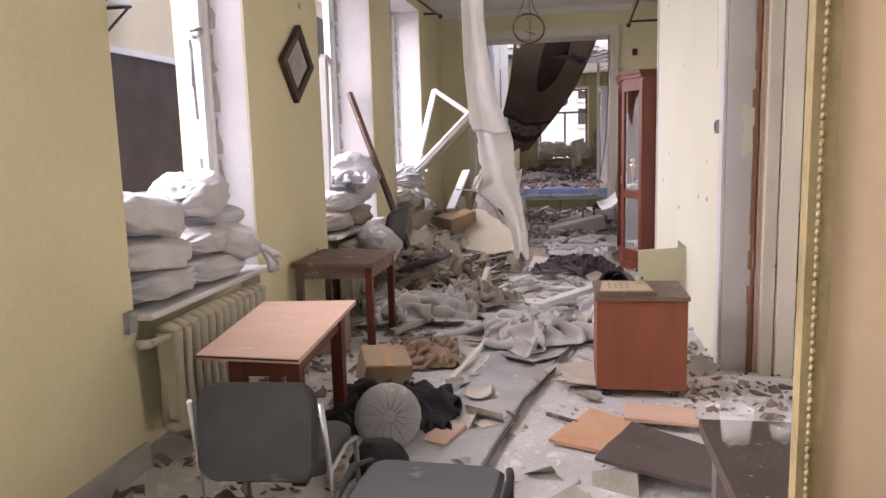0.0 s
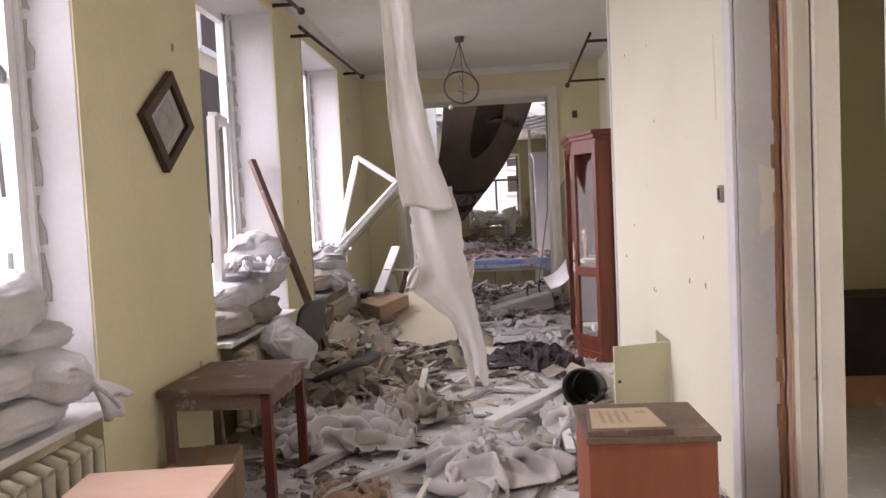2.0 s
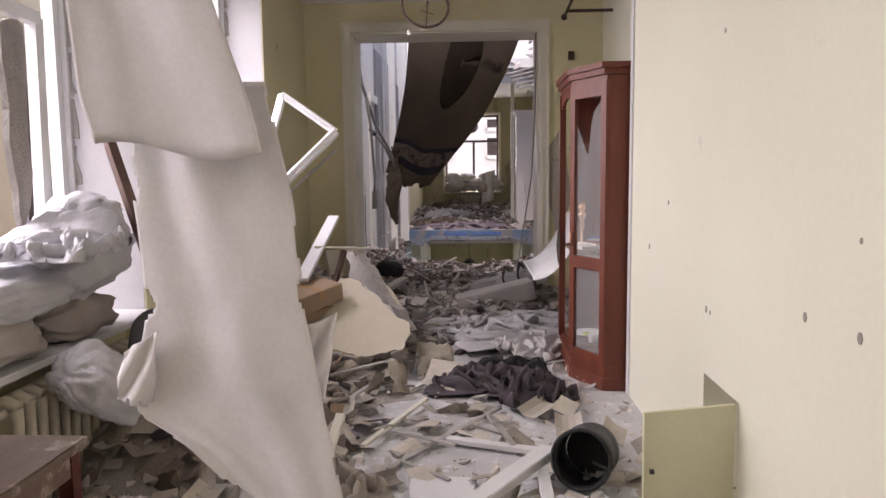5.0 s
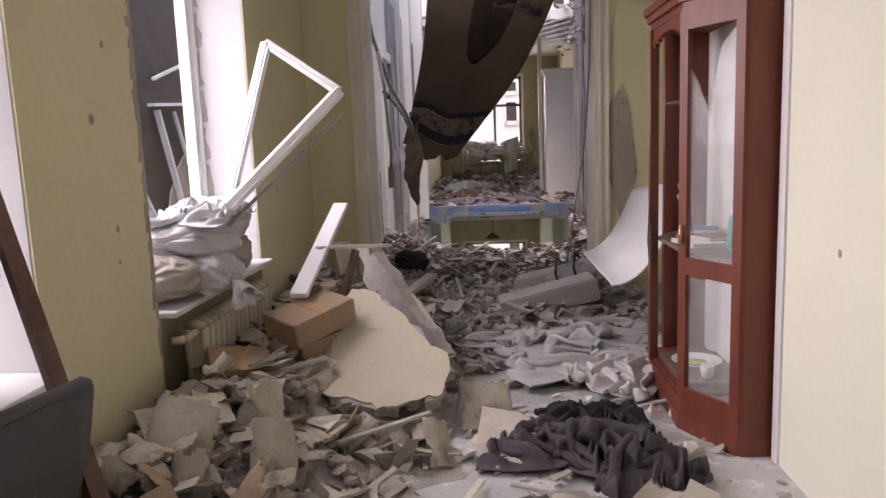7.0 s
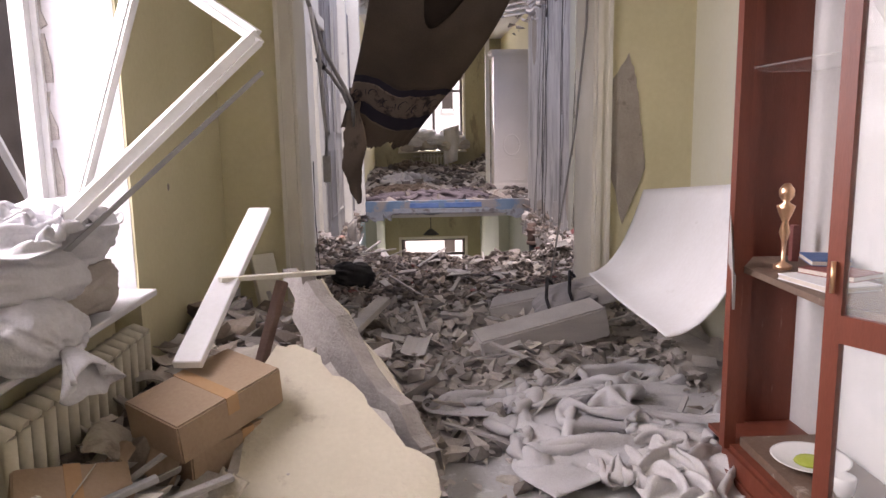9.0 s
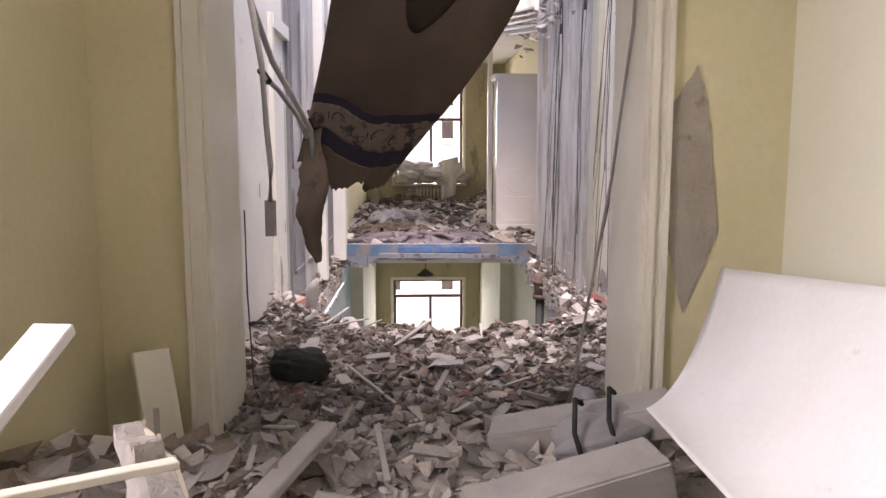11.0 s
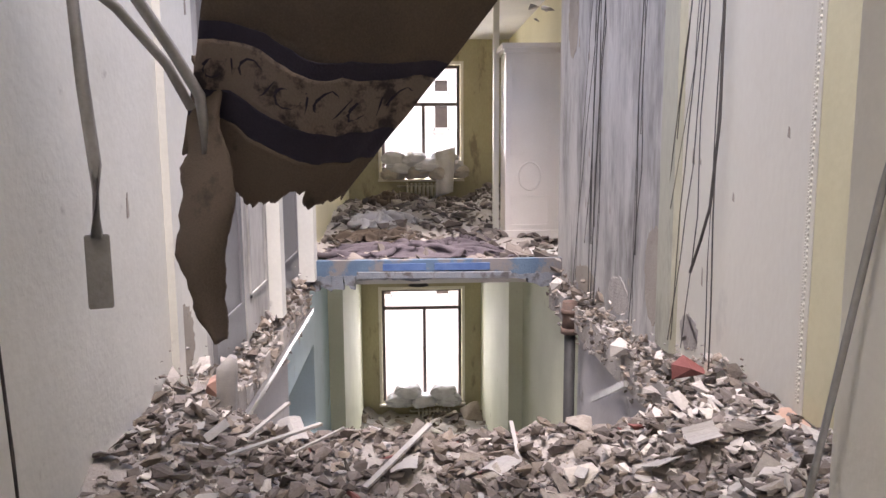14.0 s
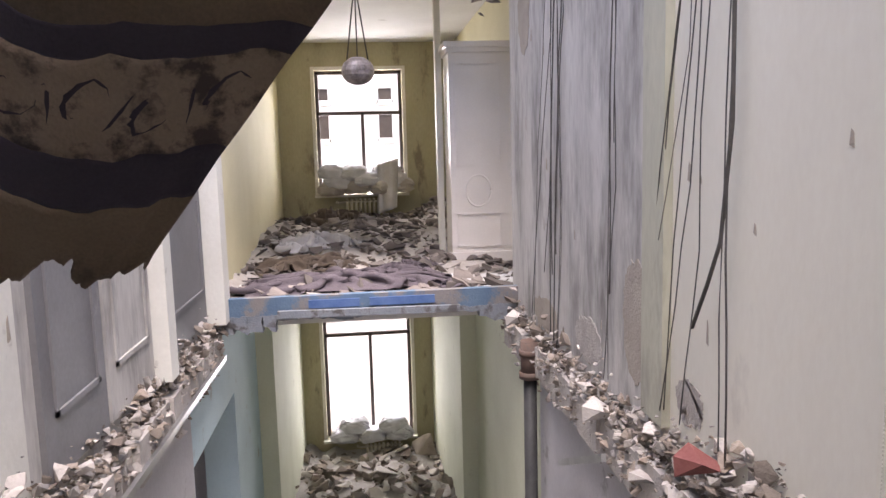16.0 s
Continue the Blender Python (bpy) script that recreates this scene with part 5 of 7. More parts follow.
# paper litter
def litter(name, spots, label, seed, material):
    rnd = random.Random(seed)
    bm = bmesh.new()
    for x, y, z, w in spots:
        m = pose(x, y, z, rnd.gauss(0, 16), rnd.gauss(0, 16), rnd.uniform(0, 360))
        bend = rnd.uniform(-0.25, 0.25)
        vs = [[bm.verts.new(m @ Vector(((i / 4 - 0.5) * w, (j - 0.5) * w * 1.4, bend * w * ((i / 4 - 0.5) * 2) ** 2 + 0.005))) for j in (0, 1)] for i in range(5)]
        for p, q in zip(vs, vs[1:]):
            bm.faces.new((p[0], q[0], q[1], p[1]))
    ob = solid(name, bm, material, label, "paper", "stuff")
    mod = ob.modifiers.new("thick", "SOLIDIFY")
    mod.thickness = 0.004


rs = np.random.RandomState(21)
litter("paper_litter", [(a, b, c + 0.02, rs.uniform(0.06, 0.17)) for a, b, c, s in cloud(190, -1.95, -0.7, 5.9, 10.5, 0.1, 0.2)], "dusty papers and plaster sheets in the heap", 1, PAPER)
litter("paper_litter", [(a, b, c + 0.012, rs.uniform(0.06, 0.2)) for a, b, c, s in cloud(70, -0.7, 0.9, 5.8, 8.2, 0.1, 0.2, 2, flat0)], "papers scattered on the floor", 2, PAPER)
litter("paper_litter", [(a, b, 0.02, rs.uniform(0.05, 0.18)) for a, b, c, s in cloud(60, -1.3, 0.9, 2.4, 5.8, 0.1, 0.2)], "torn paper scattered on the near floor", 3, PAPER)
litter("paper_litter", [(a, b, c + 0.03, rs.uniform(0.05, 0.16)) for a, b, c, s in cloud(70, -1.4, 1.2, 9.8, 14.6, 0.1, 0.2)], "dusty sheets in the rubble", 4, GREYBOARD)

# splinters and laths
bm = bmesh.new()
for k in range(90):
    x, y = rs.uniform(-1.95, 0.9), rs.uniform(6.2, 14.3)
    L, a = rs.uniform(0.12, 0.55), rs.uniform(0, 6.3)
    z = max(0, ground(x, y)) + 0.03
    bar(bm, (x, y, z), (x + L * math.cos(a), y + L * math.sin(a), z + rs.uniform(-0.01, 0.12)), rs.uniform(0.012, 0.04), 0.012)
solid("splintered_laths", bm, GREYBOARD, "dusty splintered laths lying in the rubble", "timber", "stuff")

CLOTHPALE = mat("pale_grey_dusty_cloth", (0.56, 0.55, 0.56), (0.44, 0.43, 0.44), 0.95, 4, 120, 0.35, spots=(0.28, 0.27, 0.26), spot_size=4, spot_amount=0.62)

# ---- loose things along the corridor ----
def runner_f(u, v):
    return (-1.29 + 0.53 * u + 0.90 * v + 0.03 * fbm(u * 2, v * 4, 1.0), 1.4 + 4.5 * v, 0.016 + 0.02 * max(0, fbm(u * 3, v * 9, 4.0)) + 0.03 * smooth(0.92, 1.0, u))


runner = thing("floor_runner", "dusty grey floor runner with a curled dark edge", "carpet")
bm = bmesh.new()
shell(bm, lambda u, v: runner_f(u * 0.93, v), 16, 60, 0.01)
part("field", bm, CARPET, runner)
bm = bmesh.new()
shell(bm, lambda u, v: runner_f(0.935 + 0.035 * u, v), 4, 60, 0.012)
part("edge", bm, BOARDDARK, runner, "dark curled edge")

cloth_heap("fallen_curtain", -0.28, 5.72, 0.02, 0.95, 1.05, 0.17, 35, 2.0, CLOTHWHITE, "crumpled dusty white curtain heaped on the floor", "cloth")
cloth_heap("blanket", 0.42, 6.35, 0.02, 0.7, 0.9, 0.18, 10, 5.0, CLOTHWHITE, "crumpled pale cloth beside the hatch panel", "cloth")
cloth_heap("coat", 0.0, 8.68, 0.02, 0.86, 0.6, 0.2, -12, 9.0, CLOTHDARK, "dark woven wool coat lying on the floor", "coat")
cloth_heap("coat", 0.30, 8.40, 0.03, 0.56, 0.42, 0.24, 20, 12.0, CLOTHDARK, "dark patterned cushion cover on the coat", "coat")
cloth_heap("black_cloth", 0.2, 9.0, 0.03, 0.6, 0.4, 0.14, 5, 17.0, CLOTHBLACK, "black cloth behind the coat")
cloth_heap("torn_sack", -2.12, 9.52, 1.17, 0.52, 1.0, 0.15, 4, 3.0, SACK, "torn white sacking crumpled over the sandbags")
cloth_heap("torn_sack", -2.06, 6.95, 1.20, 0.50, 0.95, 0.15, 4, 7.0, SACK, "torn white sacking over slumped sandbags")
cloth_heap("grey_sheet", 0.22, 10.4, 0.06, 1.5, 1.25, 0.17, 28, 21.0, CLOTHPALE, "dusty grey sheet crumpled against the fallen beam", "cloth")
cloth_heap("grey_sheet", 0.45, 9.8, 0.04, 0.75, 0.7, 0.15, 60, 25.0, CLOTHWHITE, "crumpled pale sheet beside the cabinet", "cloth")
cloth_heap("grey_blanket", -1.35, 6.25, 0.04, 1.1, 0.8, 0.27, 15, 31.0, CLOTHWHITE, "dusty pale blanket heaped beside the table", "cloth")
cloth_heap("grey_blanket", -0.95, 6.75, 0.04, 0.8, 0.6, 0.24, 40, 35.0, SACKDIRTY, "dusty beige sack cloth in the heap", "cloth")
cloth_heap("black_coat", -0.98, 3.95, 0.01, 0.8, 0.7, 0.18, 0, 41.0, CLOTHBLACK, "black clothes under the desk edge", "cloth")
cloth_heap("rag", -1.62, 2.5, 0.01, 0.7, 0.6, 0.12, 15, 45.0, CLOTHDARK, "dark rag lying by the wall")
cloth_heap("yellow_film", -0.92, 2.62, 0.05, 0.36, 0.25, 0.1, 15, 47.0, YELLOWBIT, "crumpled yellow plastic film by the chair")
cloth_heap("packing_paper", -1.0, 5.1, 0.01, 0.5, 0.75, 0.13, 15, 49.0, mat("brown_torn_paper", (0.26, 0.17, 0.11), (0.40, 0.30, 0.22), 0.9, 5, 60, 0.4), "brown torn packing paper on the floor", "paper")

# dark drum beside the coat
drum = thing("drum", "black dusty drum lying on its side", "drum", pose(0.48, 7.1, 0.15, 78, 10, -20))
bm = bmesh.new()
shell(bm, lambda u, v: ((0.14 + 0.008 * math.sin(v * 12)) * math.cos(u * 2 * math.pi), (0.14) * math.sin(u * 2 * math.pi), -0.16 + 0.34 * v), 28, 10, 0.008)
part("shell", bm, DRUMBLACK, drum)
bm = bmesh.new()
rod(bm, [(0.142 * math.cos(a), 0.142 * math.sin(a), 0.18) for a in [2 * math.pi * k / 24 for k in range(25)]], 0.010, 6)
part("rim", bm, BLACK, drum, "dusty black rim")
bm = bmesh.new()
lathe(bm, [(0.13, -0.16), (0.13, -0.15)])
part("bottom", bm, DRUMBLACK, drum)

# hatch panel in front of the niche
bm = bmesh.new()
slab(bm, [(0.60, 6.39, 0.12), (0.985, 6.465, 0.12), (0.985, 6.465, 0.615), (0.60, 6.40, 0.60)], (0.16, -1, 0), 0.018)
hp = thing("hatch_panel", "pale yellow hatch door hanging open at the hole in the wall", "panel")
part("panel", bm, PALEBOARD, hp)
bm = bmesh.new()
bar(bm, (0.63, 6.395, 0.36), (0.632, 6.38, 0.36), 0.016, 0.016)
part("knob", bm, BLACK, hp)


def plank(a, b, w, d, material, label, name="plank"):
    bm = bmesh.new()
    bar(bm, a, b, w, d)
    bmesh.ops.bevel(bm, geom=list(bm.edges), offset=min(w, d) * 0.12, segments=1, affect="EDGES")
    return solid(name, bm, material, label, "plank", group="loose planks")


plank((-0.28, 6.3, 0.12), (0.3, 7.2, 0.13), 0.10, 0.05, BOARDWHITE, "white painted plank lying on crumpled cloth")
plank((0.22, 5.75, 0.10), (0.25, 7.0, 0.09), 0.06, 0.03, BOARDWHITE, "narrow white board on the floor")
plank((-0.25, 7.62, 0.03), (0.25, 7.42, 0.04), 0.06, 0.03, BOARDWHITE, "white strip on the floor")
plank((-0.55, 7.2, 0.02), (0.08, 8.2, 0.03), 0.03, 0.02, GREYBOARD, "thin grey stick on the floor")
plank((0.62, 6.25, 0.03), (0.72, 6.95, 0.02), 0.09, 0.03, BOARDWHITE, "short white board by the panel")
plank((-1.42, 5.65, 0.04), (-0.85, 6.75, 0.07), 0.07, 0.05, GREYBOARD, "dusty grey batten in the heap")
plank((-0.85, 6.75, 0.05), (-0.8, 7.25, 0.3), 0.05, 0.03, TRIM, "broken drawer edge in the heap")
plank((-0.75, 4.55, 0.03), (-0.62, 5.5, 0.04), 0.035, 0.02, TRIM, "thin pale stick on the floor")
plank((-1.2, 5.25, 0.05), (-0.5, 6.0, 0.06), 0.06, 0.03, GREYBOARD, "grey batten on the floor")
plank((-2.06, 8.62, 0.36), (-1.5, 9.02, 0.47), 0.03, 0.02, STEEL, "thin metal rail stuck out of the heap")
plank((-1.72, 8.85, 0.36), (-1.3, 9.15, 0.4), 0.035, 0.02, GREYBOARD, "thin grey lath in the heap")
plank((-0.72, 7.45, 0.05), (-0.42, 8.35, 0.04), 0.035, 0.02, TRIM, "pale stick on the floor")
plank((-1.50, 9.90, 0.93), (-1.06, 10.27, 0.88), 0.04, 0.02, TRIM, "pale batten across the heap")
plank((-1.42, 9.85, 0.30), (-1.27, 10.08, 0.88), 0.05, 0.04, POLE, "reddish batten standing in the heap")
plank((-1.52, 9.45, 0.70), (-1.44, 10.5, 1.16), 0.11, 0.035, BOARDWHITE, "white board standing up out of the heap")
plank((-1.1, 11.2, 0.3), (-0.9, 11.9, 0.35), 0.1, 0.05, GREYBOARD, "dusty batten in the rubble")
plank((-0.12, 3.98, 0.03), (0.05, 3.86, 0.03), 0.02, 0.02, BOARDDARK, "dark stick on the floor")
plank((-1.66, 11.95, 0.05), (-1.80, 12.14, 0.66), 0.18, 0.06, TRIM, "white board leaning beside the opening")

for pts, mt, lb in (([(-0.10, 3.62, 0.035), (0.16, 3.5, 0.03), (0.36, 3.86, 0.045), (0.13, 4.06, 0.04)], BOARDORANGE, "dusty orange chipboard piece on the floor"),
                    ([(0.30, 3.88, 0.06), (0.68, 3.82, 0.06), (0.68, 4.06, 0.06), (0.32, 4.12, 0.06)], BEECH, "pinkish laminate board on the floor"),
                    ([(0.12, 3.26, 0.10), (0.62, 3.02, 0.09), (0.68, 3.42, 0.10), (0.32, 3.68, 0.12)], BOARDDARK, "dark dusty board lying on rubble"),
                    ([(-0.75, 3.55, 0.03), (-0.62, 3.5, 0.03), (-0.55, 3.75, 0.04), (-0.68, 3.78, 0.04)], BEECH, "small pinkish board on the runner"),
                    ([(0.0, 4.5, 0.05), (0.2, 4.45, 0.04), (0.16, 4.95, 0.05), (-0.08, 4.85, 0.05)], PAPER, "sheet of torn paper on the floor"),
                    ([(-0.40, 6.85, 0.03), (-0.1, 6.82, 0.03), (-0.08, 7.08, 0.03), (-0.42, 7.1, 0.03)], BOARDWHITE, "white papers on the floor"),
                    ([(-0.45, 8.6, 0.06), (-0.2, 8.5, 0.05), (-0.1, 8.9, 0.12), (-0.42, 9.0, 0.16)], PAPER, "torn poster sheet on the floor")):
    bm = bmesh.new()
    slab(bm, pts, (0, 0, 1), 0.018 if mt is not PAPER else 0.006, 0.006, 3, 7)
    solid("loose_sheet" if mt is PAPER else "loose_board", bm, mt, lb, "board", group="loose boards")

# cartons
def carton(m, sx, sy, sz, label):
    t = thing("carton", label, "box", m, "cartons")
    bm = bmesh.new()
    obox(bm, Matrix(), sx, sy, sz, 0.006)
    part("box", bm, CARTON, t)
    bm = bmesh.new()
    box(bm, -0.025, -sy / 2 - 0.002, sz * 0.55, 0.025, sy / 2 + 0.002, sz + 0.002)
    part("tape", bm, TAPE, t)


carton(pose(-1.44, 9.42, 0.50, 6, -10, 52), 0.46, 0.30, 0.15, "taped brown carton tilted on the heap")
carton(pose(-1.42, 9.50, 0.36, 4, -4, 50), 0.48, 0.32, 0.13, "dusty carton under another carton")
carton(pose(-1.78, 8.98, 0.30, 16, 10, 30), 0.34, 0.26, 0.18, "crushed carton below the radiator")
carton(pose(-1.2, 4.45, 0.02, 20, 6, 28), 0.30, 0.24, 0.22, "torn brown carton beside the desk")
carton(pose(-1.85, 5.25, 0.0, 4, 0, 10), 0.36, 0.3, 0.3, "pale carton under the side table")

# plaster slabs fallen from the wall
def plaster_slab(pts, n, thick, label, seed):
    t = thing("plaster_slab", label, "slab", None, "plaster slabs")
    bm = bmesh.new()
    slab(bm, pts, n, 0.012, 0.026, 7, seed)
    part("painted_face", bm, PLASTER, t)
    bm = bmesh.new()
    nn = Vector(n).normalized()
    slab(bm, [Vector(p) - nn * 0.013 for p in pts], n, thick, 0.04, 7, seed + 1)
    part("broken_core", bm, PLASTERRAW, t)
    return t


plaster_slab([(-1.25, 9.78, 0.68), (-1.10, 9.74, 0.66), (-0.86, 9.5, 0.50), (-0.60, 9.2, 0.34), (-0.66, 8.98, 0.22), (-0.95, 8.92, 0.20), (-1.25, 9.0, 0.22), (-1.36, 9.05, 0.25)], (0.15, -0.55, 0.82), 0.07, "cream plaster slab leaning on the heap", 3)
plaster_slab([(-1.28, 10.75, 0.82), (-1.16, 10.5, 0.80), (-0.62, 9.75, 0.28), (-0.56, 9.65, 0.16), (-0.62, 9.75, 0.08), (-1.2, 10.5, 0.45)], (0.85, 0.5, 0.2), 0.08, "grey plaster slab standing on its edge", 8)


def curled_sheet(m, w, l, curl, seed, material, label):
    """A torn, curled scrap of wallpaper, card or thin plaster."""
    bm = bmesh.new()
    r = w / curl

    def f(u, v):
        a = (u - 0.5) * curl
        return (r * math.sin(a), (v - 0.5) * l, r * (math.cos(a) - 1) + 0.05 * l * fbm(u * 1.6 + seed, v * 1.6, 2.0, 3))

    def keep(u, v):
        e = min(u, 1 - u, v, 1 - v)
        return e > 0.16 * max(0, 0.3 + fbm(u * 2.5 + seed, v * 2.5 + seed, 1.0, 3)) - 0.03
    shell(bm, f, 22, 26, 0.008, keep)
    return solid("curled_sheet", bm, material, label, "sheet", group="curled scraps", m=m)


SCRAP = mat("dusty_beige_wallpaper_scrap", (0.42, 0.38, 0.31), (0.29, 0.255, 0.205), 0.9, 4, 60, 0.4, spots=(0.20, 0.17, 0.135), spot_size=5, spot_amount=0.56, obj=0.3)
for x, y, z, w, l, c, rx, ry, rz, lb in ((-1.66, 7.85, 0.42, 0.34, 0.46, 1.2, 58, 10, -12, "large beige wallpaper scrap leaning in the heap"),
                                          (-1.27, 7.98, 0.34, 0.20, 0.32, 0.7, 64, 0, 14, "pale plaster scrap standing in the heap"),
                                          (-0.40, 9.10, 0.14, 0.30, 0.36, 0.5, 30, 0, 8, "grey newspaper page lying on the rubble"),
                                          (-0.62, 8.62, 0.12, 0.18, 0.26, 1.4, 48, 20, 40, "small curled pale scrap on the floor")):
    curled_sheet(pose(x, y, z, rx, ry, rz), w, l, c, x * 7, SCRAP, lb)
rnd = random.Random(19)
for k in range(46):
    x, y = rnd.uniform(-1.85, -0.75), rnd.uniform(6.7, 9.3)
    w = rnd.uniform(0.07, 0.21)
    curled_sheet(pose(x, y, max(0, ground(x, y)) + 0.07 + 0.2 * w, rnd.uniform(-10, 62), rnd.gauss(0, 25), rnd.uniform(-70, 70)), w, w * rnd.uniform(1.1, 1.7), rnd.uniform(0.5, 2.4), k * 1.7,
                 CARTON if k % 6 == 0 else SCRAP, "torn brown card in the heap" if k % 6 == 0 else "curled beige scrap of wallpaper in the heap")

# fallen grey beam and curved sheet
bm = bmesh.new()
obox(bm, pose(0.16, 11.42, 0.12, 3, -12, 8), 0.85, 0.26, 0.20, 0.012)
solid("fallen_beam", bm, GREYBOARD, "dusty grey boxed beam fallen on the rubble", "beam")
bm = bmesh.new()
obox(bm, pose(0.35, 12.0, 0.22, 6, -14, -14), 0.9, 0.24, 0.16, 0.012)
solid("fallen_beam", bm, GREYBOARD, "dusty grey beam behind another beam", "beam")
bm = bmesh.new()


def sheet_f(u, v):
    # v runs down the curl, u along the sheet
    drop = (0.68 - 0.19 * u) * (1 - (1 - v) ** 2.2)
    return (0.95 - 0.52 * v + 0.03 * math.sin(u * 3.1) * v, 10.0 + 1.9 * u - (0.12 + 0.45 * u) * v, 1.29 - 0.19 * u - drop + 0.02 * math.sin(u * 5 + v * 2) * v)


shell(bm, sheet_f, 30, 24, 0.005)
solid("curved_sheet", bm, BOARDWHITE, "bent white plastic sheet leaning beside the cabinet", "sheet")
bag = thing("grey_bag", "dusty grey holdall lying in the rubble", "bag", pose(0.42, 11.9, 0.28, 8, -12, 15))
part("body", bag_mesh(0.6, 0.34, 0.26, 61), CLOTHGREY, bag)
for y in (-0.08, 0.1):
    bm = bmesh.new()
    rod(bm, [(-0.12 + y, -0.17, 0.0), (-0.12 + y, -0.1, 0.15), (-0.05 + y, 0, 0.25), (0.02 + y, 0.08, 0.16)], 0.012, 6)
    part("strap", bm, CLOTHBLACK, bag)
bag2 = thing("black_bag", "black bag half buried in rubble", "bag", pose(-1.22, 13.1, 0.30, 5, 12, 30))
part("body", bag_mesh(0.42, 0.26, 0.24, 66), CLOTHBLACK, bag2)
plate_off = thing("pale_box", "pale dusty box tipped against the wall", "box", pose(-1.85, 11.6, 0.22, 22, 14, 20))
bm = bmesh.new()
obox(bm, Matrix(), 0.34, 0.5, 0.05, 0.006)
part("lid", bm, BOARDWHITE, plate_off)

# broken sash leaning in the third window
sash = thing("fallen_window", "broken white plastic window leaning out of its opening", "window")
for a, b, w, d in (((-1.81, 10.14, 2.29), (-2.02, 9.80, 1.28), 0.06, 0.05), ((-1.81, 10.14, 2.29), (-1.32, 10.06, 1.95), 0.05, 0.06), ((-1.32, 10.06, 1.95), (-2.12, 9.52, 1.08), 0.07, 0.065)):
    bm = bmesh.new()
    bar(bm, a, b, w, d)
    va, vb = Vector(a), Vector(b)
    off = Vector((0.02, -0.035, -0.03))
    bar(bm, va + off, vb + off, w * 0.35, d * 0.4)
    part("frame_bar", bm, PVC, sash)
bm = bmesh.new()
bar(bm, (-1.30, 10.04, 1.80), (-2.05, 9.55, 1.05), 0.015, 0.02)
part("seal_strip", bm, PLASTICGREY, sash)

# brown pole and grey office chair at the second window
bm = bmesh.new()
bar(bm, (-2.30, 7.70, 2.12), (-1.42, 7.16, 0.02), 0.055, 0.045)
solid("wooden_pole", bm, POLE, "red brown wooden pole leaning on the window sill", "pole")
oc = thing("office_chair", "tipped grey office chair under the second window", "chair", pose(-1.56, 7.02, 0.0, 0, 0, 75))
for nm, mt, m in (("backrest", SEATGREY, pose(0.05, 0.12, 0.68, 12, 0, 4)), ("seat", SEATGREY, pose(0.0, -0.18, 0.36, 68, 0, 0))):
    o = part(nm, rounded_pad(0.46, 0.5, 0.05, 0.1, 0.05), mt, oc)
    o.matrix_local = m
bm = bmesh.new()
rod(bm, [(0, 0.2, 0.75), (0, 0.22, 0.4), (0, 0.05, 0.30), (0, -0.15, 0.28)], 0.022, 8)
part("back_bracket", bm, BLACK, oc)
bm = bmesh.new()
rod(bm, [(0, -0.1, 0.3), (0, -0.1, 0.08)], 0.03, 8)
for k in range(5):
    a = 2 * math.pi * k / 5
    rod(bm, [(0, -0.1, 0.09), (0.26 * math.cos(a), -0.1 + 0.26 * math.sin(a), 0.04)], 0.02, 6)
part("base", bm, BLACK, oc)

# lamp drum by the desk
fan = thing("fan_heater", "round grey plastic fan lying by the desk", "fan", pose(-0.92, 3.5, 0.17, 70, 10, 20))
bm = bmesh.new()
lathe(bm, [(0.06, -0.10), (0.15, -0.06), (0.17, 0.0), (0.17, 0.05), (0.15, 0.07), (0.001, 0.08)])
part("housing", bm, PLASTICGREY, fan)
bm = bmesh.new()
for k in range(14):
    a = 2 * math.pi * k / 14
    rod(bm, [(0.03 * math.cos(a), 0.03 * math.sin(a), 0.09), (0.15 * math.cos(a), 0.15 * math.sin(a), 0.078)], 0.004, 4)
part("grille", bm, PLASTICGREY, fan)
mon = thing("headrest", "black padded headrest lying by the fan", "cushion", pose(-0.83, 3.0, 0.16, 60, 10, 30))
part("pad", bag_mesh(0.26, 0.2, 0.16, 71), CLOTHBLACK, mon)
bm = bmesh.new()
rod(bm, [(-0.1, -0.05, -0.02), (-0.14, -0.1, -0.2), (-0.06, -0.12, -0.3)], 0.012, 6)
part("arm", bm, BLACK, mon)

# sideboard with tumblers and a gilt-framed board close to the start
dt = thing("sideboard_table", "dark dusty table with glass tumblers near the doorway", "table")
bm = bmesh.new()
slab(bm, [(0.30, 0.7, 0.90), (1.28, 0.7, 0.90), (1.28, 1.70, 0.90), (0.30, 1.70, 0.90)], (0, 0, 1), 0.03)
part("tabletop", bm, mat("dark_dusty_table_lacquer", (0.045, 0.033, 0.028), (0.075, 0.056, 0.048), 0.8, 5, 90, 0.3, spots=(0.26, 0.23, 0.20), spot_size=26, spot_amount=0.62, spec=0.15), dt)
for x, y in ((0.35, 0.76), (1.22, 0.76), (0.35, 1.64), (1.22, 1.64)):
    bm = bmesh.new()
    bar(bm, (x, y, 0), (x, y, 0.87), 0.05, 0.05, (0, 1, 0))
    part("leg", bm, BOARDDARK, dt)
for x, y, r, h in ((0.355, 1.58, 0.036, 0.07), (0.46, 1.60, 0.034, 0.035), (0.545, 1.56, 0.036, 0.06)):
    bm = bmesh.new()
    lathe(bm, [(r * 0.8, 0.0), (r, h), (r * 0.92, h), (r * 0.74, 0.008), (0.001, 0.008)], x, y, 0.902)
    solid("tumbler", bm, CLEARGLASS, "dusty clear glass tumbler on the dark table", "glass", group="tumblers")
gf = thing("gilt_frame", "tall gilt-framed board standing on the dark table", "picture")
bm = bmesh.new()
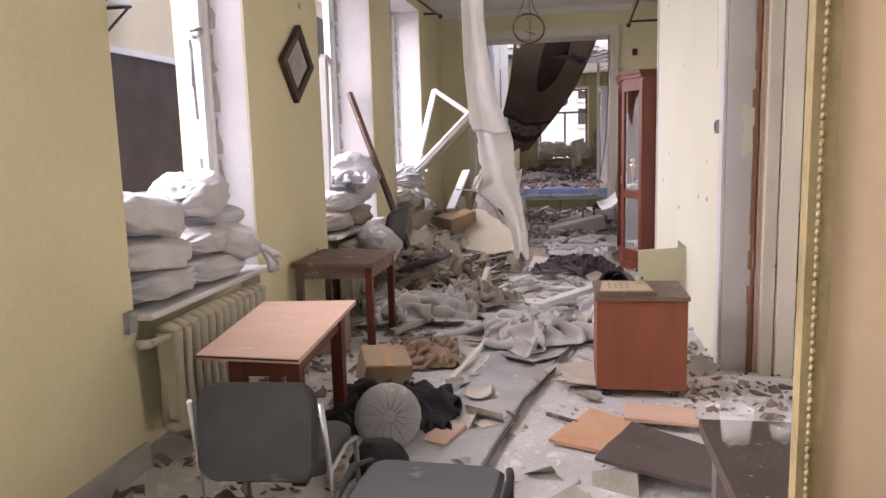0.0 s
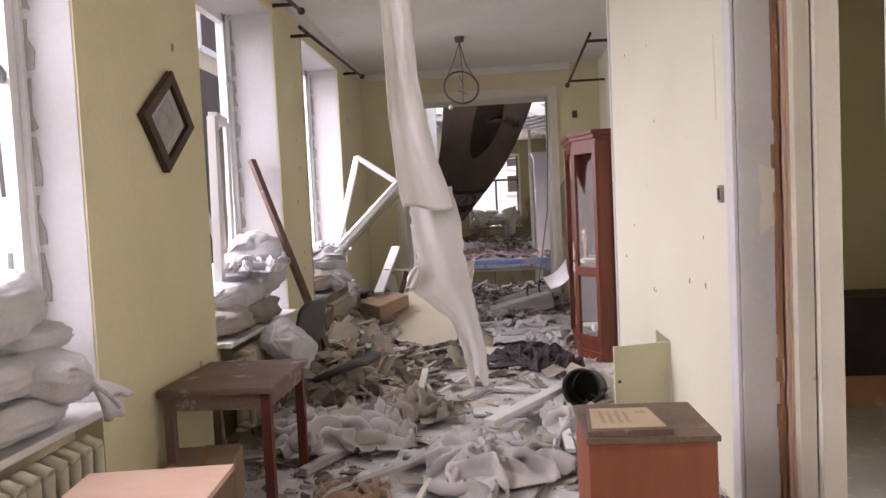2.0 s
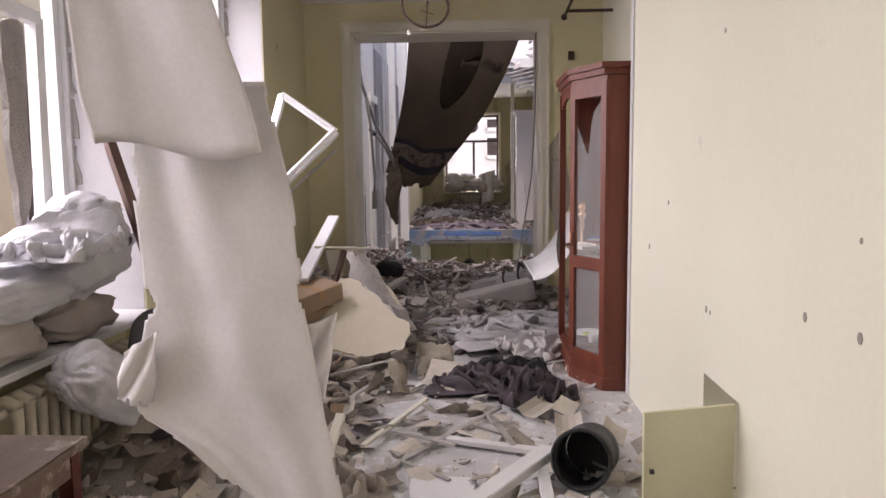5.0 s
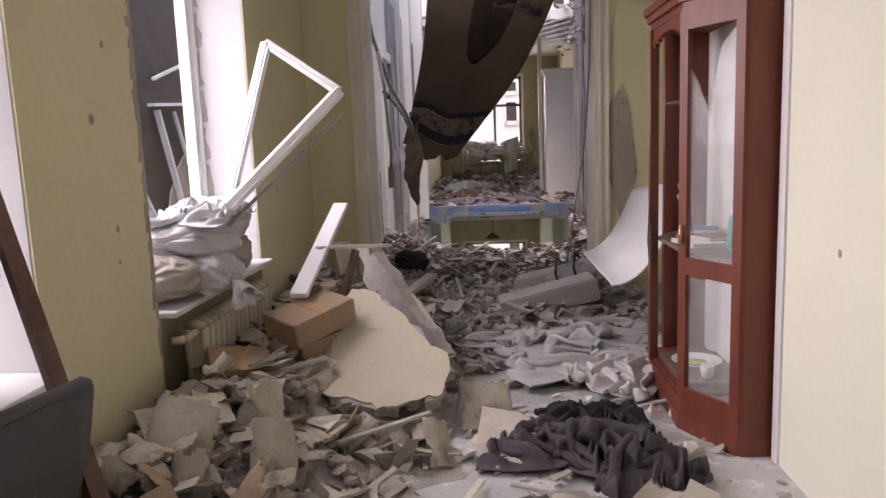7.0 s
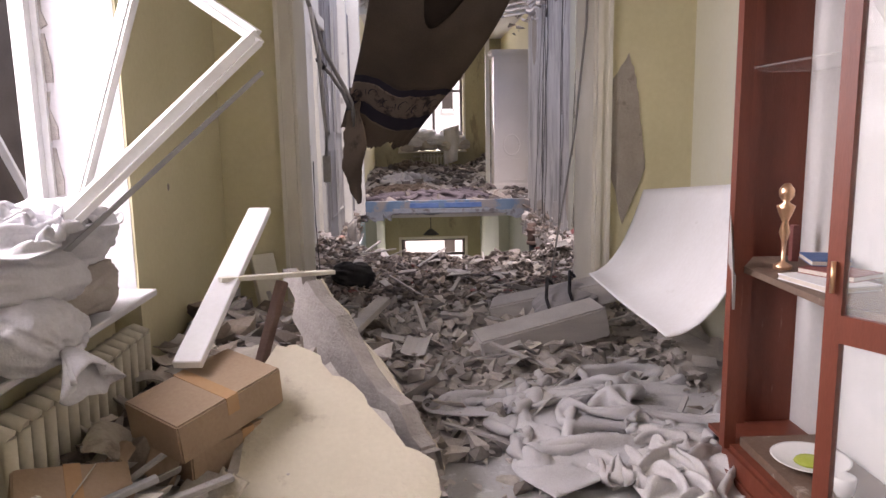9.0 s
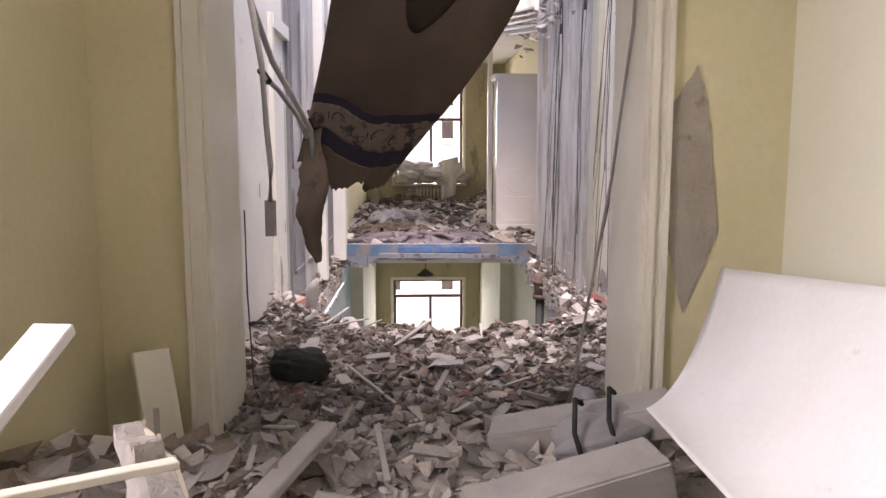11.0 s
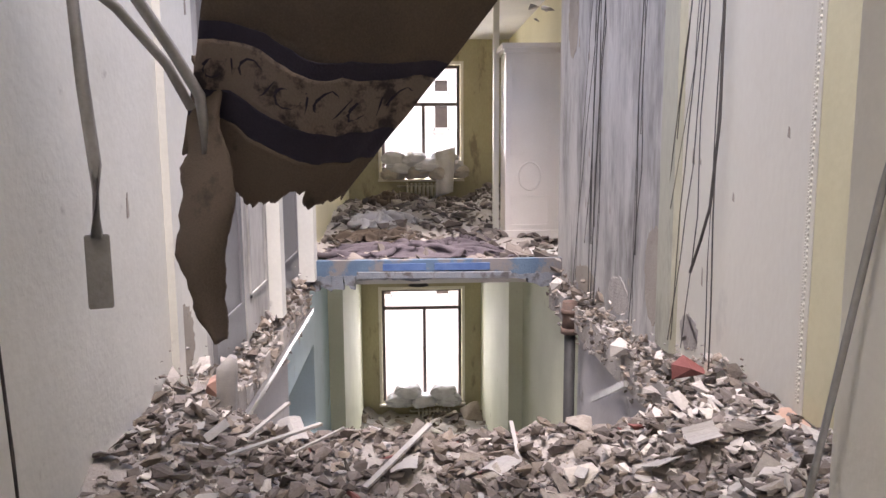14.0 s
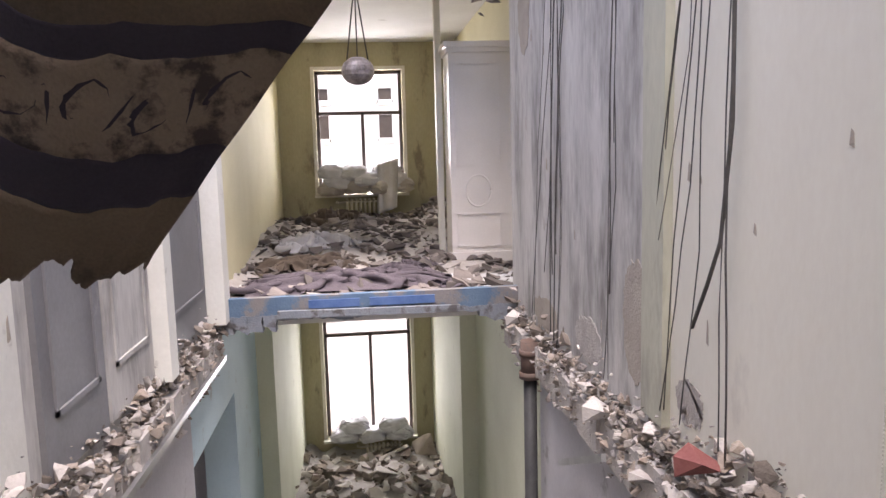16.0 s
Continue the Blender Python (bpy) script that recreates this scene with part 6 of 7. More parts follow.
box(bm, 0.415, 1.245, 0.902, 1.25, 1.26, 2.7)
part("board", bm, mat("beige_board", (0.50, 0.39, 0.27), (0.46, 0.35, 0.24), 0.7, 2, 30, 0.03), gf)
bm = bmesh.new()
box(bm, 0.375, 1.235, 0.902, 0.414, 1.27, 2.7)
beads(bm, 0.392, 1.235, 0.92, 2.7, 0.005, 0.014)
part("gilt_edge", bm, GOLD, gf, "tarnished gold beaded edge")

side = thing("side_cabinet", "orange wooden cabinet with a dark front in the side room", "cabinet")
bm = bmesh.new()
box(bm, 2.0, 6.85, 0, 3.15, 7.28, 0.24)
part("base", bm, BOARDORANGE, side)
bm = bmesh.new()
box(bm, 2.0, 6.83, 0.241, 3.15, 7.28, 0.82)
part("front", bm, BLACK, side, "dark upper front")

# small wall fittings
bm = bmesh.new()
box(bm, RX - 0.02, 5.185, 1.57, RX - 0.001, 5.23, 1.66)
sw = thing("light_switch", "grey light switch on the cream wall", "switch")
part("plate", bm, PLASTICGREY, sw)
bm = bmesh.new()
box(bm, RX - 0.026, 5.195, 1.585, RX - 0.0205, 5.22, 1.645)
part("rocker", bm, BLACK, sw)
bm = bmesh.new()
box(bm, 1.02, EY0 - 0.03, 2.86, 1.09, EY0 - 0.001, 2.96)
solid("wall_box", bm, FRAMEDARK, "small brown box on the yellow end wall", "box")
bm = bmesh.new()
box(bm, LX + 0.001, 3.06, 0.70, LX + 0.03, 3.13, 0.80)
solid("wall_socket", bm, PLASTICGREY, "dusty grey socket beside the window sill", "socket")

# torn plaster: patches of bare wall
def patch(name, pts, n, material, label, seed, ragged=0.015):
    bm = bmesh.new()
    slab(bm, pts, n, 0.004, ragged, 5, seed)
    return solid(name, bm, material, label, "", "structure")


PEELED = [(0.927, 12.24, 2.07), (0.986, 12.24, 1.89), (1.021, 12.24, 1.59), (1.068, 12.24, 1.23), (0.903, 12.24, 0.81), (0.797, 12.24, 1.23), (0.762, 12.24, 1.61), (0.785, 12.24, 1.84)]
patch("trim_peeled_patch", PEELED, (0, -1, 0), PEEL, "lens-shaped patch of bare render on the yellow wall", 4, 0.006)
patch("trim_patch_jamb", [(RX + 0.1, 4.964, 1.75), (RX + 0.17, 4.964, 1.72), (RX + 0.165, 4.964, 1.45), (RX + 0.10, 4.964, 1.40)], (0, -1, 0), TRIM, "lifted scrap of wallpaper in the doorway", 6)
patch("trim_patch_wall", [(RX - 0.004, 5.3, 2.45), (RX - 0.004, 5.55, 2.4), (RX - 0.004, 5.52, 2.05), (RX - 0.004, 5.28, 2.0)], (-1, 0, 0), CREAM, "pale patch on the cream wall", 9, 0.005)
bm = bmesh.new()
rnd = random.Random(3)
for k in range(60):
    z = 0.55 + k * 0.05
    w = rnd.uniform(0.01, 0.05)
    slab(bm, [(LX + 0.004, 8.75 - w, z), (LX + 0.004, 8.752, z), (LX + 0.004, 8.752, z + 0.05), (LX + 0.004, 8.75 - w * rnd.uniform(0.5, 1.2), z + 0.05)], (1, 0, 0), 0.008)
solid("trim_chipped_edge", bm, PLASTERRAW, "chipped plaster edge of the window pier", "", "structure")
bm = bmesh.new()
for k in range(14):
    y, z = rnd.choice([rnd.uniform(1.4, 3.0), rnd.uniform(4.7, 6.0), rnd.uniform(7.9, 8.6), rnd.uniform(10.7, 12.1)]), rnd.uniform(0.5, 3.0)
    r = rnd.uniform(0.008, 0.022)
    slab(bm, [(LX + 0.003, y + r * math.cos(a), z + 1.4 * r * math.sin(a)) for a in [k2 * 1.05 for k2 in range(6)]], (1, 0, 0), 0.004)
for k in range(10):
    y, z = rnd.uniform(5.2, 8.4), rnd.uniform(0.8, 3.2)
    r = rnd.uniform(0.005, 0.014)
    slab(bm, [(RX - 0.003, y + r * math.cos(a), z + 1.4 * r * math.sin(a)) for a in [k2 * 1.05 for k2 in range(6)]], (-1, 0, 0), 0.004)
solid("trim_shrapnel_pits", bm, PEEL, "small shrapnel pits in the wall paint", "", "structure")

# single plaster and brick pieces lying on the rubble, each of its own
PIECES = []
for k, (v, f) in enumerate(LUMPS[:10]):
    for mt in (RUBBLEPIECE, RUBBLEPIECE, PIECEPALE):
        me = bpy.data.meshes.new("plaster_piece")
        me.from_pydata((v * np.array([1.0, 0.75, 0.32])).tolist(), [], f)
        me.materials.append(mt)
        PIECES.append(me)
rnd = random.Random(77)
for k in range(280):
    if k < 130:
        x, y, s = rnd.uniform(-1.9, -0.75), rnd.uniform(6.4, 11.0), rnd.uniform(0.05, 0.14)
    elif k < 190:
        x, y, s = rnd.uniform(-0.8, 0.8), rnd.uniform(9.6, 12.2), rnd.uniform(0.04, 0.11)
    else:
        x, y, s = rnd.uniform(-1.5, 1.2), rnd.uniform(12.4, 14.6), rnd.uniform(0.04, 0.10)
    o = new("plaster_piece", PIECES[rnd.randrange(len(PIECES))])
    o.parent = bed
    o.matrix_local = pose(x, y, ground(x, y) + 0.25 * s, rnd.gauss(0, 22), rnd.gauss(0, 22), rnd.uniform(0, 360)) @ Matrix.Diagonal((s, s, s, 1))


# ---- the fallen hall ----
# hanging carpet: hangs from the ceiling's edge behind the opening and sags to a torn end
def carpet_f(u, v):
    # u from the left to the right edge, v from the fixed edge to the torn end
    top = Vector((-0.97 + 1.58 * u, 13.3, 3.757))
    end = Vector((-1.42 + 0.64 * u, 14.12 - 0.02 * u, 1.60 - 0.20 * u + 0.02 * math.sin(u * 9)))
    p = top.lerp(end, v)
    sag = math.sin(math.pi * min(1, v)) * (0.16 - 0.10 * u)
    p.y += -sag - 0.06 * math.sin(u * 3.1) * v
    p.x += 0.10 * math.sin(math.pi * v) * u + 0.06 + 0.11 * math.sin(math.pi * min(1, v))
    p.z += 0.05 * fbm(u * 2, v * 2, 3.0) - 0.05 * math.sin(u * math.pi) * v
    return p


carp = thing("hanging_carpet", "dark brown carpet hanging torn from the broken ceiling", "carpet")
for nm, v0, v1, mt, lb in (("field", 0.0, 0.785, TARP, ""), ("navy_stripe", 0.785, 0.81, TARPNAVY, "navy border stripe"), ("tan_border", 0.81, 0.89, TARPTAN, "tan patterned border"), ("navy_edge", 0.89, 0.935, TARPNAVY, "navy edge"), ("torn_end", 0.935, 1.03, TARP, "torn lower end")):
    bm = bmesh.new()
    torn = nm == "torn_end"
    shell(bm, lambda u, v, a=v0, b=v1, torn=torn: carpet_f(u, a + (b - a) * v * ((0.8 + 0.5 * fbm(u * 3.5, 2.0, 0.0, 5)) if torn else 1)), 90 if torn else 30, max(10, int(60 * (v1 - v0))), 0.012)
    part(nm, bm, mt, carp, lb)
bm = bmesh.new()


def blot_f(u, v):
    a, r = 2 * math.pi * u, v * (1 + 0.06 * math.sin(6.28 * u * 3 + 1))
    return carpet_f(0.53 + 0.17 * r * math.cos(a), 0.31 + 0.26 * r * math.sin(a)) + Vector((0, -0.012, -0.006))


# a darker oval over the carpet's upper half
shell(bm, blot_f, 40, 10, 0.004)
part("dark_patch", bm, mat("dark_patch_carpet", (0.028, 0.022, 0.018), (0.046, 0.036, 0.03), 1.0, 4, 120, 0.2, spec=0.0), carp, "large black patch")
for k in range(6):
    c, flip = 0.08 + 0.165 * k, 1 if k % 2 else -1
    bm = bmesh.new()
    rod(bm, [carpet_f(c + (0.010 + 0.0065 * i) * math.cos(i * 0.62) * 0.9, 0.85 + flip * (0.004 + 0.0021 * i) * math.sin(i * 0.62)) + Vector((0, -0.006, 0)) for i in range(13)], [0.004 + 0.0012 * min(i, 12 - i) for i in range(13)], 5)
    if k < 5:
        rod(bm, [carpet_f(c + 0.05 + 0.011 * i, 0.85 + flip * 0.018 * math.sin(i * 0.8)) + Vector((0, -0.006, 0)) for i in range(8)], [0.003 + 0.002 * min(i, 7 - i) for i in range(8)], 5)
    part("scroll", bm, TARPNAVY, carp, "dark scroll woven in the border")
bm = bmesh.new()
STRIP = [(1.95, -1.26, -1.17), (1.84, -1.27, -1.16), (1.635, -1.30, -1.145), (1.46, -1.336, -1.11), (1.40, -1.337, -1.106), (1.137, -1.337, -1.174), (0.962, -1.268, -1.19), (0.84, -1.215, -1.195)]


def strip_f(u, v):
    z = 1.95 - 1.11 * v
    p, q = span(STRIP, z)
    rag = 0.025 * fbm(v * 7, u * 2, 3.0)
    return (p + (q - p) * u + rag * (abs(u - 0.5) * 2) ** 2, 13.93 + 0.05 * math.sin(v * 5 + u * 2.4) + 0.04 * (u - 0.5) ** 2, z)


shell(bm, strip_f, 12, 60, 0.01)
part("hanging_strip", bm, TARP, carp, "dark strip hanging down")

# grey straps over the white wall
st = thing("hanging_strap", "dusty grey cable strap hanging by the white wall", "cable")
for pts, r in (([(-1.62, 13.15, 3.3), (-1.56, 13.3, 2.75), (-1.44, 13.62, 2.25), (-1.30, 13.85, 1.95), (-1.24, 13.95, 1.80), (-1.22, 13.95, 1.58)], 0.022),
               ([(-1.52, 13.38, 2.6), (-1.47, 13.42, 2.2), (-1.45, 13.42, 1.8), (-1.43, 13.42, 1.55), (-1.44, 13.42, 1.32)], 0.02),
               ([(-1.47, 13.42, 2.14), (-1.40, 13.6, 2.06), (-1.31, 13.8, 1.9), (-1.26, 13.9, 1.75)], 0.018)):
    bm = bmesh.new()
    rod(bm, pts, r, 6)
    part("strap", bm, CABLEGREY, st)
bm = bmesh.new()
obox(bm, pose(-1.44, 13.42, 1.09, 0, 0, 20), 0.075, 0.012, 0.24, 0.004)
part("flat_end", bm, CABLEGREY, st)
bm = bmesh.new()
rod(bm, [(-1.48, 13.42, 2.17), (-1.44, 13.5, 2.10)], 0.026, 6)
part("tape", bm, BLACK, st, "black insulating tape")


def cables(name, label, base, n, seed, top, bottom, spread, x):
    """Cables bundled above that fan out and kink on their way down the wall."""
    rnd = random.Random(seed)
    t = thing(name, label, "cable", None, "hanging cables")
    for k in range(n):
        y0 = base + rnd.uniform(-0.06, 0.06)
        y1 = base + rnd.uniform(-0.2, 2.6) * spread
        zb = bottom + rnd.uniform(0, 1.5) * (k % 2 == 0)
        pts = []
        for i in range(15):
            s = i / 14
            kink = 0.035 * noise.noise(Vector((s * 5, k * 3.1, seed))) + 0.02 * noise.noise(Vector((s * 13, k, seed)))
            pts.append((x - 0.025 - 0.05 * abs(math.sin(s * 3 + k)), y0 + (y1 - y0) * s ** 1.2 + kink, top + (zb - top) * s))
        bm = bmesh.new()
        rod(bm, pts, rnd.choice([0.0025, 0.0035, 0.005]), 5)
        part("cable", bm, CABLE, t)
    bm = bmesh.new()
    z = top - (top - bottom) * 0.3
    rod(bm, [(x - 0.05, base + 0.12 * spread, z + 0.06), (x - 0.05, base + 0.14 * spread, z - 0.06)], 0.016, 6)
    part("tape", bm, BLACK, t, "black insulating tape")
    return t


cables("cable_bundle", "loose black cables hanging down the white wall", 15.15, 8, 1, 4.4, 0.3, 0.34, BR)
cables("cable_bundle", "loose cables hanging down the grey wall", 17.7, 9, 2, 4.5, 0.1, 0.40, BR)
cables("cable_bundle", "thin cables hanging by the pilaster", 16.4, 4, 3, 4.5, 0.2, 0.2, BR)
one = thing("cable_end", "thick cut cable hanging from above", "cable", None, "hanging cables")
bm = bmesh.new()
rod(bm, [(1.30, 15.12, 4.2), (1.30, 15.14, 2.6), (1.30, 15.13, 1.75), (1.295, 15.2, 1.25), (1.29, 15.3, 1.05), (1.28, 15.42, 0.83)], 0.010, 6)
part("cable", bm, CABLE, one)
lean = thing("leaning_conduit", "grey conduit leaning across the opening", "pipe")
bm = bmesh.new()
rod(bm, [(0.655, 12.35, 3.3), (0.655, 12.44, 2.3), (0.63, 12.68, 1.5), (0.51, 12.7, 0.72), (0.41, 12.7, 0.08)], 0.009, 7)
part("tube", bm, CABLEGREY, lean)
lean2 = thing("hanging_wire", "dark wire hanging beside the door lining", "cable")
bm = bmesh.new()
rod(bm, [(-1.49, 12.9, 1.3), (-1.5, 12.95, 0.8), (-1.47, 12.92, 0.2)], 0.005, 6)
part("wire", bm, CABLE, lean2)

# pilaster with a bead on the right wall, and a bead-framed panel nearer by
bm = bmesh.new()
box(bm, BR - 0.05, 15.82, 0.2, BR - 0.001, 16.1, 4.6)
solid("trim_pilaster", bm, HALLGREEN, "smeared green pilaster on the right wall", "", "structure")
bm = bmesh.new()
beads(bm, BR - 0.012, 16.13, 0.9, 4.5, 0.010, 0.034)
beads(bm, BR - 0.014, 14.24, 0.42, 4.5, 0.008, 0.027)
beads(bm, BR - 0.014, 14.262, 0.43, 4.5, 0.004, 0.0135)
box(bm, BR - 0.014, 14.205, 0.36, BR - 0.001, 14.285, 4.5)
solid("trim_bead_moulding", bm, TRIM, "white egg and dart bead moulding", "", "structure")
bm = bmesh.new()
box(bm, BR - 0.012, EY1 + 0.13, 0.36, BR - 0.002, 14.2, 4.5)
solid("trim_panel", bm, YELLOW, "yellow panel framed by a bead moulding", "", "structure")
bm = bmesh.new()
bar(bm, (BR - 0.06, EY1 + 0.1, 0.22), (BR - 0.06, 14.32, 0.34), 0.1, 0.05)
solid("plank", bm, BEECH, "pale plank lying along the grey wall", "plank")
# doorways on the left: leaves with their shade put into the grey, and a white post
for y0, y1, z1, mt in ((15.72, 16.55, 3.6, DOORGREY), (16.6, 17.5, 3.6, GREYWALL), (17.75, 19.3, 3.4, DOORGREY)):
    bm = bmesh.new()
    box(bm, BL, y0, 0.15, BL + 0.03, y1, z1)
    d = thing("wall_panel_door", "grey door leaf in the grey wall, coloured dark for shade", "door", None, "hall doors")
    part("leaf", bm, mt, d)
    bm = bmesh.new()
    for a, b in ((0.45, 1.3), (1.5, 3.1)):
        for yy in (y0 + 0.12, y1 - 0.15):
            box(bm, BL + 0.031, yy, a, BL + 0.045, yy + 0.03, b)
        box(bm, BL + 0.031, y0 + 0.12, a, BL + 0.045, y1 - 0.12, a + 0.03)
    part("moulding", bm, mt, d)
bm = bmesh.new()
box(bm, BL, 17.52, 0.1, BL + 0.14, 17.72, 4.5)
box(bm, BL, 19.32, 0.1, BL + 0.2, 19.6, 4.5)
box(bm, BL, 14.95, 2.7, BL + 0.05, 15.7, 2.82)
box(bm, BL, 14.92, 0.3, BL + 0.04, 15.02, 2.82)
solid("trim_door_posts", bm, WHITEWALL, "white posts between the doors", "", "structure")

# torn edges of the fallen floor along both walls
rs = np.random.RandomState(33)


def edge_cloud(n, x, dirx, y0, y1, seed):
    out = []
    for _ in range(n):
        y = rs.uniform(y0, y1)
        k = (y - y0) / (y1 - y0)
        z = 0.30 * max(0, 1 - k * 3.5) - 0.08 + rs.normal(0, 0.12)
        out.append((x + dirx * abs(rs.normal(0, 0.05)), y, z, 0.012 + 0.075 * rs.uniform() ** 3))
    return out


scatter("torn_floor_edge", edge_cloud(1500, BL, 1, 14.6, 19.6, 1), RUBBLE, "torn brick and plaster edge of the fallen floor", 41, 0.7)
scatter("torn_floor_edge", edge_cloud(1900, BL, 1, 14.6, 19.6, 2), RUBBLEBROWN, "brown torn plaster along the white wall", 42, 0.6)
scatter("torn_floor_edge", edge_cloud(1500, BR, -1, 14.6, 19.8, 3), RUBBLE, "torn brick and plaster edge along the grey wall", 43, 0.7)
scatter("torn_floor_edge", edge_cloud(1900, BR, -1, 14.6, 19.8, 4), RUBBLEBROWN, "brown torn plaster along the grey wall", 44, 0.6)
for x0, x1, nm in ((BL, BL + 0.16, "stub"), (BR - 0.14, BR, "stub")):
    bm = bmesh.new()
    for k in range(24):
        y = 14.6 + k * 0.21
        w = 0.5 + 0.5 * noise.noise(Vector((k * 0.8, x0, 0)))
        z = 0.12 * max(0, 1 - k / 7) - 0.06
        box(bm, x0 if x0 == BL else x1 - 0.05 - 0.10 * w, y, z - 0.25, x0 + 0.05 + 0.12 * w if x0 == BL else x1, y + 0.21, z + 0.05 * w)
    solid("floor_stub", bm, PLASTERRAW, "broken stub of floor slab remaining on the wall", "", "structure")
bm = bmesh.new()
bar(bm, (BL + 0.15, 15.0, -0.2), (BL + 0.15, 19.4, -0.24), 0.03, 0.05)
solid("steel_angle", bm, STEEL, "steel angle remaining along the broken floor", "steel bar")
bm = bmesh.new()
rod(bm, [(-1.36, 14.5, -0.1), (-1.35, 14.5, 0.2), (-1.335, 14.5, 0.42), (-1.325, 14.49, 0.55), (-1.29, 14.49, 0.62)], [0.062, 0.058, 0.05, 0.052, 0.02], 7)
solid("broken_post", bm, GREYBOARD, "broken grey post standing at the hole's edge", "post")
for x, y, z, s, mt, nm in ((BL + 0.25, 15.0, 0.36, 0.12, PINK, "pinkish brick lump at the hole's edge"), (1.2, 15.15, 0.30, 0.09, REDBITS, "dark red brick lump by the white wall"), (1.25, 16.6, 0.02, 0.10, RUBBLEPALE, "white block by the white wall"), (1.28, 19.2, 0.05, 0.10, RUBBLEPALE, "white block on the torn edge")):
    b2 = bmesh.new()
    v, f = LUMPS[3 if mt is not PINK else 6]
    vs = [b2.verts.new(c) for c in (v * s)]
    for g in f:
        b2.faces.new([vs[i] for i in g])
    solid("brick_lump", b2, mt, nm, "brick", m=pose(x, y, z, 0, 0, 40 * s))
bm = bmesh.new()
rod(bm, [(1.24, 18.5, 0.0), (1.24, 18.5, -0.32)], 0.085, 12)
rod(bm, [(1.24, 18.5, -0.28), (1.24, 18.5, -0.34)], 0.1, 12)
rod(bm, [(1.24, 18.5, -0.08), (1.24, 18.5, -0.13)], 0.1, 12)
sp = thing("soil_pipe", "rusty soil pipe with a black lower length", "pipe")
part("collar", bm, RUST, sp)
bm = bmesh.new()
rod(bm, [(1.24, 18.5, -0.32), (1.24, 18.5, -4.7)], 0.06, 12)
part("lower_pipe", bm, BLACK, sp)
bm = bmesh.new()
bar(bm, (1.2, 16.4, -0.2), (1.26, 17.6, -0.75), 0.03, 0.05)
solid("steel_angle", bm, STEEL, "steel angle hanging on the grey wall", "steel bar")

# blue beam at the far edge
bm = bmesh.new()
box(bm, BL, 19.5, 0.12, BR, 19.598, 0.31)
solid("edge_beam", bm, BLUEBEAM, "chipped blue painted edge of the far floor", "", "structure")
bm = bmesh.new()
x, k = BL + 0.02, 0
while x < BR - 0.04:
    k += 1
    w = min(0.12 + 0.30 * abs(noise.noise(Vector((k * 1.7, 2, 0)))), BR - 0.02 - x)
    d = 0.03 + 0.06 * abs(noise.noise(Vector((k * 0.7, 4, 0)))) + (0.12 if x < -1.15 or x > 0.8 else 0)
    slab(bm, [(x, 19.497, 0.135), (x + w, 19.497, 0.135), (x + w, 19.497, 0.12 - d), (x, 19.497, 0.12 - d * (0.6 + 0.4 * (k % 2)))], (0, -1, 0), 0.15, 0.014, 3, k)
    x += w
solid("edge_beam_ledge", bm, LEDGE, "torn blue grey underside of the far floor's edge", "", "structure")
bm = bmesh.new()
bar(bm, (-1.05, 19.44, 0.15), (0.75, 19.44, 0.13), 0.05, 0.07)
solid("edge_channel", bm, LEDGE, "dusty blue grey channel along the far floor's edge", "steel bar")
for k, (x0, x1) in enumerate(((-0.75, -0.25), (-0.15, 0.5))):
    bm = bmesh.new()
    box(bm, x0, 19.47, 0.19, x1, 19.499, 0.27)
    solid("blue_panel", bm, BLUEBIT, "dark blue panel on the far floor's edge", "panel", group="blue panels")

# stove
sv = thing("tiled_stove", "tall white tiled stove with ring ornaments", "stove")
SX0, SX1, SY = 0.95, 1.74, 21.5
bm = bmesh.new()
box(bm, SX0, SY, 0.12, SX1, SY + 0.55, 2.92)
part("body", bm, STOVE, sv)
bm = bmesh.new()
box(bm, SX0 - 0.04, SY - 0.04, 0.12, SX1, SY - 0.001, 0.42)
part("plinth", bm, STOVE, sv)
bm = bmesh.new()
box(bm, SX0 - 0.03, SY - 0.03, 2.92, SX1, SY + 0.56, 2.98)
box(bm, SX0 - 0.06, SY - 0.06, 2.98, SX1, SY + 0.58, 3.05)
part("cornice", bm, STOVE, sv)
for z in (1.2,):
    bm = bmesh.new()
    rod(bm, [(1.30 + 0.16 * math.cos(a), SY + 0.004, z + 0.2 * math.sin(a)) for a in [2 * math.pi * k / 28 for k in range(29)]], 0.014, 6)
    part("ring_ornament", bm, STOVE, sv)
for z0, z1 in ((0.48, 0.92), (1.52, 2.8)):
    bm = bmesh.new()
    for a, b, c, d in ((1.02, z0, 1.60, z0 + 0.025), (1.02, z1 - 0.025, 1.60, z1), (1.02, z0, 1.045, z1), (1.575, z0, 1.60, z1)):
        box(bm, a, SY - 0.014, b, c, SY - 0.001, d)
    part("panel_moulding", bm, STOVE, sv)
bm = bmesh.new()
box(bm, SX0 - 0.10, SY + 0.6, 0.12, SX0 - 0.02, SY + 0.75, 3.9)
solid("trim_door_edge", bm, TRIM, "cream door casing behind the stove", "", "structure")


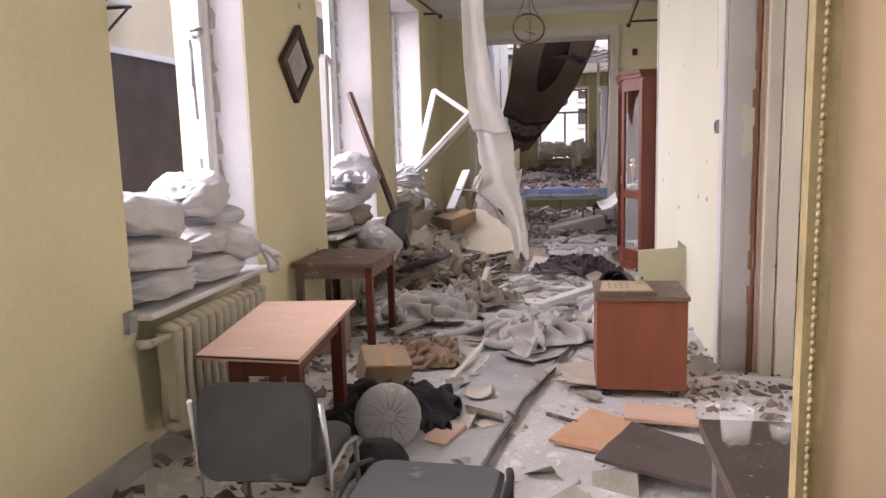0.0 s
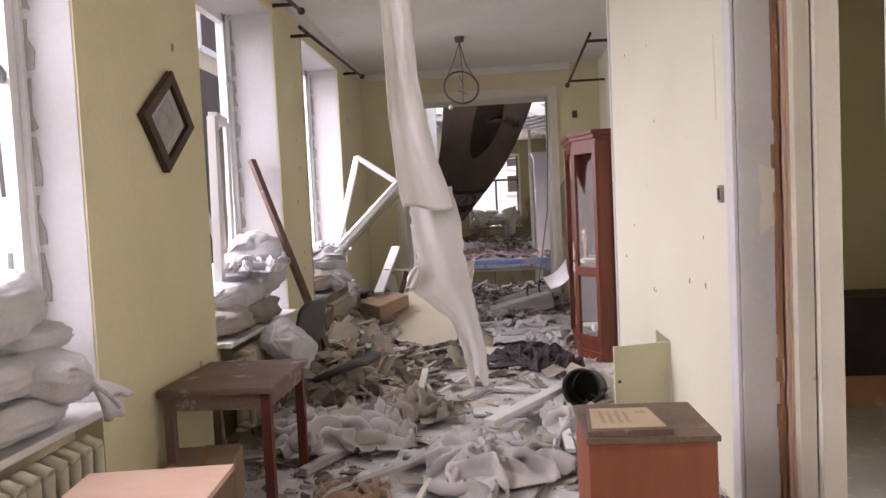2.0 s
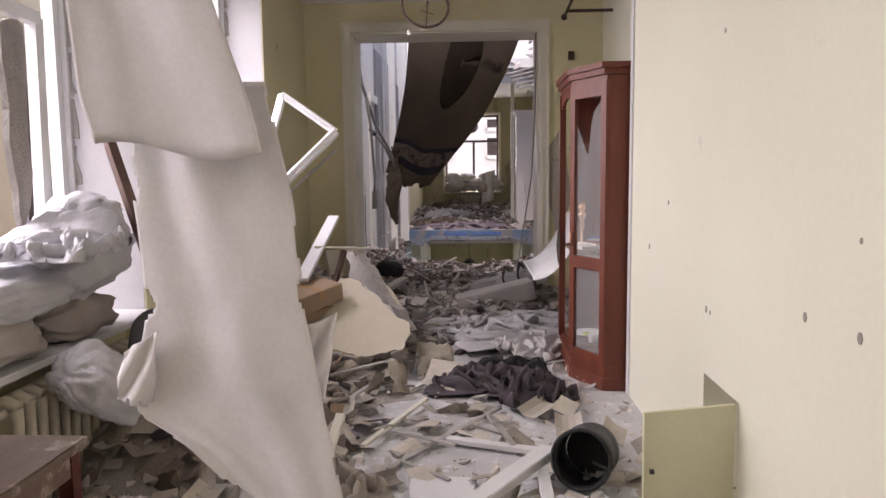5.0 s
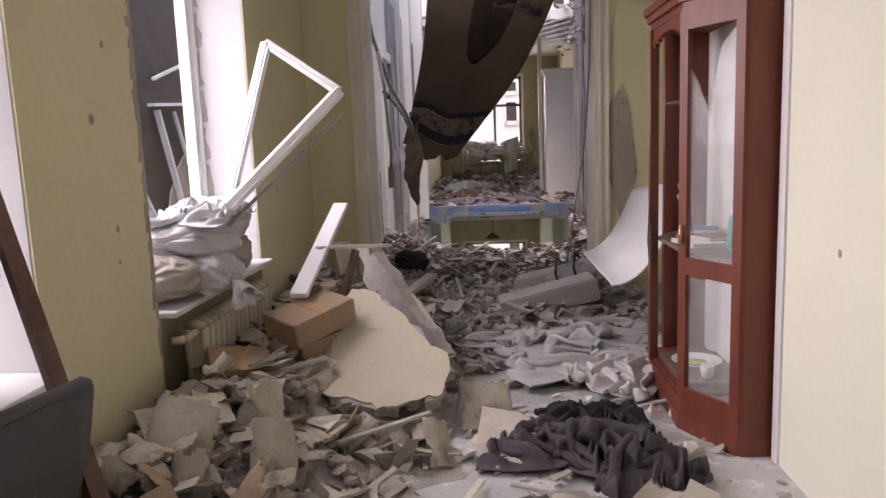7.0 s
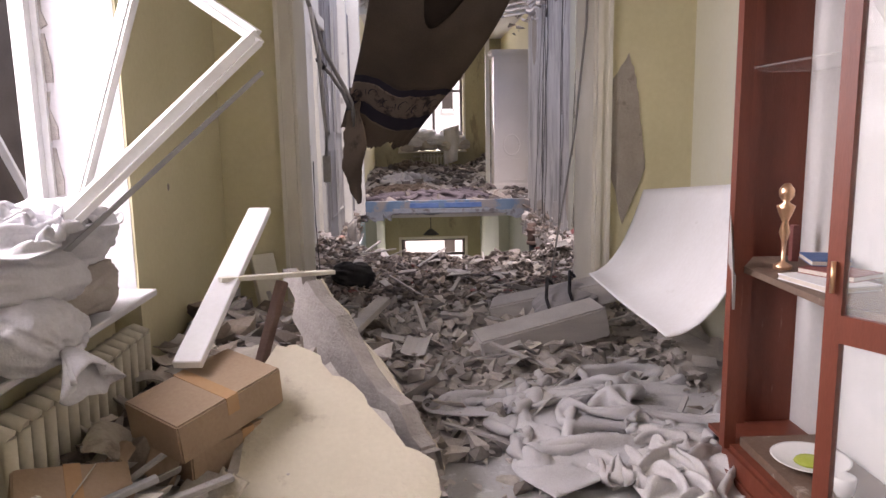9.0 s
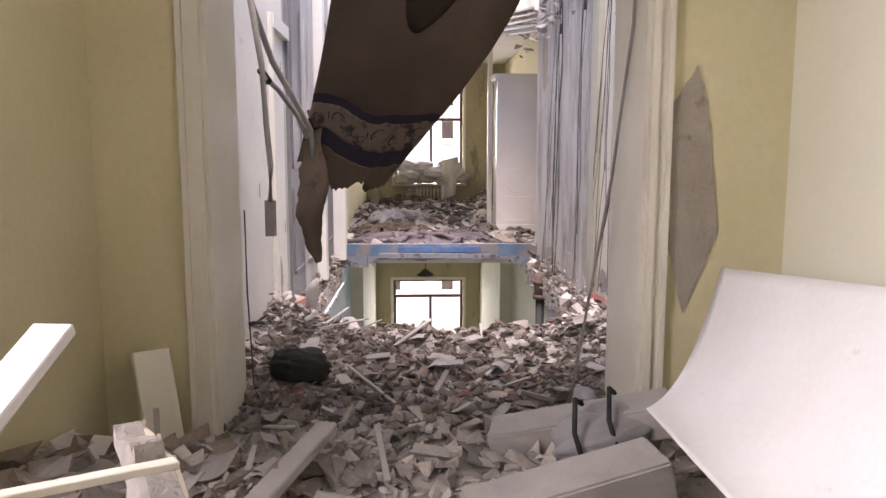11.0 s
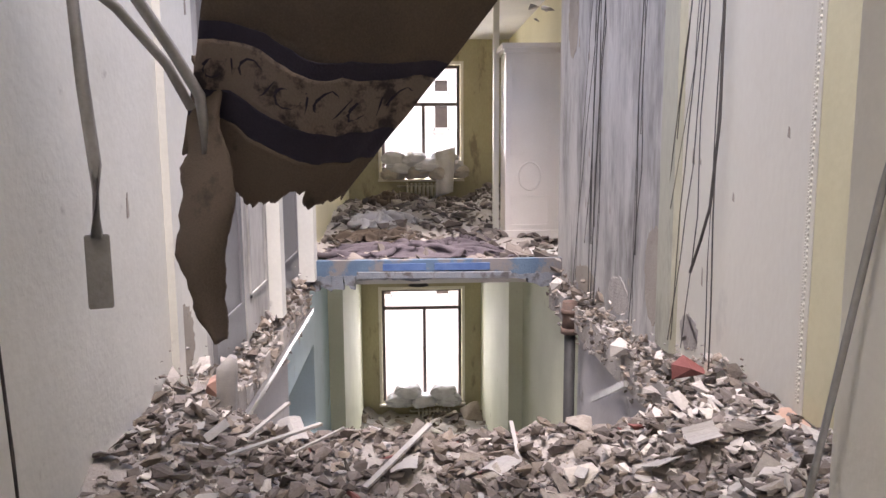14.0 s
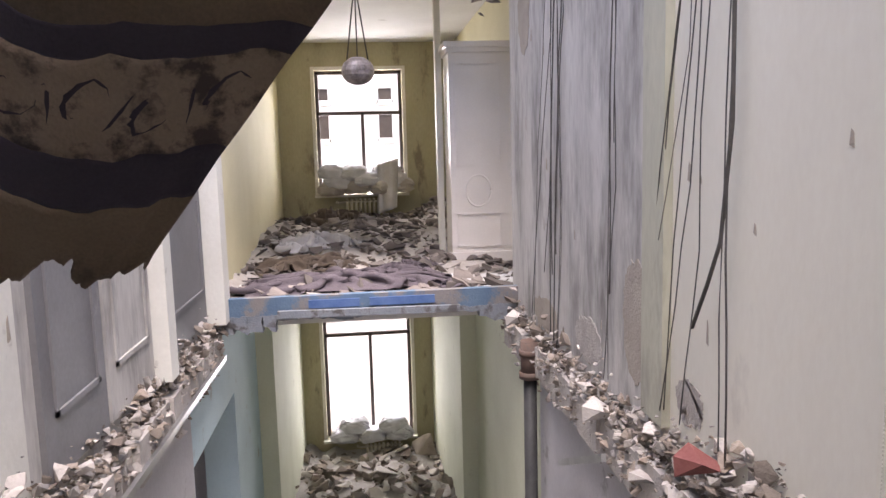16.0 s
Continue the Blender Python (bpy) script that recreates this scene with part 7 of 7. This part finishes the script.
# windows of the far wall
def far_window(name, x0, x1, z0, z1, bar_z):
    t = tagged(new(name), "tall window with a dark weathered frame", "", "", "structure")
    for a, b in (((x0 + 0.03, z0), (x0 + 0.03, z1)), ((x1 - 0.03, z0), (x1 - 0.03, z1)), ((x0, z1 - 0.03), (x1, z1 - 0.03)), ((x0, bar_z), (x1, bar_z)), (((x0 + x1) / 2 + 0.06, z0), ((x0 + x1) / 2 + 0.06, bar_z))):
        bm = bmesh.new()
        bar(bm, (a[0], 27.2, a[1]), (b[0], 27.2, b[1]), 0.07, 0.07, (0, 1, 0))
        part("window_frame", bm, BOARDDARK, t)
    bm = bmesh.new()
    box(bm, x0 - 0.08, 26.88, z0 - 0.05, x1 + 0.08, 27.19, z0 - 0.005)
    part("window_sill", bm, TRIM, t)
    bm = bmesh.new()
    for a, b, c, d in ((x0 - 0.07, z0, x0 - 0.002, z1 + 0.07), (x1 + 0.002, z0, x1 + 0.07, z1 + 0.07), (x0, z1 + 0.002, x1, z1 + 0.07)):
        box(bm, a, 26.975, b, c, 26.999, d)
    part("casing", bm, TRIM, t)
    return t


far_window("window_4", FW[0], FW[1], 0.95, 3.37, 2.55)
far_window("window_5", -1.06, 0.72, -4.1, -1.5, -1.95)
k = 0
for row, (zz, xs) in enumerate(((1.06, (-0.75, -0.25, 0.3, 0.6)), (1.2, (-0.6, -0.05, 0.5)), (1.36, (-0.72, -0.3, 0.35)))):
    for x in xs:
        sandbag(x, 26.88 - 0.05 * (k % 3), zz + 0.03 * (k % 2), 0.6, 0.44, 0.34, 17 * ((k % 3) - 1), 150 + k, 0, 0, SACK if row else SACKDIRTY, False, "dusty sandbag on the far window sill")
        k += 1
for x, zz in ((-0.7, -4.0), (-0.15, -4.0), (0.4, -4.0), (-0.5, -3.8), (0.3, -3.82)):
    sandbag(x, 26.88, zz, 0.62, 0.44, 0.34, 14 * ((k % 3) - 1), 170 + k, 0, 0, SACK, False, "white sandbag on the lower window sill")
    k += 1
cloth = bmesh.new()
shell(cloth, lambda u, v: (0.15 + 0.42 * u - 0.06 * v * u, 26.66 - 0.12 * v + 0.05 * math.sin(u * 7), 1.52 - 0.95 * v + 0.12 * u), 14, 18, 0.006)
solid("hanging_cloth", cloth, CLOTHWHITE, "pale cloth hanging over the far sandbags", "cloth")
radiator(-0.5, 26.85, 27.55, 0.35, 0.85, "cream radiator under the far window", -90)
radiator(-0.3, 26.85, 27.6, -4.6, -4.2, "radiator under the lower window", -90)


def far_h(x, y):
    return 0.24 + 0.26 * smooth(20.5, 24.5, y) + 0.14 * max(0, fbm(x * 1.5, y * 1.2, 2.0)) + 0.3 * smooth(0.6, 1.4, x) * smooth(23, 26, y)


def low_h(x, y):
    return -4.65 + 0.75 * smooth(15, 22, y) * (1 - 0.6 * smooth(22, 27, y)) + 0.3 * max(0, fbm(x * 1.5, y * 1.2, 6.0))


def low_bed(name, h, x0, x1, y0, y1, label):
    bm = bmesh.new()
    g = {}
    for i in range(31):
        for j in range(51):
            x, y = x0 + (x1 - x0) * i / 30, y0 + (y1 - y0) * j / 50
            g[i, j] = bm.verts.new((x, y, h(x, y) - 0.01))
    for i in range(30):
        for j in range(50):
            bm.faces.new((g[i, j], g[i + 1, j], g[i + 1, j + 1], g[i, j + 1])).smooth = True
    solid(name, bm, DUST, label, "rubble", "stuff")


low_bed("rubble_bed", far_h, BL, 1.74, 19.6, 26.99, "grey debris over the far floor")
low_bed("rubble_bed", low_h, BL, BR, 13.0, 26.99, "grey debris over the lower floor")
rs = np.random.RandomState(51)
scatter("rubble_heap", cloud(1300, BL + 0.05, 1.6, 19.62, 26.8, 0.03, 0.2, 2.2, far_h), RUBBLEDARK, "grey debris in the far room", 61, 0.4)
scatter("rubble_heap", cloud(140, BL + 0.05, 1.5, 19.62, 26.8, 0.04, 0.18, 2.0, far_h), RUBBLEDARK, "grey plaster debris in the far room", 62, 0.35)
scatter("rubble_heap", cloud(1100, BL + 0.1, BR - 0.1, 15, 26.8, 0.04, 0.3, 2.0, low_h), RUBBLEBROWN, "rubble on the floor of the storey below", 63, 0.45)
scatter("rubble_heap", cloud(400, BL + 0.1, BR - 0.1, 15, 26.8, 0.04, 0.26, 2.0, low_h), RUBBLEPALE, "pale rubble on the floor of the storey below", 64, 0.4)
cloth_heap("fallen_carpet", -0.35, 20.35, 0.27, 2.5, 1.3, 0.16, 3, 2.0, CLOTHDARK, "dark mauve carpet crumpled on the far floor's edge", "carpet")
cloth_heap("grey_sheet", -0.9, 21.6, 0.3, 1.4, 1.0, 0.16, 10, 83.0, TARP, "dark brown sheet on the far floor")
cloth_heap("grey_sheet", -0.9, 22.9, 0.38, 1.2, 0.9, 0.25, 30, 86.0, CLOTHWHITE, "pale sheet on the far floor")
cloth_heap("grey_sheet", 0.3, 21.0, 0.22, 1.4, 0.8, 0.2, 60, 89.0, CLOTHDARK, "dark purple cloth on the far floor")
cloth_heap("grey_sheet", -0.7, 25.6, 0.45, 1.2, 1.0, 0.4, 60, 91.0, TARP, "dark brown cloth below the far window")

# globe lamp of the far room
gl = thing("globe_lamp", "dark round ceiling lamp in the far room", "lamp")
bm = bmesh.new()
bmesh.ops.create_uvsphere(bm, u_segments=16, v_segments=10, radius=0.19, matrix=pose(-0.17, 20.9, 2.64) @ Matrix.Diagonal((1, 1, 0.85, 1)))
part("globe", bm, mat("dark_lamp_glass", (0.10, 0.085, 0.08), (0.34, 0.30, 0.30), 0.3, 9, 40, 0.05), gl)
for s in (-0.12, 0.0, 0.12):
    bm = bmesh.new()
    rod(bm, [(-0.17 + s, 20.9, 2.76), (-0.17 + s * 0.15, 20.9, 3.5), (-0.17, 20.9, 3.9)], 0.008, 5)
    part("chain", bm, CABLE, gl)
bm = bmesh.new()
rod(bm, [(-0.25, 26.2, -1.1), (-0.25, 26.2, -1.25)], [0.04, 0.22], 12)
rod(bm, [(-0.25, 26.2, -1.1), (-0.25, 26.2, -0.3)], 0.01, 6)
solid("lower_lamp", bm, BLACK, "dark pendant lamp in the storey below", "lamp")
# ceiling of the storey below under the far floor
structure("ceiling_lower", [(-2.1, 19.66, 0.0, 1.9, 27.0, 0.055)], CEIL, "white ceiling of the storey below")
# broken ceiling edge hanging over the hall
bm = bmesh.new()
box(bm, -2.1, 20.55, 3.6, 1.9, 20.7, 3.9)
solid("trim_cornice_far", bm, CEIL, "white cornice of the far room", "", "structure")
scatter("torn_ceiling_edge", [(rs.uniform(-1.7, 1.4), rs.uniform(20.3, 20.6), rs.uniform(3.75, 4.15), rs.uniform(0.05, 0.22)) for _ in range(110)], RUBBLEPALE, "torn plaster at the broken ceiling's edge", 71, 0.6)
scatter("torn_ceiling_edge", [(BR - abs(rs.normal(0, 0.08)), rs.uniform(16.2, 21.0), rs.uniform(3.2, 4.4), rs.uniform(0.03, 0.12)) for _ in range(130)], RUBBLE, "torn plaster high on the grey wall", 72, 0.6)
bm = bmesh.new()
for k in range(5):
    bar(bm, (0.85 - 0.05 * k, 19.3 + 0.25 * k, 3.35 + 0.1 * k), (1.36, 19.5 + 0.2 * k, 3.45 + 0.12 * k), 0.12, 0.03)
solid("hanging_ceiling_boards", bm, GREYBOARD, "broken ceiling boards hanging at the grey wall", "boards", "stuff")
structure("ceiling_hall", [(BL, 13.22, 3.765, BR, 13.40, 3.95)], CEIL, "remaining strip of ceiling over the hanging carpet")

# ---- outside ----
structure("ground", [(-400, -400, -5.6, 400, 400, -5.3)], GROUND, "pale dusty street paving far below")


def facade_block(name, label, x0, x1, y0, y1, z0, z1, face, levels, cols, material, w, first, step_h):
    """A plain building: its wall facing the corridor has flat panes painted dark for unlit rooms."""
    t = thing(name, label, "building")
    bm = bmesh.new()
    box(bm, x0, y0, z0, x1, y1, z1)
    part("wall", bm, material, t)
    for z, h in levels:
        for c in range(cols):
            a = first + c * step_h
            win = new("window")
            win.parent = t
            bm = bmesh.new()
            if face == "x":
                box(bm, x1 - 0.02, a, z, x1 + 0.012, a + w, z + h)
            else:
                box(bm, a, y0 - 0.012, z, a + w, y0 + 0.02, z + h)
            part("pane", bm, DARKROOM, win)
            bm = bmesh.new()
            for i0, i1, j0, j1 in ((-0.1, 0, -0.1, h + 0.1), (w, w + 0.1, -0.1, h + 0.1), (0, w, h, h + 0.1), (-0.05, w + 0.05, -0.16, 0)):
                if face == "x":
                    box(bm, x1 - 0.01, a + i0, z + j0, x1 + 0.06, a + i1, z + j1)
                else:
                    box(bm, a + i0, y0 - 0.06, z + j0, a + i1, y0 + 0.01, z + j1)
            part("surround", bm, BOARDWHITE if face == "x" else material, win)
    return t


facade_block("courtyard_building", "cream rendered courtyard building with dark windows", -12, -7, -8, 34, -5.3, 9, "x", ((-4.0, 2.2), (0.9, 2.2), (5.8, 2.2)), 9, PEACH, 2.4, -5.84, 4.06)
facade_block("opposite_building", "pale rendered building across the street", -16, 16, 36, 46, -5.3, 14, "y", ((-3.4, 1.2), (2.3, 0.75), (3.5, 0.36), (6.2, 1.2)), 13, FACADE, 0.42, -13.5, 2.0)

# torn plaster blotches on the hall walls
for k, (x, n, y, z, w, h) in enumerate(((BR - 0.004, -1, 16.3, 0.15, 0.35, 1.0), (BR - 0.004, -1, 17.2, 0.1, 0.5, 0.45), (BR - 0.004, -1, 18.4, 0.05, 0.7, 0.4), (BR - 0.004, -1, 15.6, 0.25, 0.25, 0.3),
                                         (BL + 0.004, 1, 15.15, 0.25, 0.3, 0.55), (BL + 0.004, 1, 13.25, 1.05, 0.12, 0.4), (BR - 0.004, -1, 19.1, 2.4, 0.4, 1.2), (BR - 0.004, -1, 17.4, 3.3, 0.5, 0.9))):
    pts = [(x, y + w * math.cos(a) * (0.6 + 0.4 * noise.noise(Vector((k, i, 0)))), z + h / 2 + h / 2 * math.sin(a) * (0.75 + 0.5 * noise.noise(Vector((i, k, 3))))) for i, a in enumerate([2 * math.pi * j / 12 for j in range(12)])]
    patch("trim_torn_plaster", pts, (n, 0, 0), PLASTERRAW if k % 2 else PEEL, "torn plaster blotch on the hall wall", k, 0.02)
rnd = random.Random(8)
bm = bmesh.new()
for k in range(70):
    right = k % 2
    x, n = (BR - 0.003, -1) if right else (BL + 0.003, 1)
    y, z = rnd.uniform(13.0, 19.4), rnd.uniform(0.4, 3.4)
    w, h = rnd.uniform(0.006, 0.02), rnd.uniform(0.02, 0.12)
    slab(bm, [(x, y - w, z), (x, y + w, z + 0.01), (x, y + w * 0.4, z + h), (x, y - w * 0.6, z + h * 0.8)], (n, 0, 0), 0.004)
solid("trim_wall_scars", bm, PEEL, "short scars and chips in the hall plaster", "", "structure")

ruin = thing("ruined_window", "blown-out window with leaning white frames across the courtyard", "window")
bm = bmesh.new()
# a thin box on the wall, its dark colour painting the unlit room
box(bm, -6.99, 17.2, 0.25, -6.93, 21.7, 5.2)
part("unlit_opening_panel", bm, DARKROOM, ruin, "flat dark panel painted for an unlit opening")
for a, b, w in (((-6.86, 19.3, 2.5), (-6.86, 21.6, 2.62), 0.16), ((-6.84, 19.5, 2.4), (-6.8, 20.3, 0.3), 0.12), ((-6.84, 20.3, 2.4), (-6.8, 21.0, 0.8), 0.06), ((-6.8, 17.5, 2.1), (-6.78, 18.9, 0.25), 0.12), ((-6.82, 19.4, 3.0), (-6.82, 21.2, 3.5), 0.05)):
    bm = bmesh.new()
    bar(bm, a, b, 0.06, w, (1, 0, 0))
    part("frame_bar", bm, PVC, ruin)
bm = bmesh.new()
box(bm, -6.99, 17.1, 0.1, -6.75, 21.8, 0.25)
part("sill", bm, BOARDWHITE, ruin)
bm = bmesh.new()
slab(bm, [(-6.88, 19.6, 0.26), (-6.88, 21.2, 0.26), (-6.88, 21.0, 1.7), (-6.88, 20.3, 1.2)], (1, 0, 0), 0.04, 0.05, 4, 2)
part("fallen_board", bm, PEEL, ruin)

ac = thing("air_conditioner", "white outdoor air conditioner on the courtyard wall", "air conditioner")
bm = bmesh.new()
obox(bm, pose(-6.80, 10.3, 3.78), 0.34, 0.86, 0.6, 0.02)
part("housing", bm, BOARDWHITE, ac)
bm = bmesh.new()
rod(bm, [(-6.635, 10.14, 4.08), (-6.60, 10.14, 4.08)], 0.24, 24)
part("fan_grille", bm, PLASTICGREY, ac, "round dark fan grille")
bm = bmesh.new()
rod(bm, [(-6.599, 10.14, 4.08), (-6.585, 10.14, 4.08)], 0.06, 12)
part("hub", bm, BOARDWHITE, ac)
for y in (10.0, 10.6):
    bm = bmesh.new()
    bar(bm, (-7.0, y, 3.75), (-6.55, y, 3.75), 0.04, 0.04)
    bar(bm, (-6.99, y, 3.4), (-6.6, y, 3.74), 0.03, 0.03)
    part("bracket", bm, BLACK, ac)
